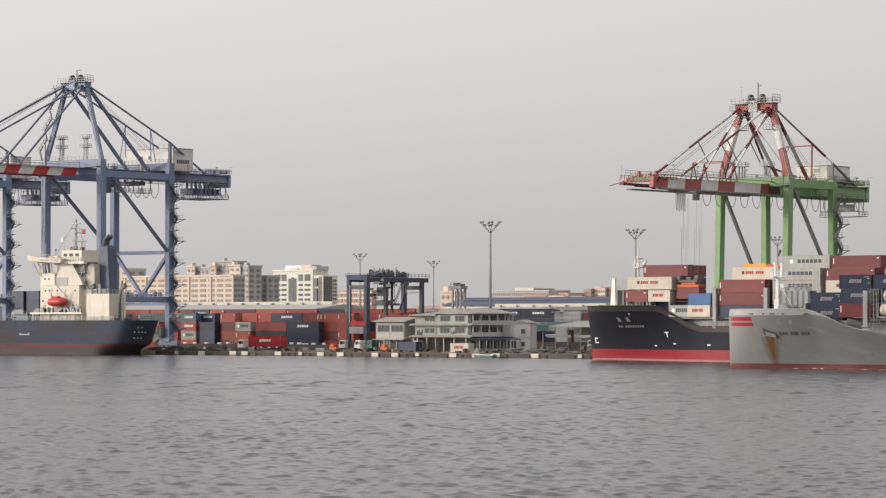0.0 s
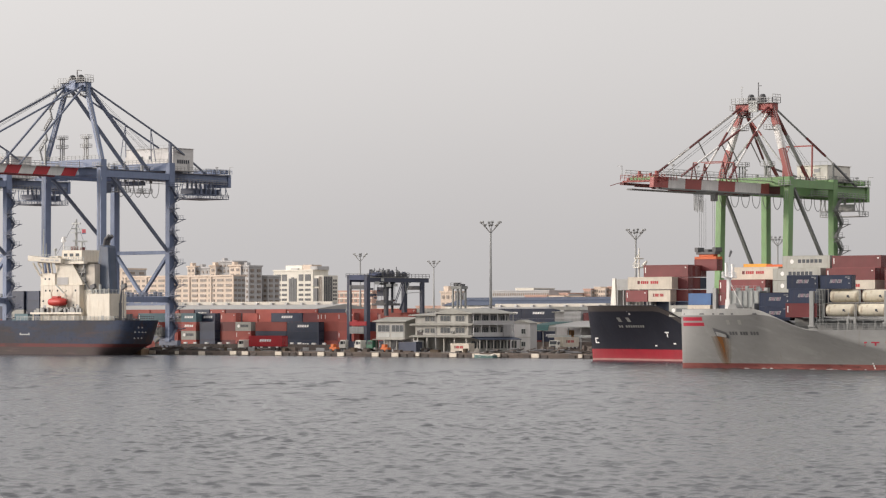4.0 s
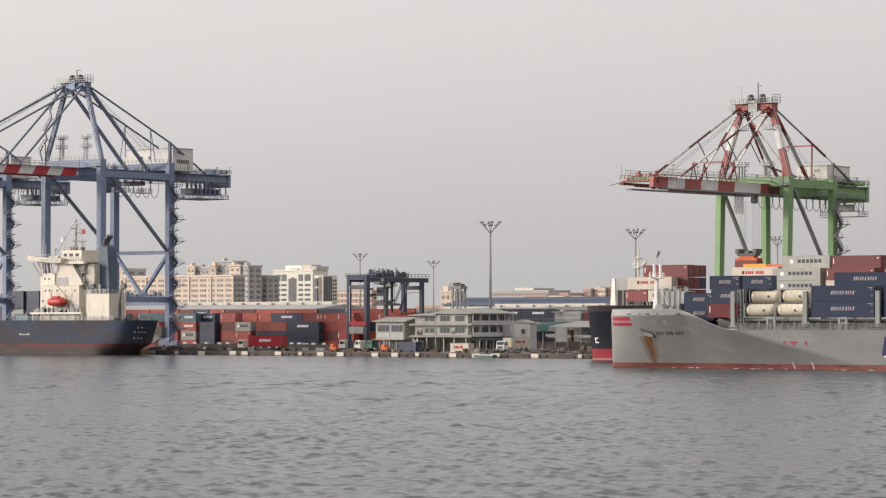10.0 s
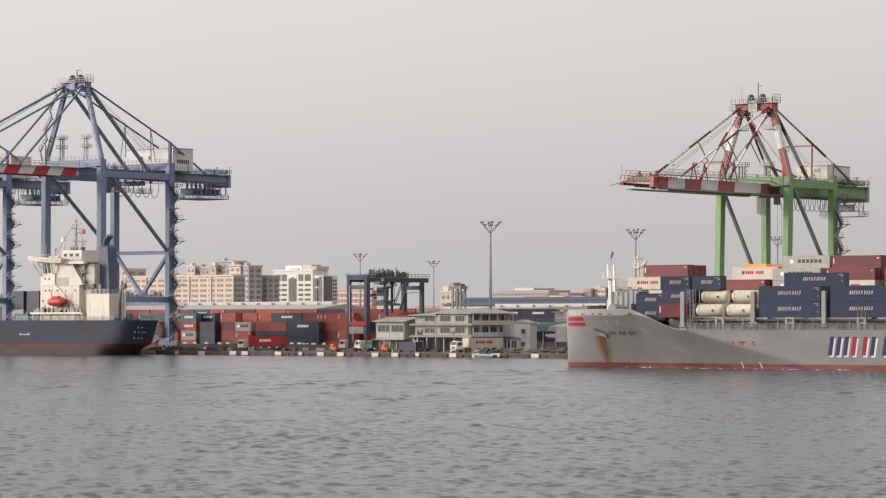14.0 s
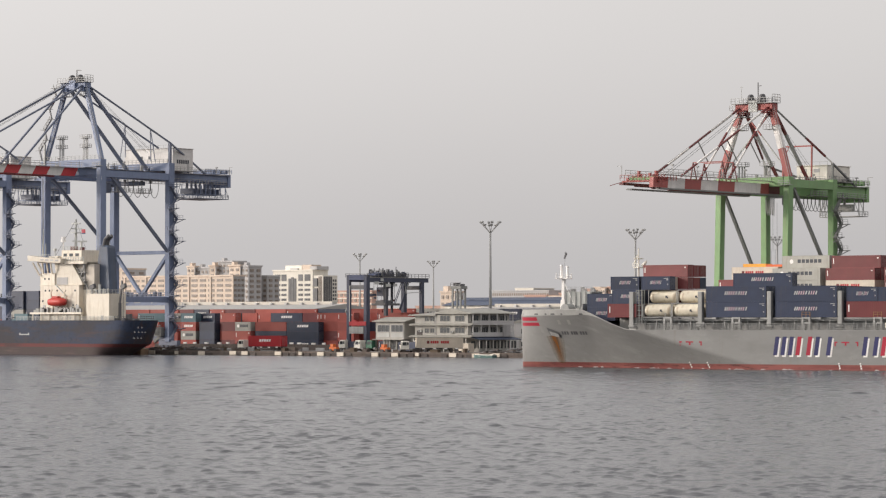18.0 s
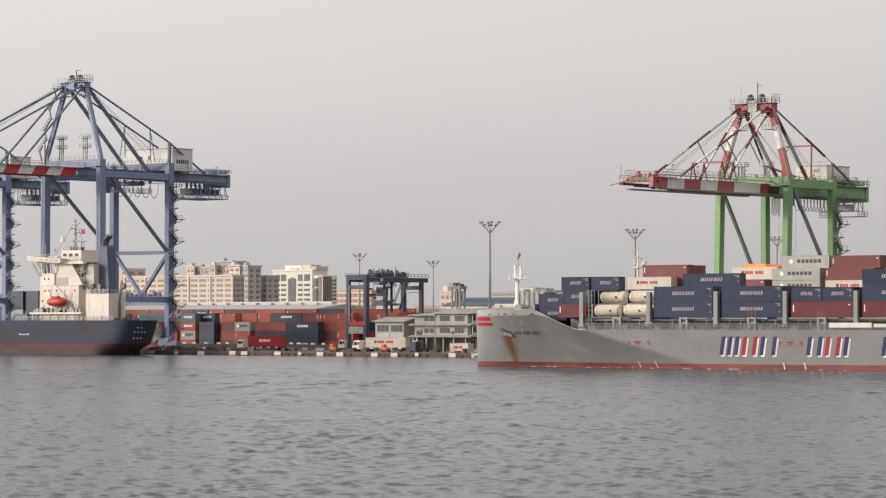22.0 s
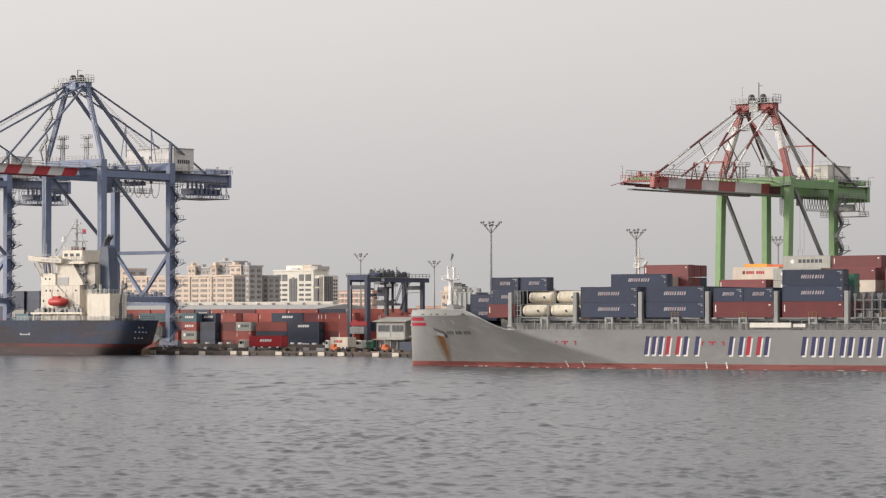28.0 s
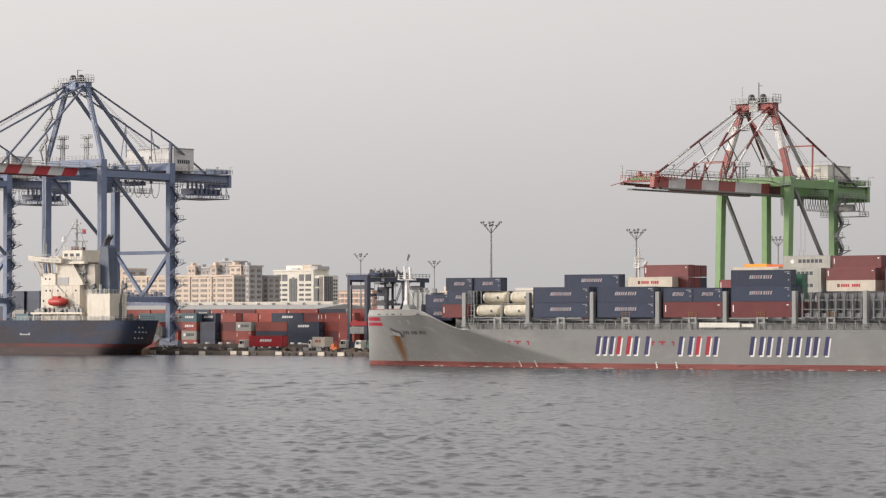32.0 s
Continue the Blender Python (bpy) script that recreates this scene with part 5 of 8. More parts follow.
    for a, b in (((-6.0, 0.5, 9.3), (-2.6, 1.6, 9.3)), ((-2.6, 1.6, 9.3), (-0.4, 3.4, 9.3)), ((-0.4, 3.4, 9.3), (-0.4, 9.6, 9.3))):
        rail(bm, a, b, 1.1, 0.9, 0.05, 2)
    part("stern_rail", bm, DARK, ob)
    for x in (-14.5, -12.0, -7.4, -4.6, -2.4):
        bl = bmesh.new()
        for d in (-0.35, 0.35):
            tube(bl, (x + d, 2.6, 8.3), (x + d, 2.6, 9.9), 0.26, 0.30)
        part("bitts", bl, DARK, ob)
    part("hawser_reel", boxes((-10.6, -8.9, 1.6, 2.6, 8.3, 10.4), (-10.8, -10.6, 1.4, 2.8, 8.3, 10.9), (-8.9, -8.7, 1.4, 2.8, 8.3, 10.9)), MAROON, ob, bevel=0.08)
    # wing windows, top rails, search light, radar scanner, ledges, doors
    for k in range(4):
        part("wing_window", boxes((-33.4 + k * 1.9, -32.2 + k * 1.9, -0.74, -0.66, 25.65 - 0.1 * k, 26.1 - 0.1 * k)), FAR_GREY, house)
    bm = bmesh.new()
    rail(bm, (-34.4, -0.6, 26.6), (-26.5, -0.6, 26.2), 0.8, 1.4, 0.035, 2)
    rail(bm, (-26.0, 0.7, 25.3), (-18.2, 0.7, 25.3), 1.1, 1.0, 0.05, 2)
    part("wing_rail", bm, PALE, ob)
    part("searchlight", bars(((-31.2, 2.6, 26.9), (-31.2, 2.6, 28.3), 0.2), ((-31.5, 2.6, 28.6), (-30.9, 2.6, 28.6), 0.7)), PALE, ob)
    part("radar_scanner", bars(((-23.4, 5, 28.4), (-23.4, 5, 30.6), 0.45), ((-24.9, 4.4, 30.8), (-21.9, 5.6, 30.8), 0.3, 0.4)), PALE, ob)
    part("flag_locker", boxes((-25.6, -24.0, 3.0, 4.4, 28.4, 29.5), (-22.0, -21.0, 3.0, 4.0, 28.4, 29.2)), MAROON, ob, bevel=0.06)
    part("halyard", bars(((-27.6, 7, 36.8), (-21.6, 5, 28.6), 0.07), ((-27.6, 7, 36.8), (-33.6, 5, 26.9), 0.07)), ROPE, ob)
    for z, x0, x1, y in ((12.2, -35.2, -19.8, 0.7), (15.6, -35.2, -19.8, 0.7), (18.8, -35.3, -19.8, 0.65), (22.1, -28.6, -21.0, 1.1), (12.4, -17.2, -8.3, 0.72)):
        part("deck_ledge", boxes((x0, x1, y, y + 0.2, z, z + 0.10)), HOUSE_WHITE, house)
    part("house_door", boxes((-33.9, -33.0, 0.72, 0.9, 11.5, 13.5)), FAR_GREY, house)
    part("house_door", boxes((-20.9, -20.0, 0.72, 0.9, 11.5, 13.5)), FAR_GREY, house)
    part("mooring_winch", boxes((-5.5, -3.8, 2.8, 6.0, 8.3, 10.0), (-3.0, -1.8, 4.0, 6.0, 8.3, 9.7)), DARK, ob, bevel=0.2)
    return ob


old_ship = build_old_ship()


# ---- ship-to-shore cranes ----
def crane_detail(ob, h, gauge, gy, t, r, zb, zt, za, ax, joint, leg_m, tie):
    """Ladders, small platforms, cabinets, hinge frames, hoist wires and lamps that crowd a quay crane."""
    # platforms round the A-frame legs
    for x in (-1, 1):
        for f in (0.66, 0.84):
            c = Vector((x * h, 0, zt)).lerp(Vector((x * ax, 1.0, za)), f) + Vector((-1.6 * x, 0, 0))
            w = 1.3
            bm = boxes((c.x - w, c.x + w, c.y - 1.5, c.y + 1.3, c.z, c.z + 0.1))
            rail(bm, (c.x - w, c.y - 1.5, c.z + 0.1), (c.x + w, c.y - 1.5, c.z + 0.1), 1.0, 0.9, 0.045, 2)
            rail(bm, (c.x + w, c.y - 1.5, c.z + 0.1), (c.x + w, c.y + 1.3, c.z + 0.1), 1.0, 0.9, 0.045, 2)
            if not tie or f > 0.8:
                part("rest_platform", bm, STEEL, ob)
            else:
                bm.free()
        lad = bmesh.new()
        a, b = Vector((x * h + 0.9, -0.3, zt)), Vector((x * ax + 0.9, 0.7, za))
        for d in (-0.28, 0.28):
            beam(lad, a + Vector((d, -0.6, 0)), b + Vector((d, -0.6, 0)), 0.08)
        part("ladder", lad, STEEL, ob)
    # hinge frames on the boom
    for y in () if tie else (joint - 23.4, joint - 18.9):
        for x in (-gy, gy):
            part("hinge_frame", bars(((x, y - 1.2, zb + 1.9), (x, y, zb + 6.4), 0.24), ((x, y + 1.6, zb + 1.9), (x, y, zb + 6.4), 0.2)), MAROON, ob)
        part("hinge_bar", bars(((-gy, y, zb + 6.4), (gy, y, zb + 6.4), 0.2)), CRANE_RED, ob)
    # wires from the head to the boom tip and to the house
    for x in (-1.4, -0.7, 0.7, 1.4):
        wire = bmesh.new()
        tube(wire, (x, 0.6, za + 1.5), (x * 1.5, t + 4 if tie else t + 8, zb + 3.2), 0.045, seg=4)
        tube(wire, (x, 1.4, za + 1.5), (x, gauge + 3, zt + 3.5), 0.045, seg=4)
        part("hoist_wire", wire, ROPE, ob)
    # cabinets and winches on the girders
    rng2 = random.Random(31)
    for k in range(9):
        y = joint + 1 + k * (gauge + 1.5 - joint) / 9
        x = rng2.choice((-gy, gy)) * rng2.uniform(0.8, 1.1)
        w, hgt = rng2.uniform(0.5, 1.3), rng2.uniform(0.8, 2.2)
        part("cabinet", boxes((x - w / 2, x + w / 2, y, y + rng2.uniform(0.6, 1.6), zb + 2.5, zb + 2.5 + hgt)), rng2.choice((STEEL, leg_m, PALE)), ob, bevel=0.05)
    for k in range(7):
        y = joint + 2 + k * 2.3
        part("insulator", bars(((gy + 0.3, y, zb + 2.5), (gy + 0.3, y, zb + 4.4), 0.16)), DARK, ob)
    # leg ladders, junction boxes, landings
    for x in (-h, h):
        lad = bmesh.new()
        for d in (-0.25, 0.25):
            beam(lad, (x + d, -1.15, LAND + 3), (x + d, -1.15, zt - 3), 0.07)
        part("ladder", lad, STEEL, ob)
        for z in (zt - 2.0,):
            bm = boxes((x - 1.6, x + 1.6, -2.0, -0.95, z, z + 0.1))
            rail(bm, (x - 1.6, -2.0, z + 0.1), (x + 1.6, -2.0, z + 0.1), 1.0, 0.8, 0.045, 2)
            part("landing", bm, STEEL, ob)
    # gallery under the girders on the land side
    for x in (-gy - 1.3, gy + 1.3):
        bm = boxes((x - 0.5, x + 0.5, gauge - 4, r - 2, zb - 0.25, zb - 0.15))
        rail(bm, (x + (0.5 if x > 0 else -0.5), gauge - 4, zb - 0.15), (x + (0.5 if x > 0 else -0.5), r - 2, zb - 0.15), 1.0, 1.3, 0.045, 2)
        part("gallery", bm, STEEL, ob)
    for k in range(6 if tie else 3):
        y = r - 12 + k * 2.1 if tie else r - 6 + k * 2.1
        part("hanging_frame", bars(((gy + 0.8, y, zb), (gy + 0.8, y, zb - 3.2), 0.18), ((-gy - 0.8, y, zb), (-gy - 0.8, y, zb - 3.2), 0.18), ((-gy - 0.8, y, zb - 3.2), (gy + 0.8, y, zb - 3.2), 0.18)), leg_m if tie else STEEL, ob)
    # lamp booms at the tip and rear
    part("tip_lamp", bars(((-gy - 1, t - 0.6, zb + 2), (-gy - 1, t - 0.6, zb + 4.6), 0.12), ((-gy - 2.2, t - 0.6, zb + 4.6), (-gy - 1, t - 0.6, zb + 4.6), 0.12)), STEEL, ob)
    part("rear_lamp", bars(((gy + 1, r, zb + 2.5), (gy + 1, r, zb + 5.0), 0.12), ((gy + 1, r, zb + 5.0), (gy + 2.4, r, zb + 5.0), 0.12)), STEEL, ob)


def build_crane(label, mx, base, gauge, zb, zt, za, tip, rear, leg_m, band, aframe_bands, house_m, stairs_m, joint, trolley=True, tie=False):
    """A quay crane. mx: middle along the quay; legs at the rails 587 and 587 + gauge; boom from tip to rear, underside zb, top zt, apex za."""
    ob = thing("gantry_crane", label, "crane", "ship-to-shore cranes", m=pose(mx, 587.0, 0))
    h = base / 2
    gy = 4.0                                   # half the distance between the two girders
    t, r = tip - 587.0, rear - 587.0
    lw = 2.2 if tie else 1.95
    for x in (-h, h):
        for y in (0, gauge):
            part("leg", bars(((x, y - (1.5 if y == 0 and not tie else 0), LAND + 2.2), (x, y, zt), lw, lw * 0.8)), leg_m, ob, bevel=0.08)
            bg = bmesh.new()
            box(bg, x - 3.6, x + 3.6, y - 0.7, y + 0.7, LAND + 1.2, LAND + 2.6)
            for k in (-2.7, -0.9, 0.9, 2.7):
                tube(bg, (x + k, y - 0.35, LAND + 0.62), (x + k, y + 0.35, LAND + 0.62), 0.6, seg=10)
            part("bogie", bg, CRANE_DKBLUE if tie else BRACE, ob)
    for y in (0, gauge):
        part("portal_beam", boxes((-h + 1, h - 1, y - 0.9, y + 0.9, zt - 2.2, zt)), leg_m, ob, bevel=0.06)
        part("sill_beam", boxes((-h + 1, h - 1, y - 0.7, y + 0.7, LAND + 2.6, LAND + 4.2)), CRANE_DKBLUE if tie else leg_m, ob, bevel=0.06)
    for x in (-h, h):
        part("side_beam", boxes((x - 0.7, x + 0.7, 0.8, gauge - 0.8, zt - 4.9 if tie else zt - 2.4, zt - 3.1 if tie else zt - 0.6)), leg_m, ob)
        if x > 0 or not tie:
            part("leg_head", bars(((x, gauge, zt), (x, gauge, 60.0 if tie else 46.3), 0.8 if tie else 0.5)), CRANE_DKBLUE if tie else BRACE, ob, bevel=0.05)
        part("diagonal_brace", bars(((x, 1.0, (52.2 if x > 0 else 50.6) if tie else (41.1 if x > 0 else 39.5)), (x, gauge - 0.6, (18.4 if x > 0 else 14.6) if not tie else 28.7), 0.78 if tie else 0.68)), BRACE if not tie else CRANE_DKBLUE, ob)
        part("side_tie", boxes((x - 0.6, x + 0.6, 0.8, gauge - 0.8, 14.4 if tie else 16.4, 16.0 if tie else 18.0)), leg_m, ob)
    if tie:
        part("back_tie", boxes((-h + 1, h - 1, gauge - 0.5, gauge + 0.5, 28.2, 29.2)), leg_m, ob)
        part("back_beam", boxes((-h + 1, h - 1, gauge - 0.8, gauge + 0.8, 13.6, 16.2)), leg_m, ob)
        bm = boxes((-8.0, -4.6, gauge - 0.86, gauge - 0.78, 14.3, 14.65), (-2.4, 0.2, gauge - 0.86, gauge - 0.78, 14.3, 14.7), (-2.2, 0.0, gauge - 0.86, gauge - 0.78, 14.85, 15.3))
        part("beam_mark", bm, PALE, ob)
        bm = bmesh.new()
        rail(bm, (-h + 1, gauge - 0.8, 16.2), (h - 1, gauge - 0.8, 16.2), 1.1, 1.4, 0.06, 2)
        for k in range(9):
            box(bm, -8.6 + k * 1.9, -7.6 + k * 1.9, gauge - 0.3, gauge + 0.5, 16.2, 16.9 + 0.35 * (k * 5 % 3))
        part("beam_walkway", bm, CRANE_DKBLUE, ob)
        for x in (-h, h):
            part("knee_brace", bars(((x * 0.96, gauge, 28.4), (0, gauge, 16.4), 0.9)), leg_m, ob)
    ax = 3.7 if tie else 4.0
    # twin girders: banded boom over the water, plain girder over the land
    n_band = 0 if not band else 9 if tie else 7
    for x in (-gy, gy):
        y0, y1 = (t + 1.0, joint) if tie else (-46.8, -1.0)
        edges = [y0 + (y1 - y0) * i / n_band for i in range(n_band + 1)] if tie else [-47.6, -42.0, -35.4, -29.0, -22.2, -15.4, -4.6, -1.0]
        if n_band:
            for i in range(n_band):
                a, b = edges[i], edges[i + 1]
                sk = 1.5 if tie else 0.3
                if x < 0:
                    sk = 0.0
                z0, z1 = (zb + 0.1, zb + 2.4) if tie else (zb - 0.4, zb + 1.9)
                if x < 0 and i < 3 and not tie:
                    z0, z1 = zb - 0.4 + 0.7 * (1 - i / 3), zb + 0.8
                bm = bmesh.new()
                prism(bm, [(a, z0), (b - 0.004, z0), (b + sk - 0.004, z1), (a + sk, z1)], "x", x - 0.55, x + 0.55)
                # the far girder's shade is put into its plain maroon colour
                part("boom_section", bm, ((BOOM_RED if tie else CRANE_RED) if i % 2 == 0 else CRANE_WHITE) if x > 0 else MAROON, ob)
        else:
            part("boom", boxes((x - 0.55, x + 0.55, y0, y1 - 0.01, zb + 0.1, zb + 2.6)), leg_m, ob)
        if not tie:
            part("boom_flange", boxes((x - 0.75, x + 0.75, t + 0.8, y1 + 4, zb - 0.72, zb - 0.41)), BRACE, ob)
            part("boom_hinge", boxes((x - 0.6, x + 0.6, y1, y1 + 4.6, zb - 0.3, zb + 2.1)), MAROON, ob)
        part("girder", boxes((x - 0.65, x + 0.65, y1 + (1.6 if tie else 4.6), r, zb + (0.5 if tie else -0.4), zb + 2.5)), leg_m, ob, bevel=0.05)
        bm = bmesh.new()
        rail(bm, (x * 1.28, t + 1, zb + 2.6), (x * 1.28, r, zb + 2.9), 1.1, 2.0, 0.05, 2)
        box(bm, x * 1.28 - 0.5, x * 1.28 + 0.5, t + 1, r, zb + 2.45, zb + 2.55)
        part("walkway", bm, STEEL, ob)
    tie_mesh = finish(boxes((-gy + 0.6, gy - 0.6, -0.4, 0.4, zb + 0.9, zb + 2.1)), "cross_tie", leg_m)
    for y in np.linspace(t + 0.6, r - 0.5, 12):
        part("cross_tie", tie_mesh, leg_m, ob).location = (0, y, 0)
    crane_detail(ob, h, gauge, gy, t, r, zb, zt, za, ax, joint, leg_m, tie)
    tp = boxes((-gy - 1.0, gy + 1.0, t - 0.5, t + 0.3, zb + 0.9, zb + 1.3))
    for k in range(9):
        x = -gy - 0.6 + k * 1.0
        box(tp, x, x + 0.45, t + 0.6 + 0.9 * (k % 3), t + 1.2 + 1.1 * (k % 3), zb + 1.3, zb + 1.9 + 0.5 * (k * 5 % 4))
        beam(tp, (x, t + 1.0, zb + 1.3), (x + 0.7, t + 3.5, zb + 2.6), 0.12)
    rail(tp, (-gy - 1.2, t - 0.9, zb + 1.3), (gy + 1.2, t - 0.9, zb + 1.3), 1.2, 1.2, 0.05, 2)
    rail(tp, (gy + 1.2, t - 0.9, zb + 1.3), (gy + 1.2, t + 6.0, zb + 1.3), 1.2, 1.2, 0.05, 2)
    beam(tp, (-gy - 1.0, t - 0.5, zb + 1.0), (-gy - 3.2, t - 2.0, zb + 0.2), 0.14)
    part("boom_tip", tp, CRANE_RED if band else leg_m, ob)
    # A-frame over the sea legs
    for x in (-1, 1):
        lo, hi = Vector((x * h, 0, zt)), Vector((x * ax, 1.0, za))
        if aframe_bands:
            for i in range(3):
                a, b = lo.lerp(hi, (0, 0.39, 0.71)[i]), lo.lerp(hi, (0.39, 0.71, 1.0)[i])
                part("aframe_section", bars((a, b, 1.35, 1.35)), CRANE_WHITE if i == 1 else CRANE_RED, ob)
        else:
            part("aframe_leg", bars((lo, hi, 1.12, 1.12)), leg_m, ob)
        heel = Vector((x * gy, gauge - 1.5, zb + 2.6))
        # maroon and grey are red and white bands with shade in the colour
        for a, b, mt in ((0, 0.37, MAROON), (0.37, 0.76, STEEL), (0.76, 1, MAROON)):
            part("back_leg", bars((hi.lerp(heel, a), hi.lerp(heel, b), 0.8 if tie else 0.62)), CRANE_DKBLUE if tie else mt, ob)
        knee = Vector((h if x > 0 else 6.6, gauge, 60.0 if x > 0 else 58.6)) if tie else Vector((x * h, gauge, 46.3))
        foot = Vector((x * gy, r - 4.0, zb + 2.6))
        if tie:
            part("back_stay", bars((hi, knee, 0.42)), CRANE_DKBLUE, ob)
            if x > 0:
                part("back_stay", bars((knee, (gy, r - 9.0, zb + 2.6), 0.42)), CRANE_DKBLUE, ob)
            c = hi.lerp(knee, 0.765 if x > 0 else 0.63)
            d = 1.9 * x
            part("stay_frame", bars((c, c + Vector((0.2, 0, -9.2)), 0.2), (c, c + Vector((d * 0.55, 0, -4.6)), 0.18), (c + Vector((d * 0.55, 0, -4.6)), c + Vector((d, 0, -9.2)), 0.18), (c + Vector((0, 0, -3.2)), c + Vector((d * 0.4, 0, -3.2)), 0.12), (c + Vector((0, 0, -6)), c + Vector((d * 0.7, 0, -6)), 0.12)), CRANE_DKBLUE, ob)
        else:
            for a, b, w, mt in ((0, 0.56, 0.32, BRACE), (0.56, 0.88, 0.42, MAROON), (0.88, 1, 0.26, CRANE_WHITE)):
                part("back_stay", bars((hi.lerp(knee, a), hi.lerp(knee, b), w)), mt, ob)
            part("back_stay", bars((knee, foot, 0.4)), DARK, ob)
        for k, y in ((0.55, t + 2.5), (0.38, -24.5)) if tie else ((0.55, -36.0), (0.38, -17.0)):
            st = bmesh.new()
            foot = Vector((x * gy, y, zb + 2.4))
            if tie:
                beam(st, hi, foot, 0.45)
                part("fore_stay", st, CRANE_DKBLUE, ob)
            else:
                st.free()
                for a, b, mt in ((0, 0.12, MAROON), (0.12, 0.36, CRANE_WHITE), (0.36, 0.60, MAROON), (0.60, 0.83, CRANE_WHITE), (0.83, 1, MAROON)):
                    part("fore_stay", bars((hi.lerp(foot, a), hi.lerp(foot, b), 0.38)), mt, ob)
                knot = hi.lerp(foot, 0.5)
                part("stay_link", bars((knot, knot + Vector((0, 4.2, -4.6)), 0.2)), BRACE, ob)
        # braces that cross under the head
        if not tie:
            a, b = lo.lerp(hi, 0.05) + Vector((0, 0.5, 0)), Vector((-x * ax * 0.9, 1.4, za - 1.5))
            part("head_brace", bars((a, a.lerp(b, 0.62), 0.28)), PALE, ob)
            part("head_brace", bars((a.lerp(b, 0.62), b, 0.32)), CRANE_RED, ob)
    hd = boxes((-ax - 1.1, ax + 1.1, -0.3, 2.1, za - 1.1, za + 0.4), (-ax - 0.5, -ax + 1.4, -0.5, 2.3, za - 2.2, za - 1.1), (ax - 1.4, ax + 0.5, -0.5, 2.3, za - 2.2, za - 1.1))
    part("head_beam", hd, CRANE_RED if aframe_bands else leg_m, ob, bevel=0.05)
    part("head_box", boxes((-1.1, 1.3, -0.9, -0.3, za - 1.6, za + 1.0)), PALE if aframe_bands else leg_m, ob, bevel=0.05)
    pf = boxes((-ax - 1.9, ax + 1.5, -0.9, 2.5, za + 0.4, za + 0.52), (-ax - 2.1, -ax - 0.6, -1.2, 1.4, za - 1.1, za - 1.0))
    for y in (-0.9, 2.5):
        rail(pf, (-ax - 1.9, y, za + 0.5), (ax + 1.5, y, za + 0.5), 1.2, 1.1, 0.05, 2)
    rail(pf, (ax + 1.5, -0.9, za + 0.5), (ax + 1.5, 2.5, za + 0.5), 1.9, 1.1, 0.05, 3)
    rail(pf, (-ax - 2.1, -1.2, za - 1.0), (-ax - 0.6, -1.2, za - 1.0), 1.1, 0.7, 0.05, 2)
    part("head_platform", pf, STEEL, ob)
    if aframe_bands:
        part("head_aerial", bars(((0.4, 1, za + 1.0), (0.4, 1, za + 5.4), 0.18), ((0.4, 1, za + 4.6), (1.3, 1, za + 4.6), 0.14)), DARK, ob)
        part("wind_vane", bars(((-ax - 0.2, 1, za + 0.5), (-ax - 0.2, 1, za + 4.6), 0.09), ((-ax - 0.5, 1, za + 4.5), (-ax + 0.1, 1, za + 4.5), 0.12)), STEEL, ob)
    else:
        part("head_davit", bars(((0.2, 1, za + 0.5), (0.2, 1, za + 4.0), 0.22), ((0.2, 1, za + 4.0), (1.9, 1, za + 3.8), 0.2)), DARK, ob)
    sh = bmesh.new()
    for x in (-1.6, 1.6):
        tube(sh, (x - 0.3, 1, za + 1.6), (x + 0.3, 1, za + 1.6), 1.1, seg=14)
        box(sh, x - 0.6, x + 0.6, 0.2, 1.8, za + 0.6, za + 1.5)
    part("sheave", sh, DARK, ob)
    # frame on the girder for the stays
    for y in () if tie else (gauge - 0.8,):
        fr = bars(((-gy, y, zb + 3), (-gy, y + 0.3, zb + 11.7), 0.32), ((gy, y, zb + 3), (gy, y + 0.3, zb + 11.7), 0.32), ((-gy, y + 0.3, zb + 11.7), (gy, y + 0.3, zb + 11.7), 0.32),
                  ((-gy, y + 0.3, zb + 8.5), (-gy + 1.6, y + 0.3, zb + 11.6), 0.14))
        part("stay_frame", fr, CRANE_RED if aframe_bands else DARK, ob)
    # machinery house, electrics, rear platform
    hx0, hx1, hy0, hy1, hz0, hz1 = (-10.9, 8.6, 31.0, 39.4, 52.3, 58.7) if tie else (-3.6, 5.0, 23.9, 34.2, 42.4, 46.1)
    house = part("machinery_house", boxes((hx0, hx1, hy0, hy1, hz0, hz1), (hx0 - 0.25, hx1 + 0.25, hy0 - 0.25, hy1 + 0.25, hz1, hz1 + 0.18)), house_m, ob, "white machinery house lit by low sun", bevel=0.12)
    mid = (hz0 + hz1) / 2
    for x in (-4.4, -1.2) if tie else (-2.4, 1.2):
        part("house_window", boxes((x, x + (0.9 if tie else 1.7), hy0 - 0.06, hy0 + 0.04, mid + 0.3, mid + 1.2)), MARK_DARK if tie else FAR_GREY, house)
    for k in range(3):
        part("house_rib", boxes((hx0 + (hx1 - hx0) * (k + 1) / 4 - 0.05, hx0 + (hx1 - hx0) * (k + 1) / 4 + 0.05, hy0 - 0.05, hy0, hz0, hz1)), house_m, house)
    part("house_door", boxes((hx1 - 0.04, hx1 + 0.06, hy1 - 2.6, hy1 - 1.7, hz0 + 0.3, hz0 + 2.2)), FAR_GREY, house)
    hr = bmesh.new()
    rail(hr, (hx0, hy0 - 1.0, hz0), (hx1, hy0 - 1.0, hz0), 1.1, 1.5, 0.04, 2)
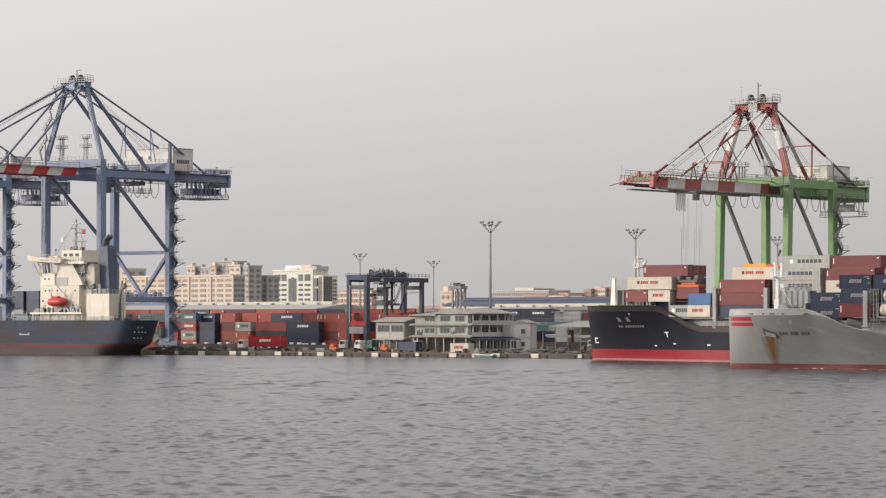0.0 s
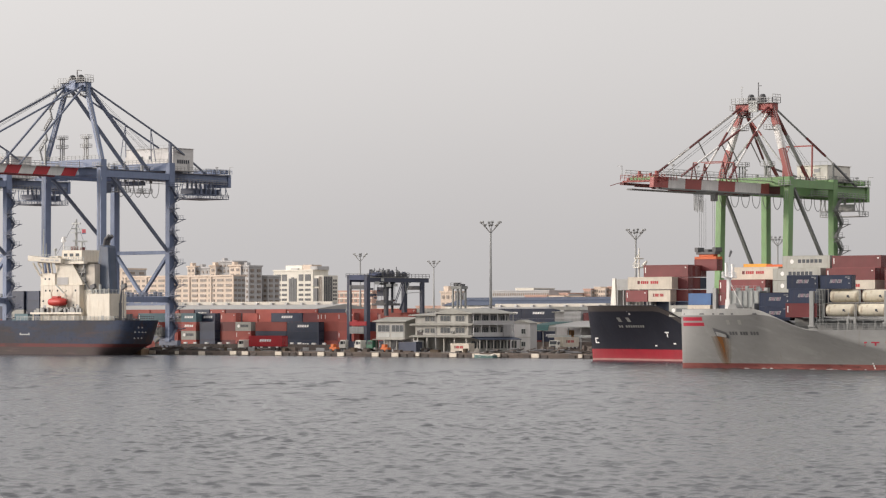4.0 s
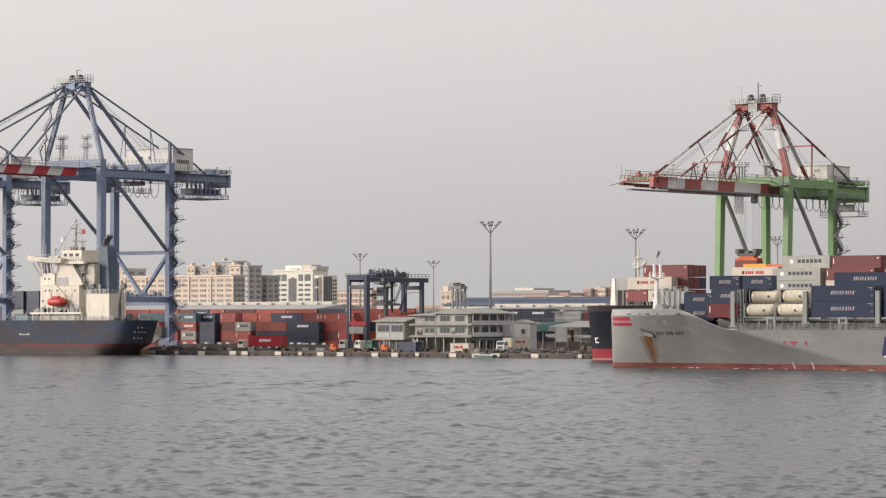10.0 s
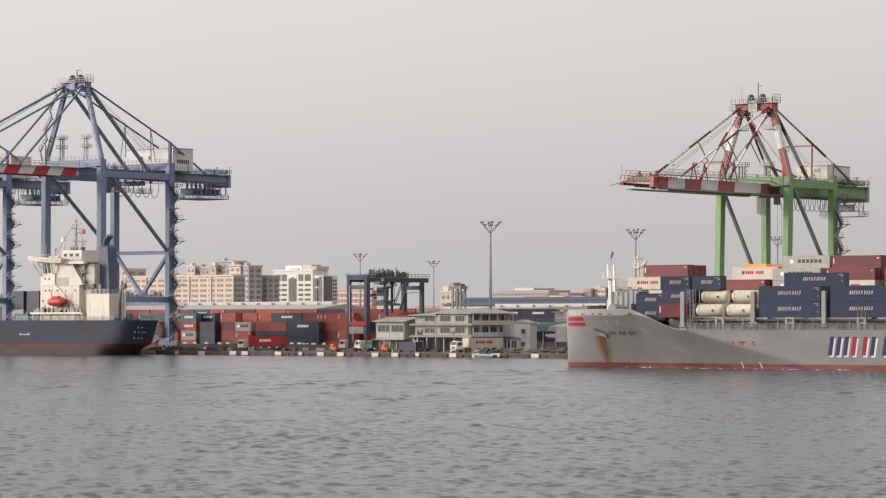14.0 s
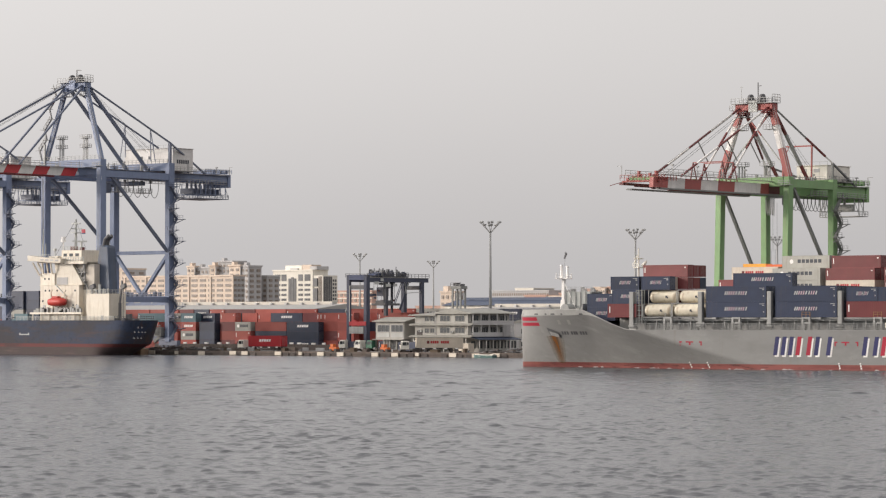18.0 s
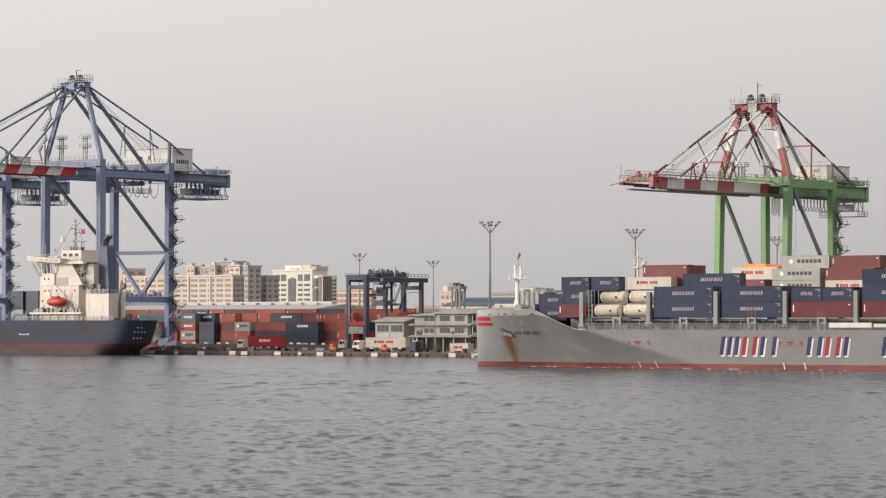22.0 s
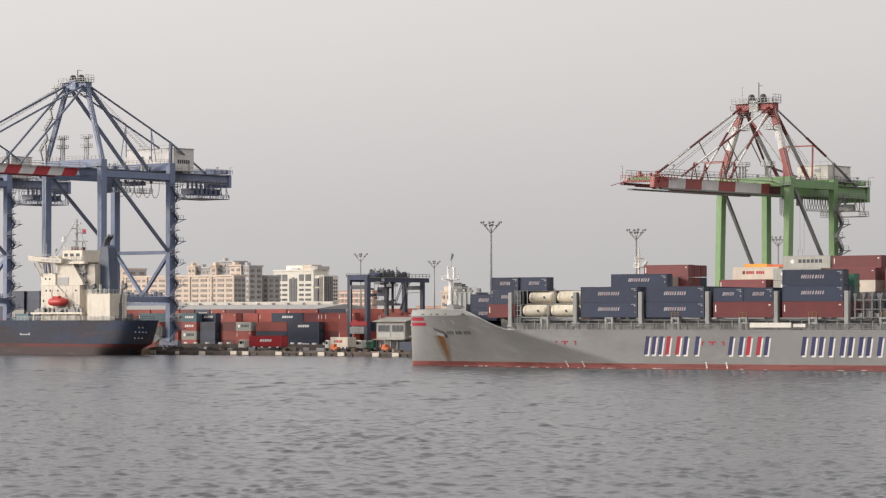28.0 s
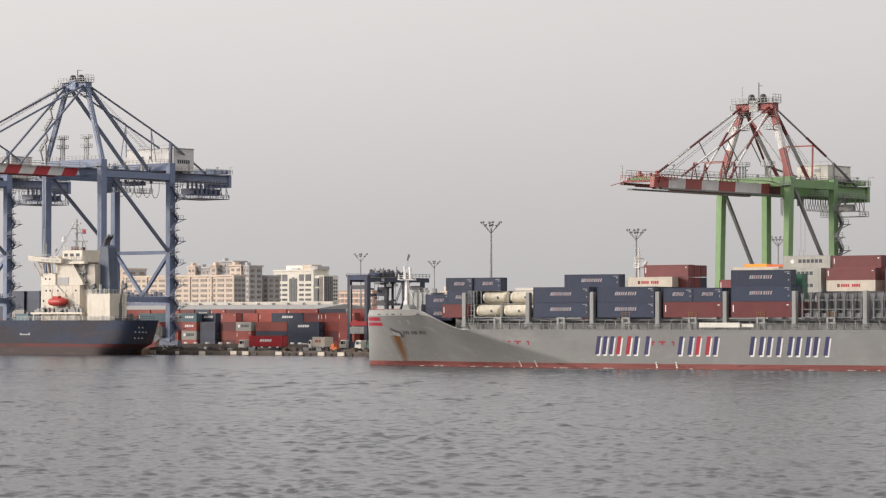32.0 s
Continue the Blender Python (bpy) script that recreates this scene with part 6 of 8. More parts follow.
    rail(hr, (hx0, hy0 + 0.1, hz1 + 0.2), (hx1, hy0 + 0.1, hz1 + 0.2), 0.8, 2.0, 0.03, 1)
    box(hr, hx0, hx1 + 1.2, hy0 - 1.1, hy1 + 1.0, hz0 - 0.14, hz0)
    rail(hr, (hx1 + 1.2, hy0 - 1.0, hz0), (hx1 + 1.2, hy1 + 1.0, hz0), 1.1, 1.5, 0.04, 2)
    part("house_platform", hr, STEEL, ob)
    for x in (hx0 + 1, hx1 - 1):
        part("house_post", bars(((x, hy0 + 1, zb + 2.4), (x, hy0 + 1, hz0 - 0.14), 0.4), ((x, hy1 - 1, zb + 2.4), (x, hy1 - 1, hz0 - 0.14), 0.4)), leg_m, ob)
    if tie:
        for q in range(6):
            bm = boxes((q * 0.87, q * 0.87 + 0.62, -0.012, -0.004, 0, 1.1))
            part("house_lettering", bm, MARK_DARK, house).matrix_basis = pose(hx1 + 0.03, hy0 + 1.6, mid - 1.1, 0, 0, 90)
    for k in range(2):
        up = bmesh.new()
        x = (-7.3 if k == 0 else 2.3) if tie else -h * 0.55 + k * h * 0.75
        for dx in (-0.75, 0.1, 0.75):
            beam(up, (x + dx, 2.5, zt), (x + dx, 2.5, zt + (6.8 if tie else 2.8)), 0.24)
        for z in (3.6, 6.2) if tie else (2.8,):
            dk = boxes((x - 1.5, x + 1.5, 1.7, 3.3, zt + z, zt + z + 0.14))
            rail(dk, (x - 1.5, 1.7, zt + z + 0.1), (x + 1.5, 1.7, zt + z + 0.1), 0.9, 0.9, 0.05, 2)
            rail(dk, (x + 1.5, 1.7, zt + z + 0.1), (x + 1.5, 3.3, zt + z + 0.1), 0.9, 0.8, 0.05, 2)
            part("tower_deck", dk, STEEL, ob)
        part("service_tower", up, STEEL, ob)
    y0 = r - 14 if tie else r - 5
    rp = boxes((-gy - 1.6, gy + 1.6, y0, r - 1, zb - 4.6, zb - 4.4))
    for x in (-gy - 1.6, gy + 1.6):
        rail(rp, (x, y0, zb - 4.4), (x, r - 1, zb - 4.4), 1.1, 1.2, 0.05)
        for y in np.arange(y0, r, 2.6):
            beam(rp, (x, y, zb - 4.5), (x * 0.7, y, zb), 0.12)
    part("maintenance_platform", rp, STEEL if not tie else CRANE_DKBLUE, ob)
    for y in np.arange(y0 + 1, r - 1, 1.8) if tie else (y0 + 2,):
        part("cable_box", boxes((-2.5, 2.5, y, y + 0.7, zb - 3.0, zb - 1.5), (-0.3, 0.3, y + 0.2, y + 0.5, zb - 1.5, zb + 1.0)), CRANE_DKBLUE if tie else STEEL, ob)
    rr = bmesh.new()
    for x in (-gy - 0.8, gy + 0.8):
        rail(rr, (x, r - 10, zb + 3), (x, r + 1.2, zb + 3), 1.2, 1.2, 0.05)
    for y in (r - 6, r - 3, r - 0.6):
        box(rr, -gy, gy, y, y + 1.0, zb + 3.0, zb + 4.1)
    box(rr, -gy - 1.0, gy + 1.0, r - 0.6, r + 0.6, zb - 1.0, zb + 2.8)
    part("rear_end", rr, leg_m, ob)
    # stair tower up the near landside leg: flights, and landings on brackets that jut out
    x, y = h + 1.5, gauge
    z, k = LAND + 3, 0
    out = 3.0 if tie else 2.2
    while z < zb - 2:
        a, b = (-1.3, 1.3) if k % 2 == 0 else (1.3, -1.3)
        stt = bmesh.new()
        beam(stt, (x, y + a, z), (x, y + b, z + 3.1), 0.9, 0.18)
        rail(stt, (x + 0.5, y + a, z), (x + 0.5, y + b, z + 3.1), 1.0, 1.3, 0.04, 2)
        part("stair_flight", stt, stairs_m, ob)
        lnd = boxes((x - 0.6, x + out, y + b - 0.6, y + b + 0.6, z + 2.98, z + 3.16))
        beam(lnd, (x - 0.6, y + b, z + 1.9), (x + out - 0.2, y + b, z + 3.0), 0.16)
        rail(lnd, (x - 0.6, y + b - 0.6, z + 3.16), (x + out, y + b - 0.6, z + 3.16), 1.0, 1.2, 0.035, 2)
        part("stair_landing", lnd, stairs_m, ob)
        z += 3.1
        k += 1
    if tie:
        cg = bmesh.new()
        for x in np.linspace(h - 4.2, h - 1.2, 6):
            beam(cg, (x, gauge - 2.2, LAND + 3.9), (x, gauge - 2.2, LAND + 6.9), 0.14)
        for z in (LAND + 3.9, LAND + 5.4, LAND + 6.9):
            beam(cg, (h - 4.2, gauge - 2.2, z), (h - 1.2, gauge - 2.2, z), 0.2)
        box(cg, h - 4.2, h - 1.2, gauge - 2.1, gauge - 0.9, LAND + 3.9, LAND + 6.4)
        part("machine_cage", cg, BRACE, ob, "grey barred machine cage at the foot", bevel=0.03)
        part("foot_strut", bars(((h - 0.6, gauge, LAND + 5.6), (h - 5.4, gauge - 0.4, LAND + 2.2), 1.1, 0.8)), BRACE, ob)
    # lamp brackets along the girder
    lm = bmesh.new()
    for y in np.linspace(t + 4, r - 6, 9):
        beam(lm, (gy + 1.5, y, zb + 2.6), (gy + 1.5, y, zb + 4.6), 0.1)
        box(lm, gy + 1.2, gy + 1.8, y - 0.3, y + 0.3, zb + 4.5, zb + 4.8)
    part("floodlight", lm, STEEL, ob)
    return ob


blue_label = "blue steel ship-to-shore gantry crane with a red and white boom"
crane_a = build_crane(blue_label, -608.7, 22.2, 27.2, 49.4, 54.2, 75.6, 534, 645.5, CRANE_BLUE, True, False, CRANE_WHITE, CRANE_DKBLUE, -4.0, tie=True)
up = bmesh.new()
zz, kk = 54.4, 0
while zz < 73:
    f = (zz - 54.2) / 21.8
    xx, a = -11.1 + 7.4 * f - 1.6, (-0.9, 0.9) if kk % 2 else (0.9, -0.9)
    beam(up, (xx + a[0], -0.9, zz), (xx + a[1] + 0.8, -0.9, zz + 2.9), 0.55, 0.12)
    rail(up, (xx + a[0], -1.3, zz), (xx + a[1] + 0.8, -1.3, zz + 2.9), 1.0, 1.2, 0.05, 2)
    box(up, xx + a[1] - 0.5, xx + a[1] + 1.7, -1.5, -0.3, zz + 2.85, zz + 2.95)
    zz, kk = zz + 2.9, kk + 1
part("aframe_stair", up, STEEL, crane_a, "pale zigzag stair up the frame")
part("portal_rail", (lambda b: (rail(b, (-11, -0.9, 54.2), (11, -0.9, 54.2), 1.1, 1.6, 0.05, 2), rail(b, (-11, 26.3, 54.2), (11, 26.3, 54.2), 1.1, 1.6, 0.05, 2), b)[2])(bmesh.new()), STEEL, crane_a)
part("lamp_post", bars(((-10.6, -1.0, 52.0), (-10.6, -1.0, 59.0), 0.5)), PALE, crane_a)
for y0, y1 in ((11.6, 16.6), (20.2, 25.6)):
    pf = boxes((2.2, 5.6, y0, y1, 45.6, 45.76))
    rail(pf, (5.6, y0, 45.76), (5.6, y1, 45.76), 1.1, 1.2, 0.06, 2)
    rail(pf, (2.2, y0, 45.76), (2.2, y1, 45.76), 1.1, 1.2, 0.06, 2)
    for yy in (y0 + 0.2, y1 - 0.2):
        beam(pf, (5.4, yy, 45.7), (5.0, yy, 49.6), 0.16)
    part("hanging_platform", pf, STEEL, crane_a)
part("trolley_gear", boxes((-3.0, 3.0, 12.4, 15.8, 47.2, 48.8), (0.6, 2.8, 9.9, 12.0, 45.4, 48.0), (-3.4, 3.4, 20.6, 25.0, 47.9, 49.0)), CRANE_DKBLUE, crane_a)


def written(text, size, m, material, parent):
    """Raised lettering in the built-in font, as a mesh."""
    cu = bpy.data.curves.new("lettering", "FONT")
    cu.body, cu.size, cu.extrude, cu.align_x = text, size, 0.01, "CENTER"
    ob = bpy.data.objects.new("lettering", cu)
    me = bpy.data.meshes.new_from_object(ob)
    bpy.data.objects.remove(ob)
    me.materials.clear()
    me.materials.append(material)
    part("lettering", me, material, parent, "white painted crane number").matrix_basis = m


for x in (-11.1, 11.1):
    written("S-4", 1.7, pose(x, -0.92, 48.2, 90, 0, 0), MARK_WHITE, crane_a)
written("S-4", 1.9, pose(5.6, 26.35, 14.2, 90, 0, 0), PALE, crane_a)
crane_b = copy_thing(crane_a, pose(-676.4, 587.0, 0))
crane_c = build_crane("green gantry crane with red and white A-frame and boom", -382.0, 18.7, 19.2, 38.9, 42.4, 59.3, 541.5, 629.5, CRANE_GREEN, True, True, WHITE, BRACE, 4.0)


def festoon_loop():
    """One hanging loop of flat cable, swept as a single tube."""
    bm = bmesh.new()
    rings = []
    for i in range(9):
        a = math.pi * i / 8
        y, z = -1.7 * math.cos(a), -3.4 * math.sin(a) ** 0.8
        ty, tz = math.sin(a), -math.cos(a)
        rings.append([bm.verts.new((0.08 * math.cos(k * 1.2566), y - tz * 0.08 * math.sin(k * 1.2566), z + ty * 0.08 * math.sin(k * 1.2566))) for k in range(5)])
    for p, q in zip(rings, rings[1:]):
        for k in range(5):
            bm.faces.new((p[k], q[k], q[(k + 1) % 5], p[(k + 1) % 5]))
    bm.faces.new(rings[0])
    bm.faces.new(rings[-1][::-1])
    return finish(bm, "festoon_loop", BRACE, smooth=True)


LOOP = festoon_loop()
FESTOON = []
for i in range(11):
    FESTOON.append(part("festoon_loop", LOOP, DARK, crane_c))
for i in range(5):
    for crane in (crane_a, crane_b):
        lp = part("festoon_loop", LOOP, DARK, crane)
        lp.matrix_basis = Matrix.Translation((4.8, 13.8 + i * 3.4, 48.6)) @ Matrix.Diagonal((1, 1, 1.25, 1))
        part("festoon_carrier", boxes((4.5, 5.1, 11.8 + i * 3.4, 12.4 + i * 3.4, 48.4, 49.2)), DARK, crane)

bm = boxes((-2.6, 2.6, -1.9, 1.9, 0.1, 0.6), (1.4, 2.6, -2.0, -0.8, -1.7, 0.1), (-3.0, 3.0, -2.2, -1.9, 0.0, 0.2))
trolley = part("trolley", bm, BRACE, crane_c, "grey trolley with a hanging cab", bevel=0.06)
for k in range(6):
    lp = part("gathered_cable", LOOP, BRACE, trolley)
    lp.matrix_basis = Matrix.Translation((-3.4 + 0.12 * k, -1.4 + 0.5 * k, 0.2)) @ Matrix.Diagonal((1, 0.12, 1.15 + 0.05 * (k % 3), 1))
bm = bmesh.new()
for x in (-1.8, 1.8):
    for y in (-0.9, 0.9):
        beam(bm, (x, y, -1), (x, y, -12.5), 0.045)
part("hoist_rope", bm, ROPE, trolley)
spreader = part("spreader", boxes((-3.0, 3.0, -1.2, 1.2, 0.0, 0.6), (-2.0, 2.0, -0.9, 0.9, 0.6, 1.1)), ORANGE, crane_c, "orange lifting spreader with dark head block", bevel=0.05)
bm = boxes((-2.6, 2.6, -1.1, 1.1, 1.1, 1.7), (-2.9, -1.9, -1.3, 1.3, 1.7, 2.7), (1.9, 2.9, -1.3, 1.3, 1.7, 2.7), (-0.6, 0.6, -0.8, 0.8, 1.7, 2.3))
part("head_block", bm, DARK, spreader, bevel=0.05)
bm = bmesh.new()
for x in (-1.8, 1.8):
    for y in (-0.9, 0.9):
        beam(bm, (x, y, 3), (x, y, 13.5), 0.045)
part("hoist_rope", bm, ROPE, spreader)
hoisted = container("red", C20, STD, pose(-385.0, 559.3, 14.5), "")


# ---- container yard ----
def yard():
    rng = random.Random(11)
    names = ["brick", "brick", "navy", "red", "brick", "red", "navy", "teal", "pale", "brick", "brick"]

    def put(col, x, y, tier, length=C40, logo=""):
        if (640 < y < 660 and tier < 3) or (y > 660 and (y > 669 and y < 680 or tier < 1 or x < -640)):
            inner_stack("yard", col, x, y, LAND + 0.03 + tier * 2.615, length, STD)
        else:
            container(col, length, STD, pose(x, y, LAND + 0.03 + tier * 2.615), logo)

    def pick():
        col = rng.choice(names)
        return col, rng.choice({"navy": ("whiteword", "", "whiteword"), "pale": ("darkword", "")}.get(col, ("tick", "", "tick")))
    # front line, as it stands from the far end towards the yard crane
    front = ((-638.5, C40, (("brick", ""), ("red", ""), ("brick", "tick"))), (-625.5, C20, (("brick", ""), ("brick", ""))),
             (-617.3, C20, (("brick", ""), ("pale", "darkword"), ("brick", "whiteword"), ("teal", "whiteword"))),
             (-610.0, C20, (("navy", ""), ("navy", ""), ("navy", ""))),
             (-602.9, C20, (("red", "tick"), ("brick", "tick"), ("red", "tick"), ("brick", "tick"))),
             (-595.6, C20, (("brick", ""), ("brick", "tick"), ("pale", "darkword"))),
             (-588.4, C40, (("brick", "tick"), ("navy", "whiteword"), ("brick", "tick"))),
             (-575.3, C40, (("navy", "whiteword"), ("navy", ""), ("navy", "whiteword"))),
             (-562.9, C20, (("brick", ""), ("red", "tick"), ("brick", ""), ("brick", "tick"))),
             (-556.6, C20, (("brick", ""), ("brick", "tick"), ("brick", ""), ("brick", "tick"))))
    for x, length, tiers in front:
        back = {-638.5: 0.0, -625.5: 0.8, -617.3: 0.0, -610.0: 0.3, -602.9: 1.6, -595.6: 0.2, -588.4: 0.9, -575.3: 0.0, -562.9: 2.0, -556.6: 0.7}[x]
        for i, (col, logo) in enumerate(tiers):
            put(col, x, 639.2 + back, i, length, logo)
    for row in range(1, 4):
        y = 641.4 + 2.75 * row
        x = -640.0
        while x < -535:
            length = rng.choice((C20, C40, C40))
            n = rng.choice((3, 3, 4, 4)) if row < 3 else 4
            for i in range(n):
                col, logo = pick()
                if not (i == 3 and row < 3 and -601 < x < -574):
                    put(col, x, y, i, length, logo)
            x += length + 0.35
    put("navy", -588.4, 646.9, 3, C40, "whiteword")
    put("navy", -612.5, 642.3, 3, C20, "whiteword")
    put("red", -576.0, 646.9, 3, C20, "")
    put("brick", -569.4, 646.9, 3, C20, "tick")
    for i, col in enumerate(("brick", "navy", "brick", "teal")):
        put(col, -692.0, 642.0, i, C40 if i < 3 else C20, "")
    # tall dark stack behind the old ship's bridge front
    for x, y, cols in ((-706.8, 648.0, ("navy", "navy", "maroon", "navy", "navy")), (-700.4, 648.0, ("navy", "navy", "teal", "pale", "navy", "navy")),
                       (-694.0, 648.6, ("navy", "maroon", "navy", "navy", "navy", "navy")), (-690.5, 651.6, ("navy", "navy", "red", "navy", "navy", "navy"))):
        for i, col in enumerate(cols):
            container(col, C20, HC, pose(x, y, LAND + 0.03 + i * 2.93), "tick" if i == 3 and col == "navy" else "")
    # second block, behind
    for row in range(2):
        x = -690.0
        while x < -531:
            length = rng.choice((C40, C40, C20))
            for i in range(rng.choice((3, 4, 4)) if row else 4):
                col, logo = pick()
                if i < 2 or x < -640:
                    inner_stack("yard", col, x, 668 + 2.75 * row, LAND + 0.03 + i * 2.93, length, HC)
                else:
                    container(col, length, HC, pose(x, 668 + 2.75 * row, LAND + 0.03 + i * 2.93), logo)
            x += length + 0.4
    # line on the far side of the office
    for x in (-543.6, -531.0, -525.0):
        for i in range(4):
            container("navy", C40 if x != -531.0 else C20 - 0.2, HC, pose(x, 684, LAND + 0.03 + i * 2.93), "whiteword" if i == 3 else "")
    for x, n in ((-506.6, 4), (-500.2, 3)):
        for i in range(n):
            put("red" if i else "maroon", x, 684, i, C20, "tick")
    for x, y, length, cols in ((-527.5, 680.6, C40, ("brick", "navy", "cream")), (-515.0, 680.6, C20, ("navy", "navy", "pale")), (-497.3, 676.4, C20, ("red", "brick", "red", "red"))):
        for i, col in enumerate(cols):
            put(col, x, y, i, length, "whiteword" if col == "navy" else "")
    for x, cols in ((-536.5, ("navy", "red", "maroon", "brick")), (-523.9, ("red", "navy", "brick"))):
        for i, col in enumerate(cols):
            put(col, x, 634.0, i, C40, "tick")
    # low dark barrier in front of the stacks, each length with a white block on it
    for i in range(15):
        ob = thing("barrier_block", "low dark concrete barrier with a white-painted block on top", "barrier", "barriers before the stacks", m=pose(-618.0 + i * 4.6, 631.5 + rng.uniform(-0.15, 0.15), LAND))
        w, c, h = rng.uniform(0.50, 0.72), rng.uniform(-0.9, 0.9), 1.55 + rng.uniform(-0.06, 0.06)
        bm = bmesh.new()
        prism(bm, [(-0.5, 0), (0.5, 0), (0.28, h), (-0.28, h)], "x", -2.28, 2.28)
        part("block", bm, DECK, ob, "dark stained concrete length")
        part("head", boxes((c - w, c + w, -0.26, 0.26, h, h + 0.48)), MARK_WHITE, ob, "white-painted block", bevel=0.04)
    # heaps of dark pipes and gear left along the apron
    for x0, n in ((-580.5, 7), (-573.5, 9), (-566.0, 8), (-558.5, 6), (-461.0, 7), (-455.2, 9), (-449.5, 8), (-444.0, 9), (-438.6, 7), (-433.0, 8)):
        ob = thing("pipe_heap", "low heap of dark steel pipes and gear on the apron", "pipes", "heaps along the apron", m=pose(x0, 589.4, LAND))
        for k in range(n):
            a, z = rng.uniform(-2.6, 1.0), 0.16 + 0.11 * k
            p = bmesh.new()
            tube(p, (a, rng.uniform(-0.7, 0.7), z * rng.uniform(0.6, 1.0)), (a + rng.uniform(2.0, 5.2), rng.uniform(-0.7, 0.7), z + rng.uniform(-0.1, 0.5) if k else 0.2), rng.uniform(0.10, 0.19), seg=6)
            part("pipe", p, (DARK, RUBBER, DARK, CONCRETE)[k % 4], ob)


yard()
join_inner("yard", "inner rows of red and navy containers in the yard")


def build_yard_crane(m, label):
    """Rubber-tyred yard crane: spans the stack along y, walks along x."""
    ob = thing("yard_crane", label, "crane", "yard cranes", m=m)
    span, wb, top = 23.5, 6.4, 18.8
    for y in (0, span):
        for x in (0, wb):
            w = {(0, 0): 0.85, (wb, 0): 1.45, (0, span): 1.35, (wb, span): 0.95}[(x, y)]
            part("leg", bars(((x, y, 1.4), (x, y, top + (1.9 if y == 0 else 0)), w, 1.1)), RTG_NAVY, ob, bevel=0.05)
            for d in (-0.7, 0.7):
                wh = bmesh.new()
                tube(wh, (x + d, y - 0.35, 0.7), (x + d, y + 0.35, 0.7), 0.7, seg=14)
                part("wheel", wh, RUBBER, ob)
        part("sill", boxes((-1.8, wb + 1.8, y - 0.55, y + 0.55, 1.0, 2.6)), RTG_NAVY, ob)
        part("lower_tie", boxes((0.5, wb - 0.5, y - 0.35, y + 0.35, top - 2.0, top - 0.9)), DARK, ob)
    # brighter blue than the legs: sun on the tie put into its colour
    part("end_tie", boxes((0.4, wb - 0.7, -0.5, 0.5, top + 0.5, top + 1.9)), mat("yard_crane_blue", (0.050, 0.066, 0.135), 0.5), ob, "brighter blue end tie")
    for x in (0, wb):
        part("girder", boxes((x - 0.45, x + 0.45, 0.56, span + 2.4, top + 0.02, top + 1.15)), RTG_NAVY, ob)
        part("girder_edge", boxes((x - 0.6, x + 0.6, 0.56, span + 2.4, top + 1.15, top + 1.25)), STEEL, ob)
        gr = bmesh.new()
        rail(gr, (x + (0.7 if x else -0.7), -0.6, top + 1.25), (x + (0.7 if x else -0.7), span + 2.4, top + 1.25), 1.0, 1.6, 0.05, 2)
        part("walkway_rail", gr, DARK, ob)
    rng2 = random.Random(12)
    # trolley: decks, drums, motors, cabinets and rails over both girders
    part("trolley_deck", boxes((-0.4, wb + 0.4, 6.0, 17.4, top + 1.3, top + 1.6)), DARK, ob)
    hood = bmesh.new()
    prism(hood, [(3.4, top + 1.6), (9.0, top + 1.6), (8.4, top + 2.3), (6.4, top + 2.7), (4.2, top + 2.3)], "x", 3.6, wb)
    part("winch_hood", hood, MATS["yard_crane_blue"], ob, bevel=0.05)
    for k in range(26):
        x, y, w, h = rng2.uniform(0.2, 5.8), 5.6 + k * 0.47, rng2.uniform(0.5, 1.1), rng2.uniform(0.5, 2.1)
        part("winch_part", boxes((x, x + w, y, y + rng2.uniform(0.4, 0.9), top + 1.6, top + 1.6 + h)), rng2.choice((DARK, DARK, RTG_NAVY, BRACE, STEEL)), ob, bevel=0.05)
    for k in range(9):
        x, y = rng2.uniform(0.5, 6.0), 7.5 + k * 1.2
        part("lamp_pole", bars(((x, y, top + 1.6), (x, y, top + rng2.uniform(3.4, 4.4)), 0.14), ((x - 0.3, y, top + 3.4), (x + 0.3, y, top + 3.4), 0.16)), DARK, ob)
    tr = bmesh.new()
    rail(tr, (wb + 0.4, 6.0, top + 1.6), (wb + 0.4, 17.4, top + 1.6), 1.0, 1.2, 0.06, 2)
    part("trolley_rail", tr, DARK, ob)
    for y, w, z in ((2.6, 1.8, top - 0.7), (5.2, 1.2, top + 0.2), (7.4, 2.0, top - 1.3), (10.6, 1.6, top - 1.2)):
        part("notice_board", boxes((wb + 0.5, wb + 0.6, y, y + w, z, z + 0.8)), PALE, ob)
    # cab, ladders and the telescopic hoist under the trolley
    part("cab", boxes((2.2, 4.6, 9.0, 11.4, top - 3.8, top - 1.4)), RTG_NAVY, ob, bevel=0.06)
    part("cab_window", boxes((4.58, 4.66, 9.3, 11.1, top - 3.2, top - 2.0)), GLASS, ob)
    part("hoist_mast", bars(((5.6, 9.0, 9.6), (5.6, 9.0, top), 0.9), ((4.4, 13.0, 10.4), (4.4, 13.0, top), 0.5)), MARK_DARK, ob)
    for k in range(12):
        x, y, z = rng2.uniform(1.0, 6.4), rng2.uniform(2.0, 16.0), top - rng2.uniform(0.4, 6.5)
        part("hoist_fitting", boxes((x, x + rng2.uniform(0.4, 1.2), y, y + rng2.uniform(0.6, 2.2), z, z + rng2.uniform(0.3, 1.1))), rng2.choice((DARK, RTG_NAVY, STEEL, MARK_DARK, MAROON)), ob, bevel=0.04)
    part("hoist_ropes", bars(*[((x, y, top - 6), (x, y, top + 1.2), 0.08) for x in (1.6, 5.0) for y in (8.6, 10.2, 11.8, 13.4)]), ROPE, ob)
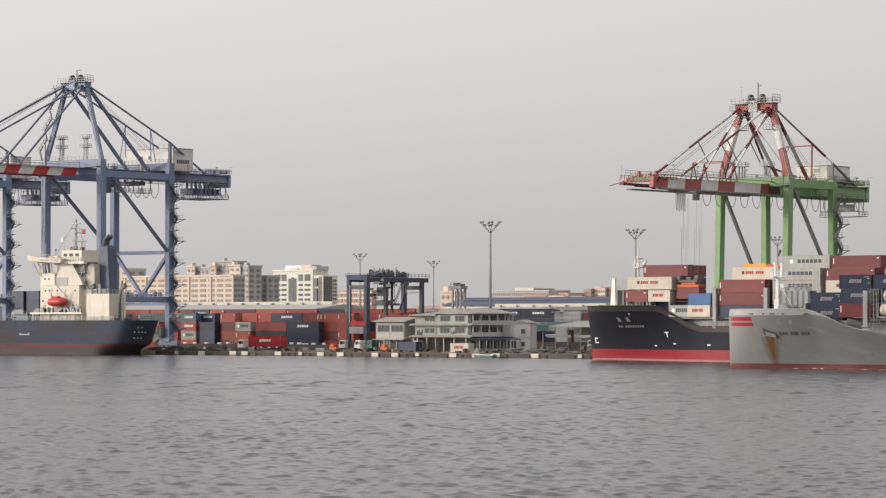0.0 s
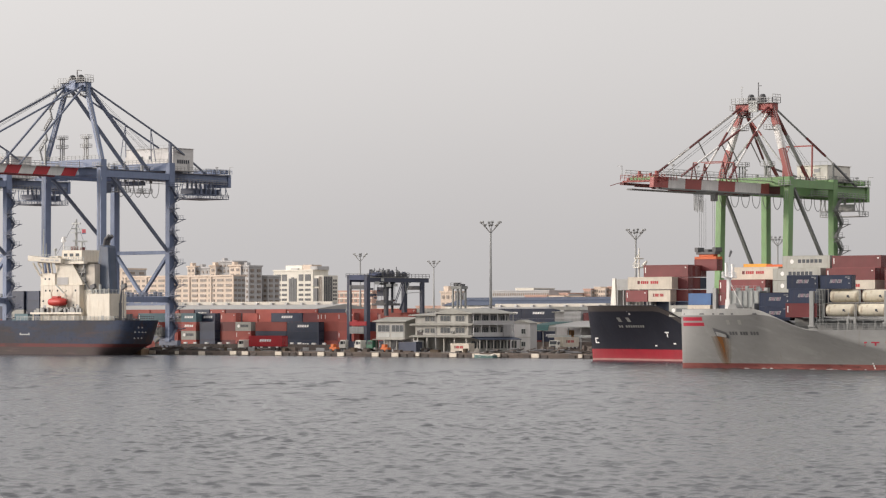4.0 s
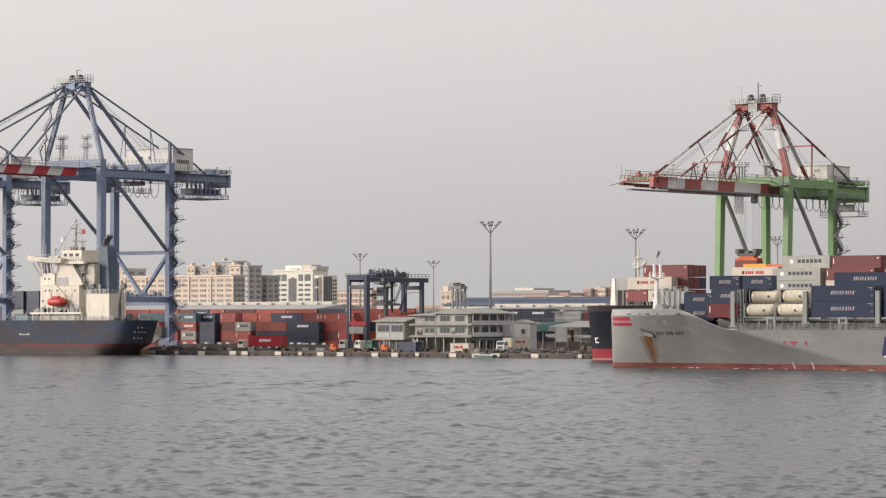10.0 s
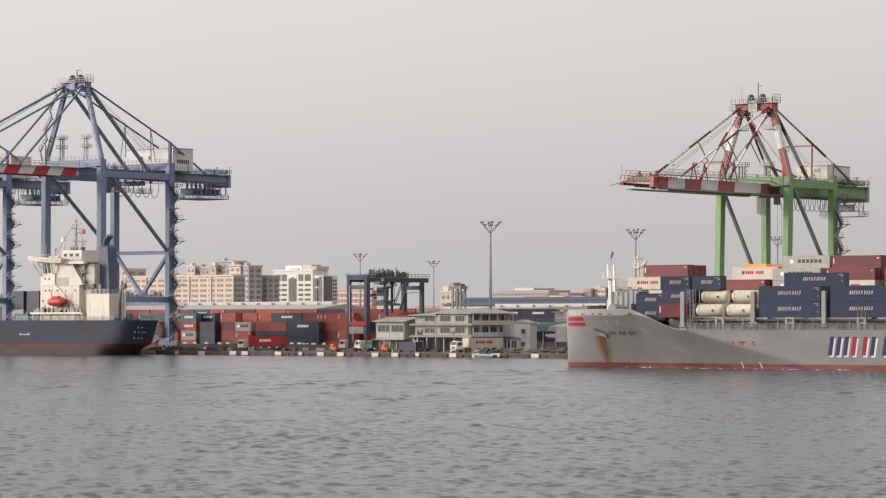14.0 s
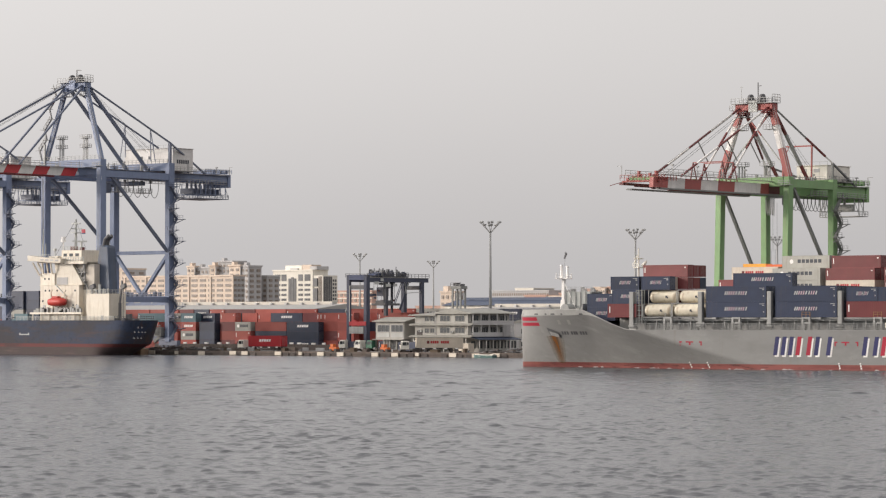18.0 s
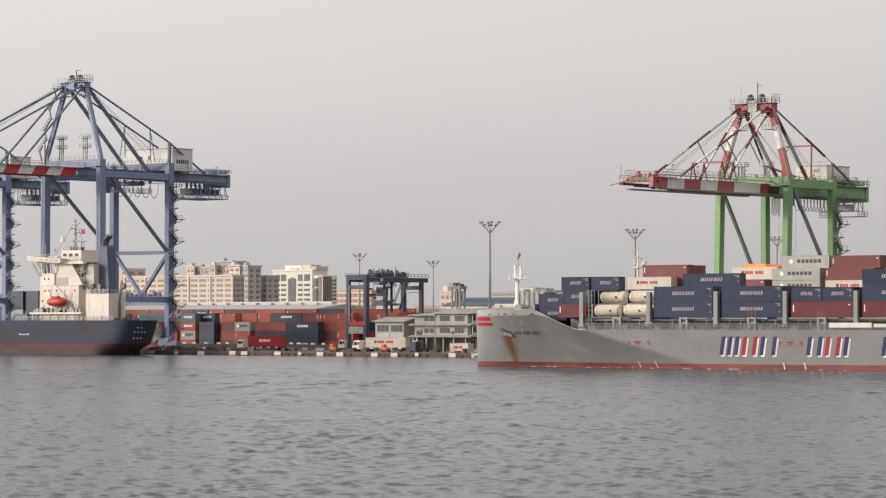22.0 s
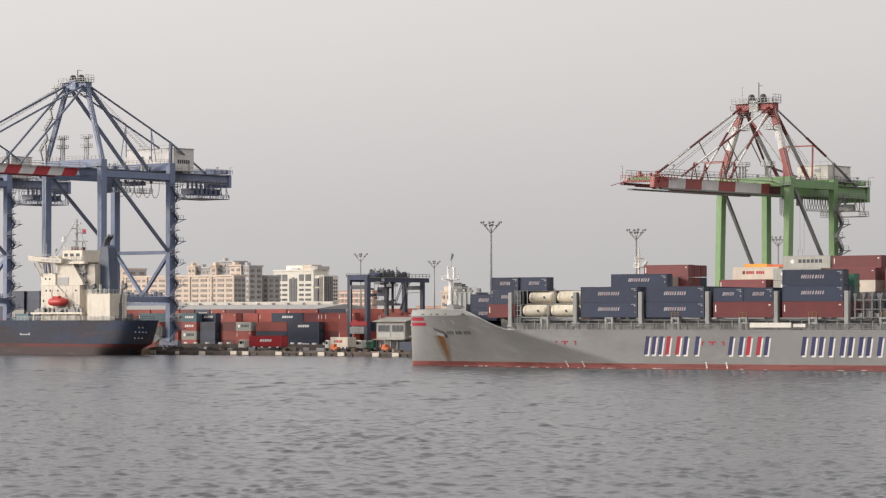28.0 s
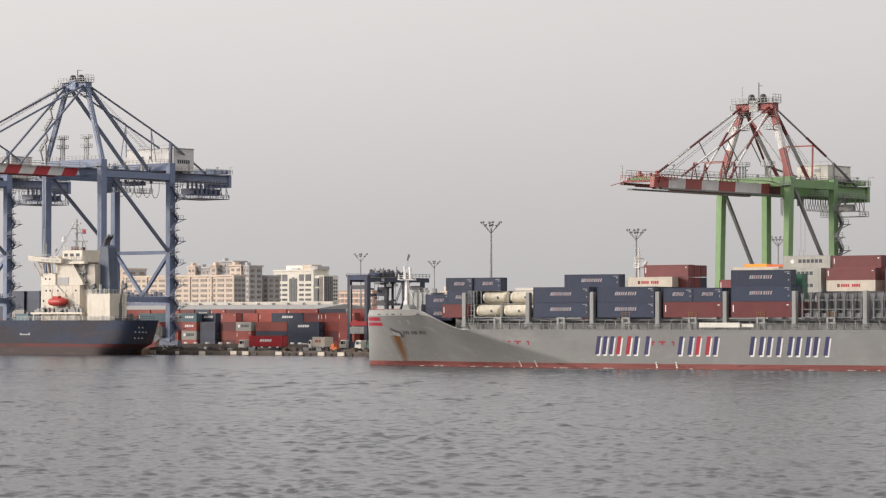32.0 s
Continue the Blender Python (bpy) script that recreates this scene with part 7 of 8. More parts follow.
    part("hoist_frame", boxes((1.0, 6.0, 8.2, 14.6, top - 6.4, top - 5.8), (1.6, 5.6, 9.2, 12.0, top - 5.8, top - 5.0)), DARK, ob, bevel=0.05)
    part("hanging_ladder", bars(((wb, 14.6, top), (wb - 1.0, 12.6, top - 6.0), 0.16), ((wb, 15.2, top), (wb - 1.0, 13.2, top - 6.0), 0.16), ((wb, 17.6, top - 0.2), (wb - 1.2, 15.4, top - 7.6), 0.45)), RTG_NAVY, ob)
    part("side_tie_rod", bars(((wb, 16.6, top - 3.0), (wb, span, top - 2.6), 0.16)), STEEL, ob)
    part("cable_loop", bars(((wb + 0.4, 15.6, top), (wb + 0.4, 16.2, top - 3.0), 0.12), ((wb + 0.4, 16.2, top - 3.0), (wb + 0.4, 17.2, top), 0.12)), PALE, ob)
    part("cable_reel", boxes((0.9, wb + 0.4, -0.9, 0.3, 6.9, 8.0), (1.8, 3.4, -0.9, 0.3, 8.0, 8.4)), BRIGHT_RED, ob, "red cable reel housing")
    part("power_unit", boxes((0.7, wb - 0.6, -0.8, 0.4, 4.7, 6.6)), PALE, ob, "pale grey power unit", bevel=0.06)
    for k in range(4):
        part("unit_door", boxes((0.9 + k * 1.2, 1.9 + k * 1.2, -0.86, -0.79, 4.9, 6.4)), STEEL, ob)
    part("leg_stair", bars(((-0.7, -0.6, 2.2), (-0.7, 2.0, 6.5), 0.4, 0.12), ((-0.7, 2.0, 6.5), (-0.7, -0.6, 10.8), 0.4, 0.12), ((-0.7, -0.6, 10.8), (-0.7, 2.0, 15.1), 0.4, 0.12), ((-0.7, 2.0, 15.1), (-0.7, 0, top - 1), 0.4, 0.12)), STEEL, ob)
    part("leg_pipe", bars(((0.75, -0.6, 8.0), (0.75, -0.6, top - 1.0), 0.14)), PALE, ob)
    return ob


rtg = build_yard_crane(pose(-534.6, 619.4, LAND), "dark navy rubber-tyred yard crane straddling the container stack")


def far_gantry():
    """A narrow gantry seen over the sheds."""
    ob = thing("gantry_tower", "narrow dark gantry with machinery on top, beyond the sheds", "crane", m=pose(-707.9, 880.0, LAND))
    for x in (0, 3.8):
        for y in (0, 2.8):
            part("leg", bars(((x, y, 0), (x, y, 21.3), 0.6)), BRACE, ob)
    part("top_frame", boxes((-0.6, 4.4, -0.6, 3.4, 20.3, 21.4)), BRACE, ob)
    part("machinery", boxes((0.0, 1.6, 0.3, 2.6, 21.4, 22.7), (2.2, 3.8, 0.3, 2.6, 21.4, 22.2)), DARK, ob)
    bm = bmesh.new()
    rail(bm, (-0.6, -0.6, 21.4), (4.4, -0.6, 21.4), 1.2, 1.5, 0.07, 2)
    part("rail", bm, DARK, ob)


far_gantry()


# ---- office buildings on the quay ----
def window(parent, x, y, z, w, h, face="y", panes=2, frame_m=None):
    """A window proud of a wall: frame and panes. face y looks to -Y, face x looks to +X."""
    frame_m = frame_m or PALE
    t = 0.09
    fr = bmesh.new()
    for a, b, c, d in ((0, w, 0, t), (0, w, h - t, h), (0, t, t, h - t), (w - t, w, t, h - t)):
        box(fr, a, b, -0.10, 0.0, c, d)
    for k in range(1, panes):
        box(fr, w * k / panes - 0.03, w * k / panes + 0.03, -0.08, 0.0, t, h - t)
    wdw = part("window", fr, frame_m, parent)
    for k in range(panes):
        part("pane", boxes((w * k / panes + 0.04, w * (k + 1) / panes - 0.04, -0.04, -0.01, t, h - t)), GLASS, wdw)
    wdw.matrix_basis = pose(x, y, z) if face == "y" else pose(x, y, z, 0, 0, 90)
    return wdw


def wall_unit(parent, x, y, z):
    """An air conditioner on its bracket."""
    u = part("air_conditioner", boxes((x, x + 0.9, y - 0.42, y - 0.02, z, z + 0.65)), PALE, parent, bevel=0.04)
    part("grille", boxes((x + 0.08, x + 0.6, y - 0.45, y - 0.41, z + 0.08, z + 0.57)), DARK, u)


def build_office():
    X0, XM, X1, Y0, Y1, top = -507.0, -499.0, -488.3, 613.4, 631.0, 11.0
    ob = thing("office_building", "three-storey cream harbour office with an open ground floor and ledges", "building", m=pose(0, 0, 0))
    part("wall", boxes((X0, XM, Y0 + 0.9, Y1, 4.8, top - 0.3)), OFF_WALL, ob)
    part("wall", boxes((XM + 0.004, X1, Y0, Y1, 4.8, top)), OFF_WALL, ob)
    part("ground_floor", boxes((X0, X1, Y0 + 4.5, Y1, LAND, 4.8), (XM - 0.3, XM, Y0, Y0 + 4.5, LAND, 4.8), (X0, X0 + 0.3, Y0, Y0 + 4.5, LAND, 4.8)), OFF_WALL, ob)
    rf = bmesh.new()
    prism(rf, [(Y0 - 0.4, top - 0.5), (Y1, top + 0.7), (Y1, top + 0.95), (Y0 - 0.4, top - 0.25)], "x", X0 - 1.4, XM - 0.01)
    part("roof", rf, OFF_ROOF, ob)
    rf = bmesh.new()
    prism(rf, [(XM - 0.5, top), (X1 + 1.9, top), (X1 + 1.9, top + 0.18), ((XM + X1) / 2, top + 1.45), (XM - 0.5, top + 0.18)], "y", Y0 - 0.9, Y1 + 0.6)
    part("roof", rf, OFF_ROOF, ob, "greenish-grey sheet roof with a low gable")
    for z in (5.0, 8.1):
        for a, b, y in ((X0 - 1.2, XM - 0.3, Y0 + 0.9), (XM - 0.3, X1 + 1.9, Y0)):
            lg = bmesh.new()
            prism(lg, [(y - 1.15, z - 0.15), (y - 0.004, z), (y - 0.004, z + 0.42), (y - 1.15, z + 0.02)], "x", a, b)
            part("ledge", lg, OFF_ROOF, ob)
        part("balcony_slab", boxes((X1 + 0.004, X1 + 1.7, Y0, Y1, z, z + 0.22)), FAR_GREY, ob)
        part("balcony_parapet", boxes((X1 + 1.55, X1 + 1.7, Y0, Y1, z + 0.22, z + 1.15)), FAR_GREY, ob)
        for k in range(6):
            y = Y0 + k * 3.4
            part("balcony_post", boxes((X1 + 1.5, X1 + 1.72, y, y + 0.22, z + 1.15, z + 3.0)), FAR_GREY, ob)
    # lean-to arcade along the shaded side
    rf = bmesh.new()
    prism(rf, [(X1 + 0.1, 4.9), (X1 + 3.4, 4.2), (X1 + 3.4, 4.35), (X1 + 0.1, 5.08)], "y", Y0 + 0.4, Y1 + 1.0)
    part("arcade_roof", rf, BLUE_ROOF, ob, "slate-blue lean-to roof")
    for k in range(7):
        y = Y0 + 0.8 + k * 2.9
        part("arcade_post", boxes((X1 + 3.0, X1 + 3.25, y, y + 0.25, LAND, 4.25)), OFF_WALL, ob)
        # dark sheet on the wall stands in for the shade of an opening
        part("arcade_opening", boxes((X1 + 0.004, X1 + 0.06, y + 0.4, y + 2.4, LAND + 0.9, LAND + 2.9)), GLASS, ob)
    part("stair_parapet", boxes((X1 + 1.75, X1 + 4.4, Y1 - 5, Y1 - 4.8, 5.0, 8.2)), FAR_GREY, ob)
    for z in (9.0, 5.9):
        for x, w in ((-503.7, 1.6), (-501.8, 1.6)):
            window(ob, x, Y0 + 0.9, z, w, 1.35, panes=2, frame_m=OFF_WALL)
        for x, w in ((-497.7, 3.4), (-492.6, 3.2)):
            window(ob, x, Y0, z, w, 1.6, panes=3, frame_m=OFF_WALL)
        for k in range(4):
            window(ob, X1, Y0 + 1.2 + k * 4.1, z, 3.2, 1.7, face="x", panes=3, frame_m=FAR_GREY)
    wall_unit(ob, -505.5, Y0 + 0.9, 6.2)
    wall_unit(ob, -493.9, Y0, 5.9)
    part("downpipe", bars(((XM - 0.15, Y0 - 0.12, LAND), (XM - 0.15, Y0 - 0.12, top), 0.16)), FAR_GREY, ob)
    part("rust_patch", boxes((-506.4, -504.4, Y0 + 0.88, Y0 + 0.904, 5.0, 6.6)), HULL_BROWN, ob)
    for x in (-505.5, -502.3, -496.5, -493.0, -489.0):
        part("column", boxes((x - 0.18, x + 0.18, Y0 - 0.05, Y0 + 0.3, LAND, 4.8)), OFF_WALL, ob)
    # low wing
    ob2 = thing("office_annex", "low two-storey grey-green annex with wide windows", "building")
    part("wall", boxes((-519.9, -510.0, 613.4, 620.0, 4.3, 9.0)), OFF_WALL, ob2)
    part("ground_floor", boxes((-519.9, -510.0, 616.4, 620.0, LAND, 4.3)), FAR_GREY, ob2)
    rf = bmesh.new()
    prism(rf, [(612.6, 8.9), (612.6, 9.1), (618.6, 10.2), (621.0, 9.4), (621.0, 8.9)], "x", -520.6, -509.0)
    part("roof", rf, OFF_ROOF, ob2)
    for x in (-519.3, -514.5):
        window(ob2, x, 613.4, 6.2, 4.2, 1.9, panes=3, frame_m=FAR_GREY)
        part("spandrel", boxes((x, x + 4.2, 613.3, 613.42, 4.8, 5.9)), PALE, ob2)
    part("canopy", boxes((-520.2, -509.6, 612.2, 613.396, 4.1, 4.3)), OFF_ROOF, ob2)
    for x in (-519.7, -516.5, -514.7, -512.4, -510.2):
        part("column", boxes((x - 0.16, x + 0.16, 613.0, 613.3, LAND, 4.1)), OFF_ROOF, ob2)
    part("stored_drum", (lambda b: (tube(b, (-517.8, 614.8, LAND), (-517.8, 614.8, LAND + 1.3), 0.5), tube(b, (-513.2, 614.8, LAND), (-513.2, 614.8, LAND + 1.9), 0.6), b)[2])(bmesh.new()), DARK, ob2)
    # small gabled block
    ob3 = thing("gabled_hut", "grey rendered two-storey block with a small gable", "building")
    part("wall", boxes((-499.7, -492.8, 646.0, 649.0, LAND, 8.6)), FAR_GREY, ob3)
    rf = bmesh.new()
    prism(rf, [(-500.1, 8.6), (-492.4, 8.6), (-496.0, 9.5)], "y", 645.7, 649.3)
    part("roof", rf, OFF_ROOF, ob3)
    window(ob3, -495.8, 646.0, 5.6, 1.4, 1.4)
    window(ob3, -495.8, 646.0, 2.2, 1.4, 1.4)
    part("string_course", boxes((-499.8, -492.7, 645.9, 646.0, 4.6, 4.8)), OFF_ROOF, ob3)
    # open shelter with a pale sheet roof
    ob4 = thing("shelter", "open quay shelter with a pale sheet-metal roof", "shelter")
    rf = bmesh.new()
    prism(rf, [(646.0, 7.4), (660.0, 9.0), (660.0, 9.2), (646.0, 7.6)], "x", -483.1, -466.0)
    part("roof", rf, SHED_ROOF, ob4)
    rf = bmesh.new()
    prism(rf, [(645.4, 6.5), (646.0, 7.9), (657.0, 8.9), (657.0, 9.0), (645.9, 8.0), (645.3, 6.5)], "x", -489.8, -483.2)
    part("awning", rf, AWNING, ob4, "faded dark teal awning")
    for k in range(6):
        part("post", bars(((-490 + k * 4.3, 646.6, LAND), (-490 + k * 4.3, 646.6, 7.5), 0.25)), STEEL, ob4)
    part("back_wall", boxes((-490.6, -468.2, 659.0, 659.3, LAND, 8.8)), FAR_GREY, ob4)
    part("low_wall", boxes((-490.0, -469.0, 647.0, 647.2, LAND, 3.4)), CONCRETE, ob4)
    part("rail_board", boxes((-484.0, -476.0, 646.4, 646.5, 4.6, 5.3), (-475.0, -469.0, 646.4, 646.5, 4.6, 5.3)), PALE, ob4)
    part("machine_post", boxes((-480.0, -478.6, 650.0, 651.4, LAND, 6.6), (-481.0, -477.6, 650.3, 651.1, 4.6, 5.2)), OCHRE, ob4)
    ob4.location = (-13.7, 14.0, 0)
    # grey shed with ribbed wall
    ob5 = thing("ribbed_shed", "grey ribbed sheet-metal shed with a shallow roof", "building")
    part("wall", boxes((-503.8, -497.8, 676, 682, LAND, 12.2)), FAR_GREY, ob5)
    for k in range(7):
        part("cladding_strip", boxes((-503.7, -497.9, 675.92, 676.0, LAND + 1.2 + k * 1.4, LAND + 1.9 + k * 1.4)), STEEL, ob5)
    rf = bmesh.new()
    prism(rf, [(-504.3, 12.2), (-497.4, 12.2), (-499, 13.2), (-511, 13.2)], "y", 675.5, 682.5)
    part("roof", rf, OFF_ROOF, ob5)


build_office()


def grey_shed():
    """A ribbed grey shed between the container rows."""
    ob = thing("ribbed_shed", "low grey ribbed shed beside the navy containers", "building")
    part("wall", boxes((-513.0, -507.2, 684.0, 694.0, LAND, 11.6)), FAR_GREY, ob)
    for k in range(8):
        part("cladding_strip", boxes((-512.9, -507.3, 683.9, 684.0, LAND + 1.0 + k * 1.2, LAND + 1.6 + k * 1.2)), STEEL, ob)
    rf = bmesh.new()
    prism(rf, [(683.4, 11.6), (694.6, 12.4), (694.6, 12.6), (683.4, 11.8)], "x", -513.6, -506.8)
    part("roof", rf, OFF_ROOF, ob)


grey_shed()


# ---- sheds and the town behind ----
def long_shed(x0, x1, y0, y1, top, wall_m, roof_m, label, vents, ridge=0.5):
    ob = thing("warehouse", label, "warehouse")
    part("wall", boxes((x0, x1, y0, y1, LAND, top - 2.2)), wall_m, ob)
    rf = bmesh.new()
    cy = y0 + (y1 - y0) * ridge
    prism(rf, [(y0 - 1, top - 2.2), (y1 + 1, top - 2.2), (cy, top)], "x", x0 - 1, x1 + 1)
    part("roof", rf, roof_m, ob)
    part("ridge_vent", boxes((x0 + 4, x1 - 4, cy - 1.2, cy + 1.2, top - 0.2, top + 0.9)), RIDGE if roof_m is SHED_ROOF else roof_m, ob)
    for k in range(int((x1 - x0) / 7) if roof_m is SHED_ROOF else 0):
        part("vent_cowl", boxes((x0 + 6 + k * 7, x0 + 7 + k * 7, cy - 2.2, cy - 1.2, top - 0.4, top + 0.5)), FAR_GREY, ob)
    n = vents
    for i in range(n):
        x = x0 + (x1 - x0) * (i + 0.5) / n
        part("bay_door", boxes((x - 2.2, x + 2.2, y0 - 0.08, y0 + 0.05, LAND, top - 4.4)), FAR_GREY if i % 2 else STEEL, ob)
    return ob


long_shed(-860, -668, 752, 790, 15.0, SHED_ROOF, SHED_ROOF, "long low warehouse with a pale sheet roof", 24)
long_shed(-728, -560, 900, 960, 17.4, FAR_WHITE, BLUE_ROOF, "long warehouse with a slate-blue roof and white walls", 18, 0.16)
long_shed(-640, -585, 800, 830, 14.2, SHED_ROOF, SHED_ROOF, "white-walled warehouse with a low pale roof", 7)
long_shed(-560, -490, 795, 825, 14.0, SHED_ROOF, SHED_ROOF, "white-walled low warehouse behind the stacks", 7)
long_shed(-450, -250, 690, 730, 11.0, SHED_ROOF, BLUE_ROOF, "grey-roofed transit shed behind the black ship", 14)


def block(label, x0, x1, y0, y1, top, wall_m, side_m, rows, cols, side_cols, storey=3.3, band=None, ww=0.62, crown=()):
    """A town building: walls, roof slab, its windows one by one on the two faces that show, and roof structures."""
    ob = thing("apartment_building", label, "building", "town behind the harbour")
    part("wall", boxes((x0, x1, y0, y1, LAND, top)), wall_m, ob)
    part("roof", boxes((x0 - 0.5, x1 + 0.5, y0 - 0.5, y1 + 0.5, top, top + 0.9)), wall_m, ob)
    # where it differs, the +X face has its shade put into the wall colour
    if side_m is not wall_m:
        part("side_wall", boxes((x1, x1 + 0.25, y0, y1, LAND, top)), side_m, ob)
    cw, ch = (x1 - x0) / cols, storey
    wm = finish(boxes((0, cw * ww, -0.25, 0.0, 0, ch * 0.5)), "window", FAR_GLASS)
    for r in range(rows):
        for c in range(cols):
            part("window", wm, FAR_GLASS, ob).location = (x0 + (c + 0.5 - ww / 2) * cw, y0, top - 0.8 - (r + 1) * ch + ch * 0.35)
    if side_cols:
        sw = (y1 - y0) / side_cols
        sm = finish(boxes((0.0, 0.5, 0, sw * ww, 0, ch * 0.5)), "window", FAR_GLASS)
        for r in range(rows):
            for c in range(side_cols):
                part("window", sm, FAR_GLASS, ob).location = (x1, y0 + (c + 0.5 - ww / 2) * sw, top - 0.8 - (r + 1) * ch + ch * 0.35)
    if band:
        for r in range(rows + 1):
            part("floor_band", boxes((x0 - 0.3, x1 + 0.3, y0 - 0.5, y0, top - 1.0 - r * ch, top - 0.4 - r * ch)), band, ob)
    for a, b, c, d, h in crown:
        part("roof_house", boxes((x0 + a, x0 + b, y0 + c, y0 + d, top + 0.9, top + 0.9 + h)), wall_m, ob)
    return ob


def white_block():
    """White apartment block: tall bays, a dark glazed middle strip, a shaded striped end."""
    x0, y0, k, s = -1250.2, 1368.0, 0.464, 2.86
    ob = thing("apartment_building", "white apartment block with dark glazed bays, lit by low sun", "building", "town behind the harbour")

    def at(a):
        return x0 + (a - 467) * k

    def up(b):
        return 8.9 + (570 - b) / s
    part("wall", boxes((at(484), at(554), y0, y0 + 14, LAND, up(481))), FAR_WHITE, ob)
    part("wing", boxes((at(467), at(484) - 0.01, y0 + 0.6, y0 + 14, LAND, up(490))), FAR_WHITE, ob)
    part("wing", boxes((at(554) + 0.01, at(570), y0 + 0.6, y0 + 14, LAND, up(489))), FAR_WHITE, ob)
    part("side_wall", boxes((at(570), at(570) + 0.3, y0 + 0.6, y0 + 14, LAND, up(489))), FAR_WHITE, ob)
    for z in (481,):
        part("cornice", boxes((at(484) - 0.4, at(554) + 0.4, y0 - 0.5, y0 + 14.2, up(z), up(z) + 0.8)), FAR_WHITE, ob)
    for a, b, t, mt in ((500, 529, 471, FAR_WHITE), (530, 546, 470, BEIGE), (547, 559, 473, FAR_GREY), (512, 524, 476, FAR_GREY)):
        part("roof_house", boxes((at(a), at(b), y0 + (3 if mt is not FAR_GREY else 1.2), y0 + 12, up(481) + 0.8, up(t))), mt, ob)

    def pane(a, b, lo, hi):
        part("window", boxes((at(a), at(b), y0 - 0.28, y0 + 0.7, up(hi), up(lo))), FAR_DARK, ob)
    for a, b in ((487, 496.5), (499, 507.5), (529, 536.5), (540, 549.5)):
        pane(a, b, 487, 498.5)
        m = (a + b) / 2
        for t in (503.5, 512, 520.5, 529):
            pane(a, m - 0.4, t, t + 4)
            pane(m + 0.4, b, t, t + 4)
    for i in range(3):
        pane(511.5 + i * 4.6, 515.7 + i * 4.6, 494 - (2 if i == 1 else 0), 536)
    for a, b in ((476, 483), (554.6, 562)):
        pane(a, b, 494, 508)
        pane(a, b, 511.5, 536)
    pane(467.6, 473, 494, 536)
    for i in range(3):
        part("glazed_strip", boxes((at(563.4) + i * 1.0, at(563.4) + i * 1.0 + 0.5, y0 + 0.3, y0 + 0.7, LAND, up(491))), FAR_GLASS, ob)
    for i in range(5):
        y = y0 + 1.1 + i * 1.62
        part("glazed_strip", boxes((at(570) + 0.2, at(570) + 0.45, y, y + 1.3, LAND, up(491))), FAR_DARK, ob)
    for r in range(7):
        for c in range(2):
            y = y0 + 9.6 + c * 2.0
            part("window", boxes((at(570) + 0.2, at(570) + 0.5, y, y + 1.3, up(496 + r * 6.4) - 1.4, up(496 + r * 6.4))), FAR_DARK, ob)


white_block()
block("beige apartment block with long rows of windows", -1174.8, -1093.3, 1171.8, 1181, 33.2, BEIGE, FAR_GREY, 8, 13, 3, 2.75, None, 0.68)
for k in range(6):
    part("pier", boxes((-1174.8 + k * 16.2, -1173.6 + k * 16.2, 1171.3, 1171.9, LAND, 33.2)), BEIGE, bpy.data.objects["apartment_building.001"])
# blocks called shaded get that shade as grey render
for label, x0, x1, y0, y1, top, m, rows, cols in (
        ("narrow beige stair tower on a block", -1196.4, -1190.7, 1244, 1252, 40.2, BEIGE, 3, 2), ("grey roof storey between beige towers", -1190.6, -1178.8, 1246, 1256, 39.4, FAR_GREY, 3, 4),
        ("beige tower over the flats", -1178.7, -1174.3, 1244, 1254, 40.4, BEIGE, 3, 1), ("grey upper block with roof tanks", -1174.2, -1163.6, 1247, 1258, 42.8, FAR_GREY, 4, 4),
        ("beige tower with a lit face", -1163.5, -1155.0, 1244, 1252, 40.4, BEIGE, 3, 2), ("grey end block in shade", -1154.9, -1149.6, 1245, 1256, 40.0, FAR_GREY, 9, 2),
        ("grey flats in shade beside the white block", -1223.6, -1211.6, 1325.3, 1328, 35.6, FAR_GREY, 8, 4), ("pale beige tower behind the crane", -1246, -1226, 1225, 1240, 39.0, BEIGE, 4, 4),
        ("grey shaded flats behind the beige block", -1170, -1150.5, 1262, 1272, 34.6, FAR_GREY, 8, 5)):
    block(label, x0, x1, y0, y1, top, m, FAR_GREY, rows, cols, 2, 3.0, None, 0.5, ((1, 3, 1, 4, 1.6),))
block("pink low-rise block beyond the yard", -1294, -1258, 1480, 1485, 28.5, FAR_PINK, FAR_PINK, 4, 9, 0, 3.6, FAR_WHITE)
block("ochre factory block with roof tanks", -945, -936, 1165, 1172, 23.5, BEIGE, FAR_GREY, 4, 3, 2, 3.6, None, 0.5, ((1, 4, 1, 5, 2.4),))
block("long grey hall in the distance", -1566, -1506, 2000, 2030, 34.6, FAR_GREY, FAR_GREY, 3, 26, 0, 4.4)
block("white hall in the distance with a rounded roof", -1618, -1598, 2100, 2130, 38.0, FAR_WHITE, FAR_GREY, 2, 8, 0, 5)
for i, (x, y, w, h) in enumerate(((-1470, 2000, 7, 39.5), (-1462, 2004, 6, 41), (-1455, 2000, 7, 40.2), (-1447, 2003, 8, 41.2), (-1438, 2000, 9, 39.6), (-1426, 2000, 40, 38), (-1455, 1900, 22, 33.6), (-1430, 1900, 14, 32.8), (-1412, 1905, 13, 32), (-1480, 1980, 9, 36),
                                  (-1300, 2000, 36, 33), (-1240, 2010, 40, 30), (-1650, 2000, 40, 26), (-1720, 2000, 50, 24), (-1800, 2040, 40, 28))):
    block("hazy low town block in the distance", x, x + w, y, y + 24, h - 4, BEIGE if i % 3 else FAR_PINK, FAR_GREY, 4, max(3, int(w) // 4), 3, 3.8)




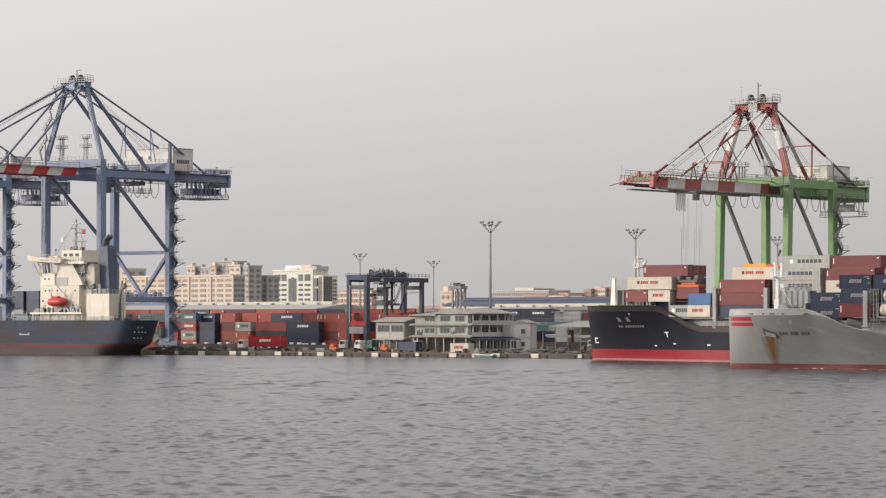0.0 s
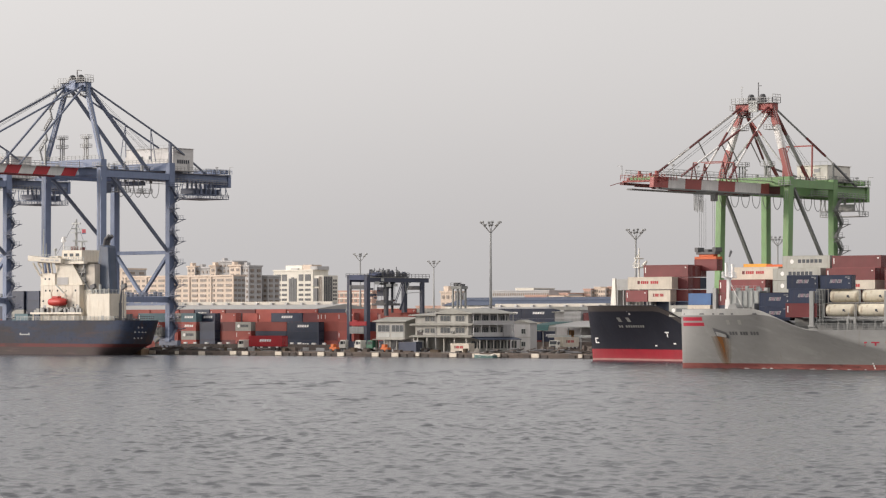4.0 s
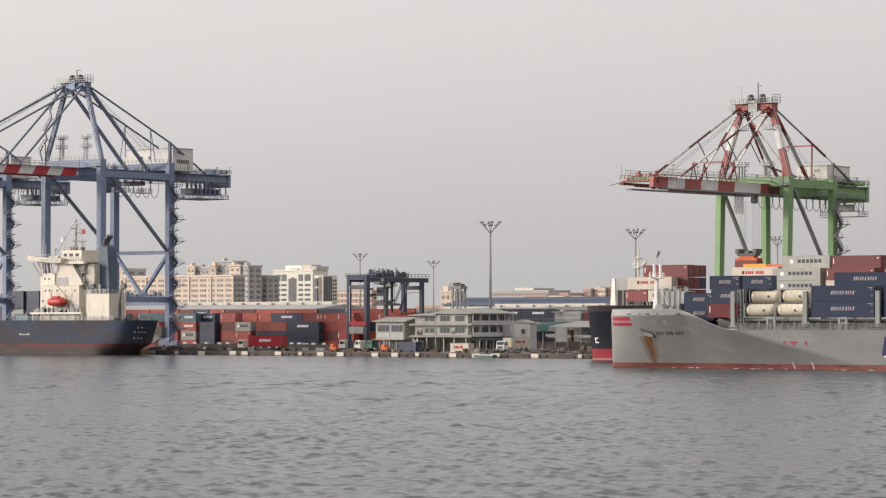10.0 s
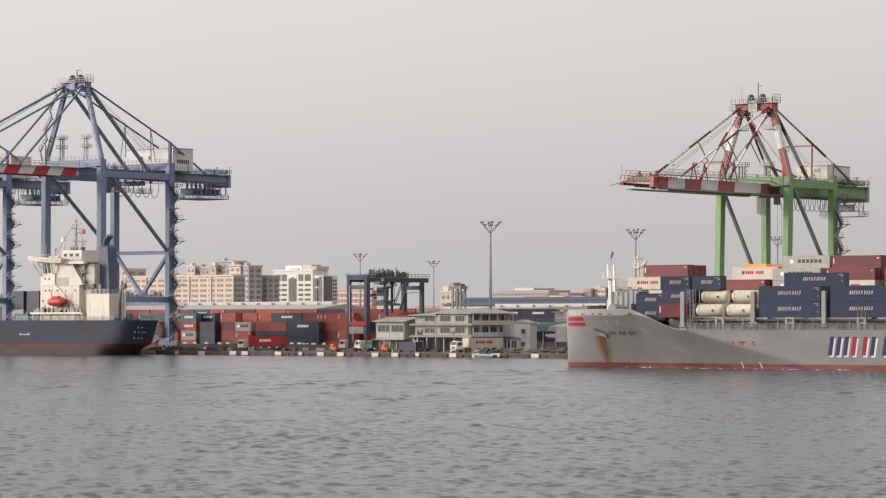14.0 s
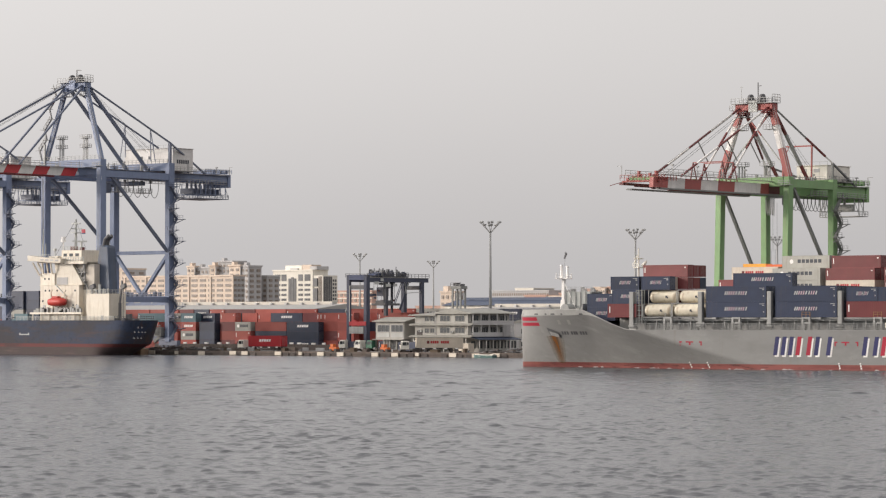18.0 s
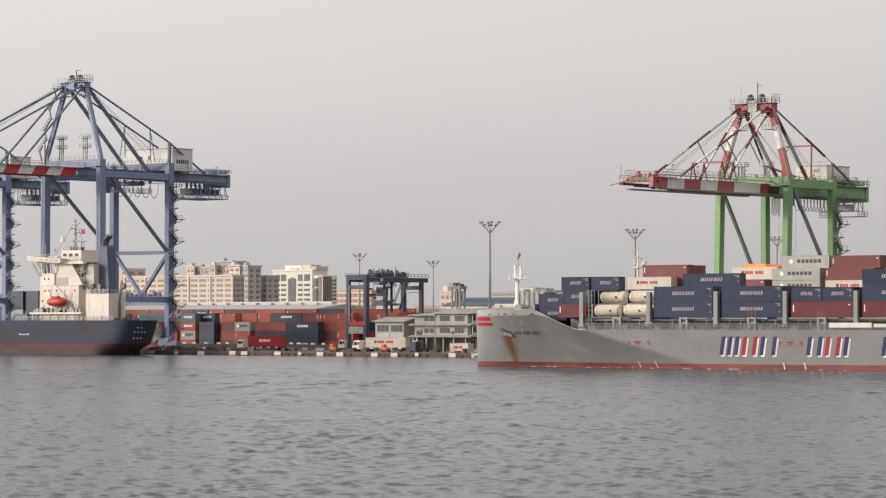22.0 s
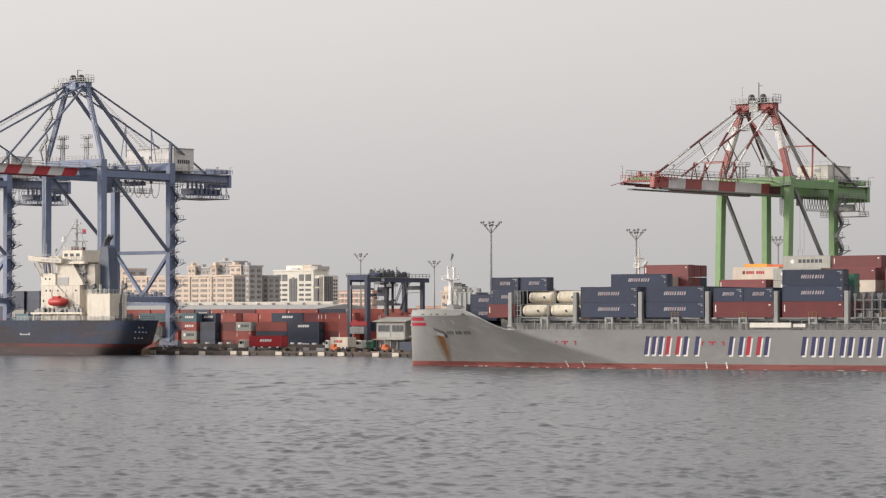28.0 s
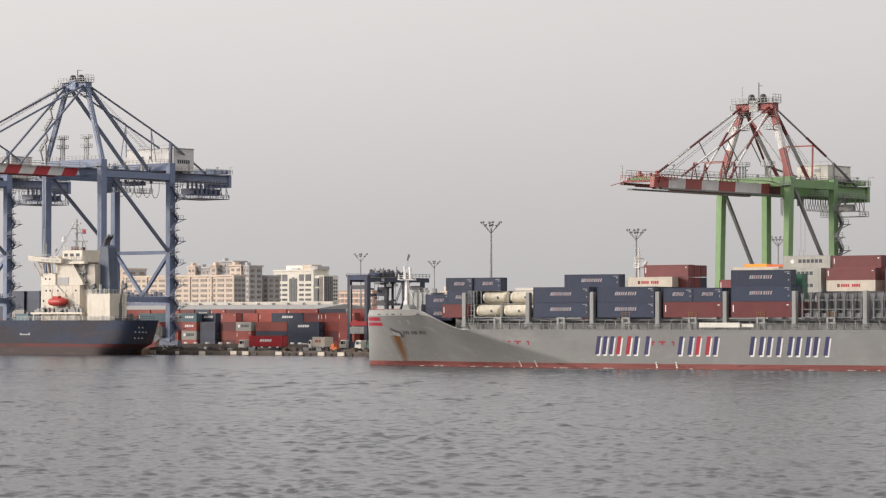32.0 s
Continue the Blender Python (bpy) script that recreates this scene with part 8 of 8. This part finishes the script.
def town_backdrop():
    """Low roofs that close the view behind the yard."""
    rng = random.Random(5)
    for i in range(46):
        x = -1750 + i * 30 + rng.uniform(-8, 8)
        y = 1500 + rng.uniform(-60, 300)
        w, h = rng.uniform(18, 40), rng.uniform(9, 18)
        ob = thing("low_house", "low pale town house among others", "house", "low town houses", m=pose(x, y, LAND))
        part("wall", boxes((0, w, 0, 18, 0, h)), rng.choice((FAR_WHITE, BEIGE, FAR_PINK, FAR_GREY)), ob)
        part("roof", boxes((-0.4, w + 0.4, -0.4, 18.4, h, h + 0.6)), rng.choice((FAR_GREY, BLUE_ROOF, FAR_PINK)), ob)


town_backdrop()


# ---- light masts ----
def build_mast():
    ob = new("light_mast")
    H = 35.9
    tagged(ob, "tall grey steel light mast with a ring of floodlights", "light mast", "light masts")
    bm = bmesh.new()
    tube(bm, (0, 0, 0), (0, 0, H - 1.6), 0.55, 0.26, 10)
    part("pole", bm, STEEL, ob, smooth=True)
    bm = bmesh.new()
    for k in range(6):
        a = k * math.pi / 3 + 0.3
        beam(bm, (0, 0, H - 2.9), (2.9 * math.cos(a), 2.9 * math.sin(a), H + 0.1), 0.15)
    part("head_frame", bm, STEEL, ob)
    lamp = finish(boxes((-0.38, 0.38, -0.26, 0.26, -0.24, 0.24)), "floodlight", STEEL, bevel=0.05)
    for k in range(6):
        a = k * math.pi / 3 + 0.3
        for r, z in ((2.95, 0.3), (2.0, -0.5)):
            f = part("floodlight", lamp, STEEL, ob)
            f.matrix_basis = pose(r * math.cos(a), r * math.sin(a), H + z, 35, 0, math.degrees(a) + 90)
    return ob


mast = build_mast()
mast.matrix_basis = pose(-524.5, 669.1, LAND)
for x, y in ((-533.0, 752.2), (-813.6, 949.6), (-884.5, 1085.2), (-542.5, 847.4)):
    copy_thing(mast, pose(x, y, LAND))


# ---- trucks ----
def build_truck(cab_m, label, trailer=True):
    """A tractor with a skeletal trailer, nose towards -x; the trailer's bed starts at x = 0."""
    ob = thing("truck", label, "truck", "yard trucks")
    cb = bmesh.new()
    prism(cb, [(-4.2, 0.75), (-1.9, 0.75), (-1.9, 2.95), (-3.7, 2.95), (-4.2, 1.85)], "y", 0.05, 2.4)
    cab = part("cab", cb, cab_m, ob, bevel=0.1)
    ws = bmesh.new()
    prism(ws, [(-4.2, 1.9), (-4.16, 1.9), (-3.76, 2.8), (-3.80, 2.8)], "y", 0.25, 2.2)
    part("windscreen", ws, GLASS, cab)
    part("grille", boxes((-4.24, -4.19, 0.5, 1.95, 0.95, 1.6)), DARK, cab)
    part("fuel_tank", boxes((-1.8, -1.0, 0.15, 0.7, 0.45, 1.0)), STEEL, cab, bevel=0.1)
    part("mirror", boxes((-4.1, -4.0, -0.25, 0.0, 1.9, 2.5)), DARK, cab)
    part("side_window", boxes((-3.62, -2.6, 0.02, 0.07, 1.8, 2.65), (-2.45, -2.05, 0.02, 0.07, 1.9, 2.6)), GLASS, cab)
    part("bumper", boxes((-4.35, -4.15, 0.1, 2.35, 0.45, 0.95)), STEEL, cab)
    part("chassis", boxes((-4.1, 1.0, 0.75, 1.7, 0.6, 0.95)), DARK, ob)
    wheel = bmesh.new()
    tube(wheel, (0, -0.15, 0), (0, 0.15, 0), 0.5, seg=14)
    wheel = finish(wheel, "wheel", RUBBER)
    xs = [-3.3, -0.6, 0.6] + ([9.2, 10.5] if trailer else [])
    for x in xs:
        for y in (0.25, 2.2):
            part("wheel", wheel, RUBBER, ob).location = (x, y, 0.5)
    if trailer:
        part("trailer_frame", boxes((-0.2, 12.2, 0.6, 0.9, 1.0, 1.3), (-0.2, 12.2, 1.55, 1.85, 1.0, 1.3), (0.0, 0.3, 0, 2.44, 1.1, 1.35), (11.8, 12.1, 0, 2.44, 1.1, 1.35)), DARK, ob)
        mk = bmesh.new()
        for k in range(4):
            box(mk, 1.4 + k * 2.9, 2.2 + k * 2.9, -0.03, 0.05, 0.85, 1.15)
        part("reflector", mk, MARK_WHITE, ob)
    return ob


truck = build_truck(WHITE, "white container truck with a skeletal trailer driving along the quay")
truck_box = container("cream", C40, STD, pose(-480, 601.3, LAND + 1.36), "redword")
parked = copy_thing(truck, pose(-559.9, 606.4, LAND))
tagged(parked, "white tractor with a trailer under a bright red container")
container("bright", C40, HC, pose(-559.9, 606.4, LAND + 1.2), "whiteword")
for x, y, mcol, lab in ((-532.6, 617.5, WHITE, "white yard tractor parked by the stack"), (-521.5, 611.0, WHITE, "white yard tractor beside the annex"), (-517.8, 611.6, GREEN_C, "green yard tractor beside the annex"),
                        (-501.0, 610.5, STEEL, "grey yard tractor under the office")):
    t = build_truck(mcol, lab, False)
    t.matrix_basis = pose(x, y, LAND)
container("cream", C20, 2.3, pose(-490.9, 609.2, LAND), "redword")
container("navy", C20, STD, pose(-508.4, 609.0, LAND), "")


def quay_clutter():
    rng = random.Random(21)
    orange = mat("machine_orange", (0.55, 0.13, 0.03), 0.6)
    for x in (-517.0, -499.5):
        ob = thing("forklift", "small orange quay machine", "forklift", m=pose(x, 591.0, LAND))
        part("body", boxes((0, 2.4, 0, 1.4, 0.4, 1.3), (0.3, 1.4, 0.1, 1.3, 1.3, 2.1)), orange, ob, bevel=0.08)
        for wx in (0.5, 2.1):
            w = bmesh.new()
            tube(w, (wx, -0.05, 0.45), (wx, 1.65, 0.45), 0.45, seg=12)
            part("wheel", w, RUBBER, ob)
    post = bmesh.new()
    tube(post, (0, 0, 0), (0, 0, 0.55), 0.22, 0.2)
    tube(post, (0, 0, 0.55), (0, 0, 0.75), 0.34, 0.30)
    post = finish(post, "bollard", DARK)
    for k in range(16):
        thing("bollard", "dark iron mooring bollard on the quay edge", "bollard", "mooring bollards", m=pose(-620 + k * 14.0, 585.6, LAND + 0.02), mesh=post)
    for k in range(26):
        x = rng.uniform(-600, -440)
        w, h = rng.uniform(0.8, 2.6), rng.uniform(0.4, 1.2)
        thing("crate", "dull brown pallet load on the quay", "crate", "pallet loads", m=pose(x, rng.uniform(588.5, 599), LAND),
              mesh=finish(boxes((0, w, 0, 1.2, 0.12, h), (0, w, 0, 0.2, 0, 0.12), (0, w, 1.0, 1.2, 0, 0.12)), "crate", rng.choice((CONCRETE, BARK, CONCRETE, HULL_BROWN))))
    pontoon = thing("pontoon", "rusty tan steel pontoon against the quay wall", "pontoon", m=pose(-581.0, 580.6, 0))
    part("hull", boxes((0, 5.2, 0, 3.0, -0.6, 1.7)), mat("pontoon_rust", (0.20, 0.13, 0.08), 0.8, vary=0.25, streak=0.6), pontoon, bevel=0.08)
    part("deck_box", boxes((3.0, 4.8, 0.6, 2.0, 1.7, 2.4)), PALE, pontoon, bevel=0.05)
    # small boat tied up below the quay, and a heap of broken blocks
    boat = thing("skiff", "small teal and white open boat tied at the quay", "boat", m=pose(-461.0, 581.6, 0))
    bm = bmesh.new()
    prof = ((0, 0.15, 0.9), (0.8, 0.7, 0.75), (2.5, 1.0, 0.65), (6.4, 1.0, 0.65))
    rings = [[bm.verts.new((x, y, z)) for y, z in ((-w, h), (-w * 0.75, -0.2), (w * 0.75, -0.2), (w, h))] for x, w, h in prof]
    for a, b in zip(rings, rings[1:]):
        for k in range(3):
            bm.faces.new((a[k], b[k], b[k + 1], a[k + 1]))
    bm.faces.new(rings[-1])
    part("hull", bm, mat("skiff_teal", (0.10, 0.17, 0.165), 0.6), boat)
    part("gunwale", bars(((0.8, -0.72, 0.78), (6.4, -1.0, 0.68), 0.12), ((0.8, 0.72, 0.78), (6.4, 1.0, 0.68), 0.12)), WHITE, boat)
    part("thwart", boxes((2.2, 2.6, -0.95, 0.95, 0.35, 0.42), (4.4, 4.8, -0.95, 0.95, 0.35, 0.42), (5.4, 6.3, -0.6, 0.6, 0.2, 0.95)), WHITE, boat)
    for k in range(34):
        x, y = rng.uniform(-454, -436), rng.uniform(597, 603)
        a, h = rng.uniform(0.8, 2.4), rng.uniform(0.6, 2.1)
        thing("stone_block", "rough grey broken block heaped on the quay", "stone block", "heap of blocks", m=pose(x, y, LAND, 0, 0, rng.uniform(0, 90)),
              mesh=finish(boxes((-a / 2, a / 2, -0.6, 0.6, 0, h)), "stone_block", CONCRETE, bevel=0.15))
    # lengths of pipe and section steel laid out on the apron
    for k in range(30):
        x, y = rng.uniform(-606, -570), rng.uniform(596, 628)
        n, length = rng.choice((2, 3, 4)), rng.uniform(3, 8)
        bm = bmesh.new()
        for i in range(n):
            tube(bm, (0, i * 0.5, 0.24), (length, i * 0.5, 0.24), 0.24, seg=8)
        thing("pipe_stack", "dull grey steel pipes laid on the apron", "pipe", "pipes on the apron", m=pose(x, y, LAND, 0, 0, rng.uniform(-14, 14)), mesh=finish(bm, "pipe_stack", rng.choice((BRACE, HULL_BROWN, STEEL, CONCRETE))))
    for k in range(22):
        x = rng.uniform(-606, -510)
        thing("barrier", "low grey concrete barrier on the apron", "barrier", "apron barriers", m=pose(x, rng.uniform(600, 626), LAND, 0, 0, rng.uniform(-8, 8)),
              mesh=finish(boxes((0, rng.uniform(1.5, 3.5), 0, 0.5, 0, rng.uniform(0.5, 1.0))), "barrier", rng.choice((FAR_GREY, CONCRETE, STEEL)), bevel=0.06))
    # crane rails
    for y in (587.0, 606.2, 614.2):
        thing("crane_rail", "steel crane rail set in the quay", "rail", kind="structure", mesh=finish(boxes((-900, -300, y - 0.06, y + 0.06, LAND, LAND + 0.06)), "crane_rail", STEEL))


quay_clutter()


# ---- trees ----
def build_tree(seed, height, label):
    rng = random.Random(seed)
    ob = thing("tree", label, "tree", "trees behind the quay")
    bm = bmesh.new()
    tube(bm, (0, 0, 0), (0.1, 0, height * 0.5), 0.28, 0.14)
    for _ in range(6):
        a = rng.uniform(0, 6.28)
        tube(bm, (0.05, 0, height * rng.uniform(0.3, 0.5)), (height * 0.25 * math.cos(a), height * 0.25 * math.sin(a), height * rng.uniform(0.6, 0.85)), 0.10, 0.04, 5)
    part("trunk", bm, BARK, ob)
    verts, faces = [], []
    for _ in range(420):
        a, b = rng.uniform(0, 6.28), rng.uniform(-1, 1)
        r = height * 0.36 * rng.uniform(0.45, 1.0)
        c = Vector((r * math.cos(a) * math.sqrt(1 - b * b), r * math.sin(a) * math.sqrt(1 - b * b), height * 0.66 + r * b * 0.85))
        q = Euler((rng.uniform(0, 6), rng.uniform(0, 6), rng.uniform(0, 6))).to_matrix()
        s = rng.uniform(0.25, 0.6)
        k = len(verts)
        for p in ((-s, -s * 0.6, 0), (s, -s * 0.6, 0.1), (s * 0.8, s * 0.6, 0), (-s * 0.7, s * 0.7, -0.1)):
            verts.append(tuple(c + q @ Vector(p)))
        faces.append((k, k + 1, k + 2, k + 3))
    me = bpy.data.meshes.new("crown")
    me.from_pydata(verts, [], faces)
    me.materials.append(LEAF)
    part("crown", me, LEAF, ob)
    return ob


tree = build_tree(1, 18.5, "dark broad-leaved tree behind the yard")
tree.matrix_basis = pose(-782.4, 717.5, LAND)
for x, y, k in ((-787.7, 726.1, 17), (-774.7, 717.3, 57), (-780.1, 725.8, 97), (-774.4, 724.0, 137), (-779.9, 732.4, 177), (-767.4, 723.3, 217), (-930.0, 1180.0, 120), (-922.0, 1184.0, 30), (-913.0, 1182.0, 80)):
    copy_thing(tree, pose(x, y, LAND, 0, 0, k))


# ---- what moves ----
DRIVE = [(0, -476.9, 658, 108), (3, -480.3, 650, 106), (6, -481.3, 638.5, 106), (8, -480.0, 630, 104), (9, -479.2, 626, 104), (10, -478.7, 622, 102), (11, -478.3, 618.5, 97), (12, -478.7, 615, 94), (13, -479.0, 611.5, 89), (14, -479.8, 608.8, 81), (15, -481.0, 606.5, 70), (17, -485.3, 603, 55), (19, -492.5, 601, 36), (20, -496.5, 600, 24), (21.5, -502.2, 600, 12), (23, -509.6, 601, 2), (25, -517.6, 603, -12), (28, -526.2, 607, -27), (30, -532.2, 609.5, -31), (32, -537.9, 612, -33)]
SHIP_ROWS = [(0, -318.01, 480.11, 14.77), (4, -328.25, 478.91, 13.54), (8, -338.38, 477.61, 12.32), (12, -348.31, 476.27, 11.13), (16, -358.39, 475.09, 9.99), (20, -368.72, 473.74, 8.99), (24, -378.71, 472.06, 8.37), (28, -388.78, 470.17, 8.01), (32, -398.50, 468.12, 7.8)]


def motions():
    rows = [(t, pose(x, y, 0, 0, 0, a)) for t, x, y, a in SHIP_ROWS]
    walk(ship, rows)
    for ob, m in CARGO:
        walk(ob, [(t, r @ m) for t, r in rows])
    walk(water, [(0, pose(-5.2, -4.2, 0)), (32, pose(5.2, 4.2, 0))])
    # crane work: seconds, how far landward, how high the box hangs
    lift = [(0, 560.5, 14.1), (1, 561.9, 16.0), (2, 563.2, 18.0), (3, 565.0, 19.6), (6, 573.8, 21.0), (7, 576.6, 20.9), (8, 578.9, 20.9), (9, 581.3, 20.9), (10, 584.4, 20.5), (11, 587.0, 19.5),
            (12, 590.0, 17.8), (13, 592.6, 12.5), (14, 594.0, 7.5), (16, 595.0, 3.6), (32, 595.0, 3.6)]
    walk(hoisted, [(t, pose(-385.0, y - 1.2, z)) for t, y, z in lift])
    after = [r for r in lift if r[0] <= 14] + [(17, 597.0, 10.0), (20, 599.0, 10.0), (25, 602.5, 10.0), (32, 604.0, 10.0)]
    walk(spreader, [(t, pose(0, y - 587.0, z + 2.6)) for t, y, z in after])
    walk(trolley, [(t, pose(0, y - 587.0 + 0.8, 38.0)) for t, y, z in after])
    for i, loop in enumerate(FESTOON):
        walk(loop, [(t, pose(4.8, 26.5 + (y - 590.0 - 26.5) * (i + 0.5) / 11, 38.4)) for t, y, z in after])
    # the truck comes out between the sheds, swings along the quay and turns into the stack lane
    drive = DRIVE
    walk(truck, [(t, pose(x, y, LAND, 0, 0, a) @ pose(-6.1, -1.22, 0)) for t, x, y, a in drive])
    walk(truck_box, [(t, pose(x, y, LAND + 1.2, 0, 0, a) @ pose(-6.1, -1.22, 0)) for t, x, y, a in drive])


motions()
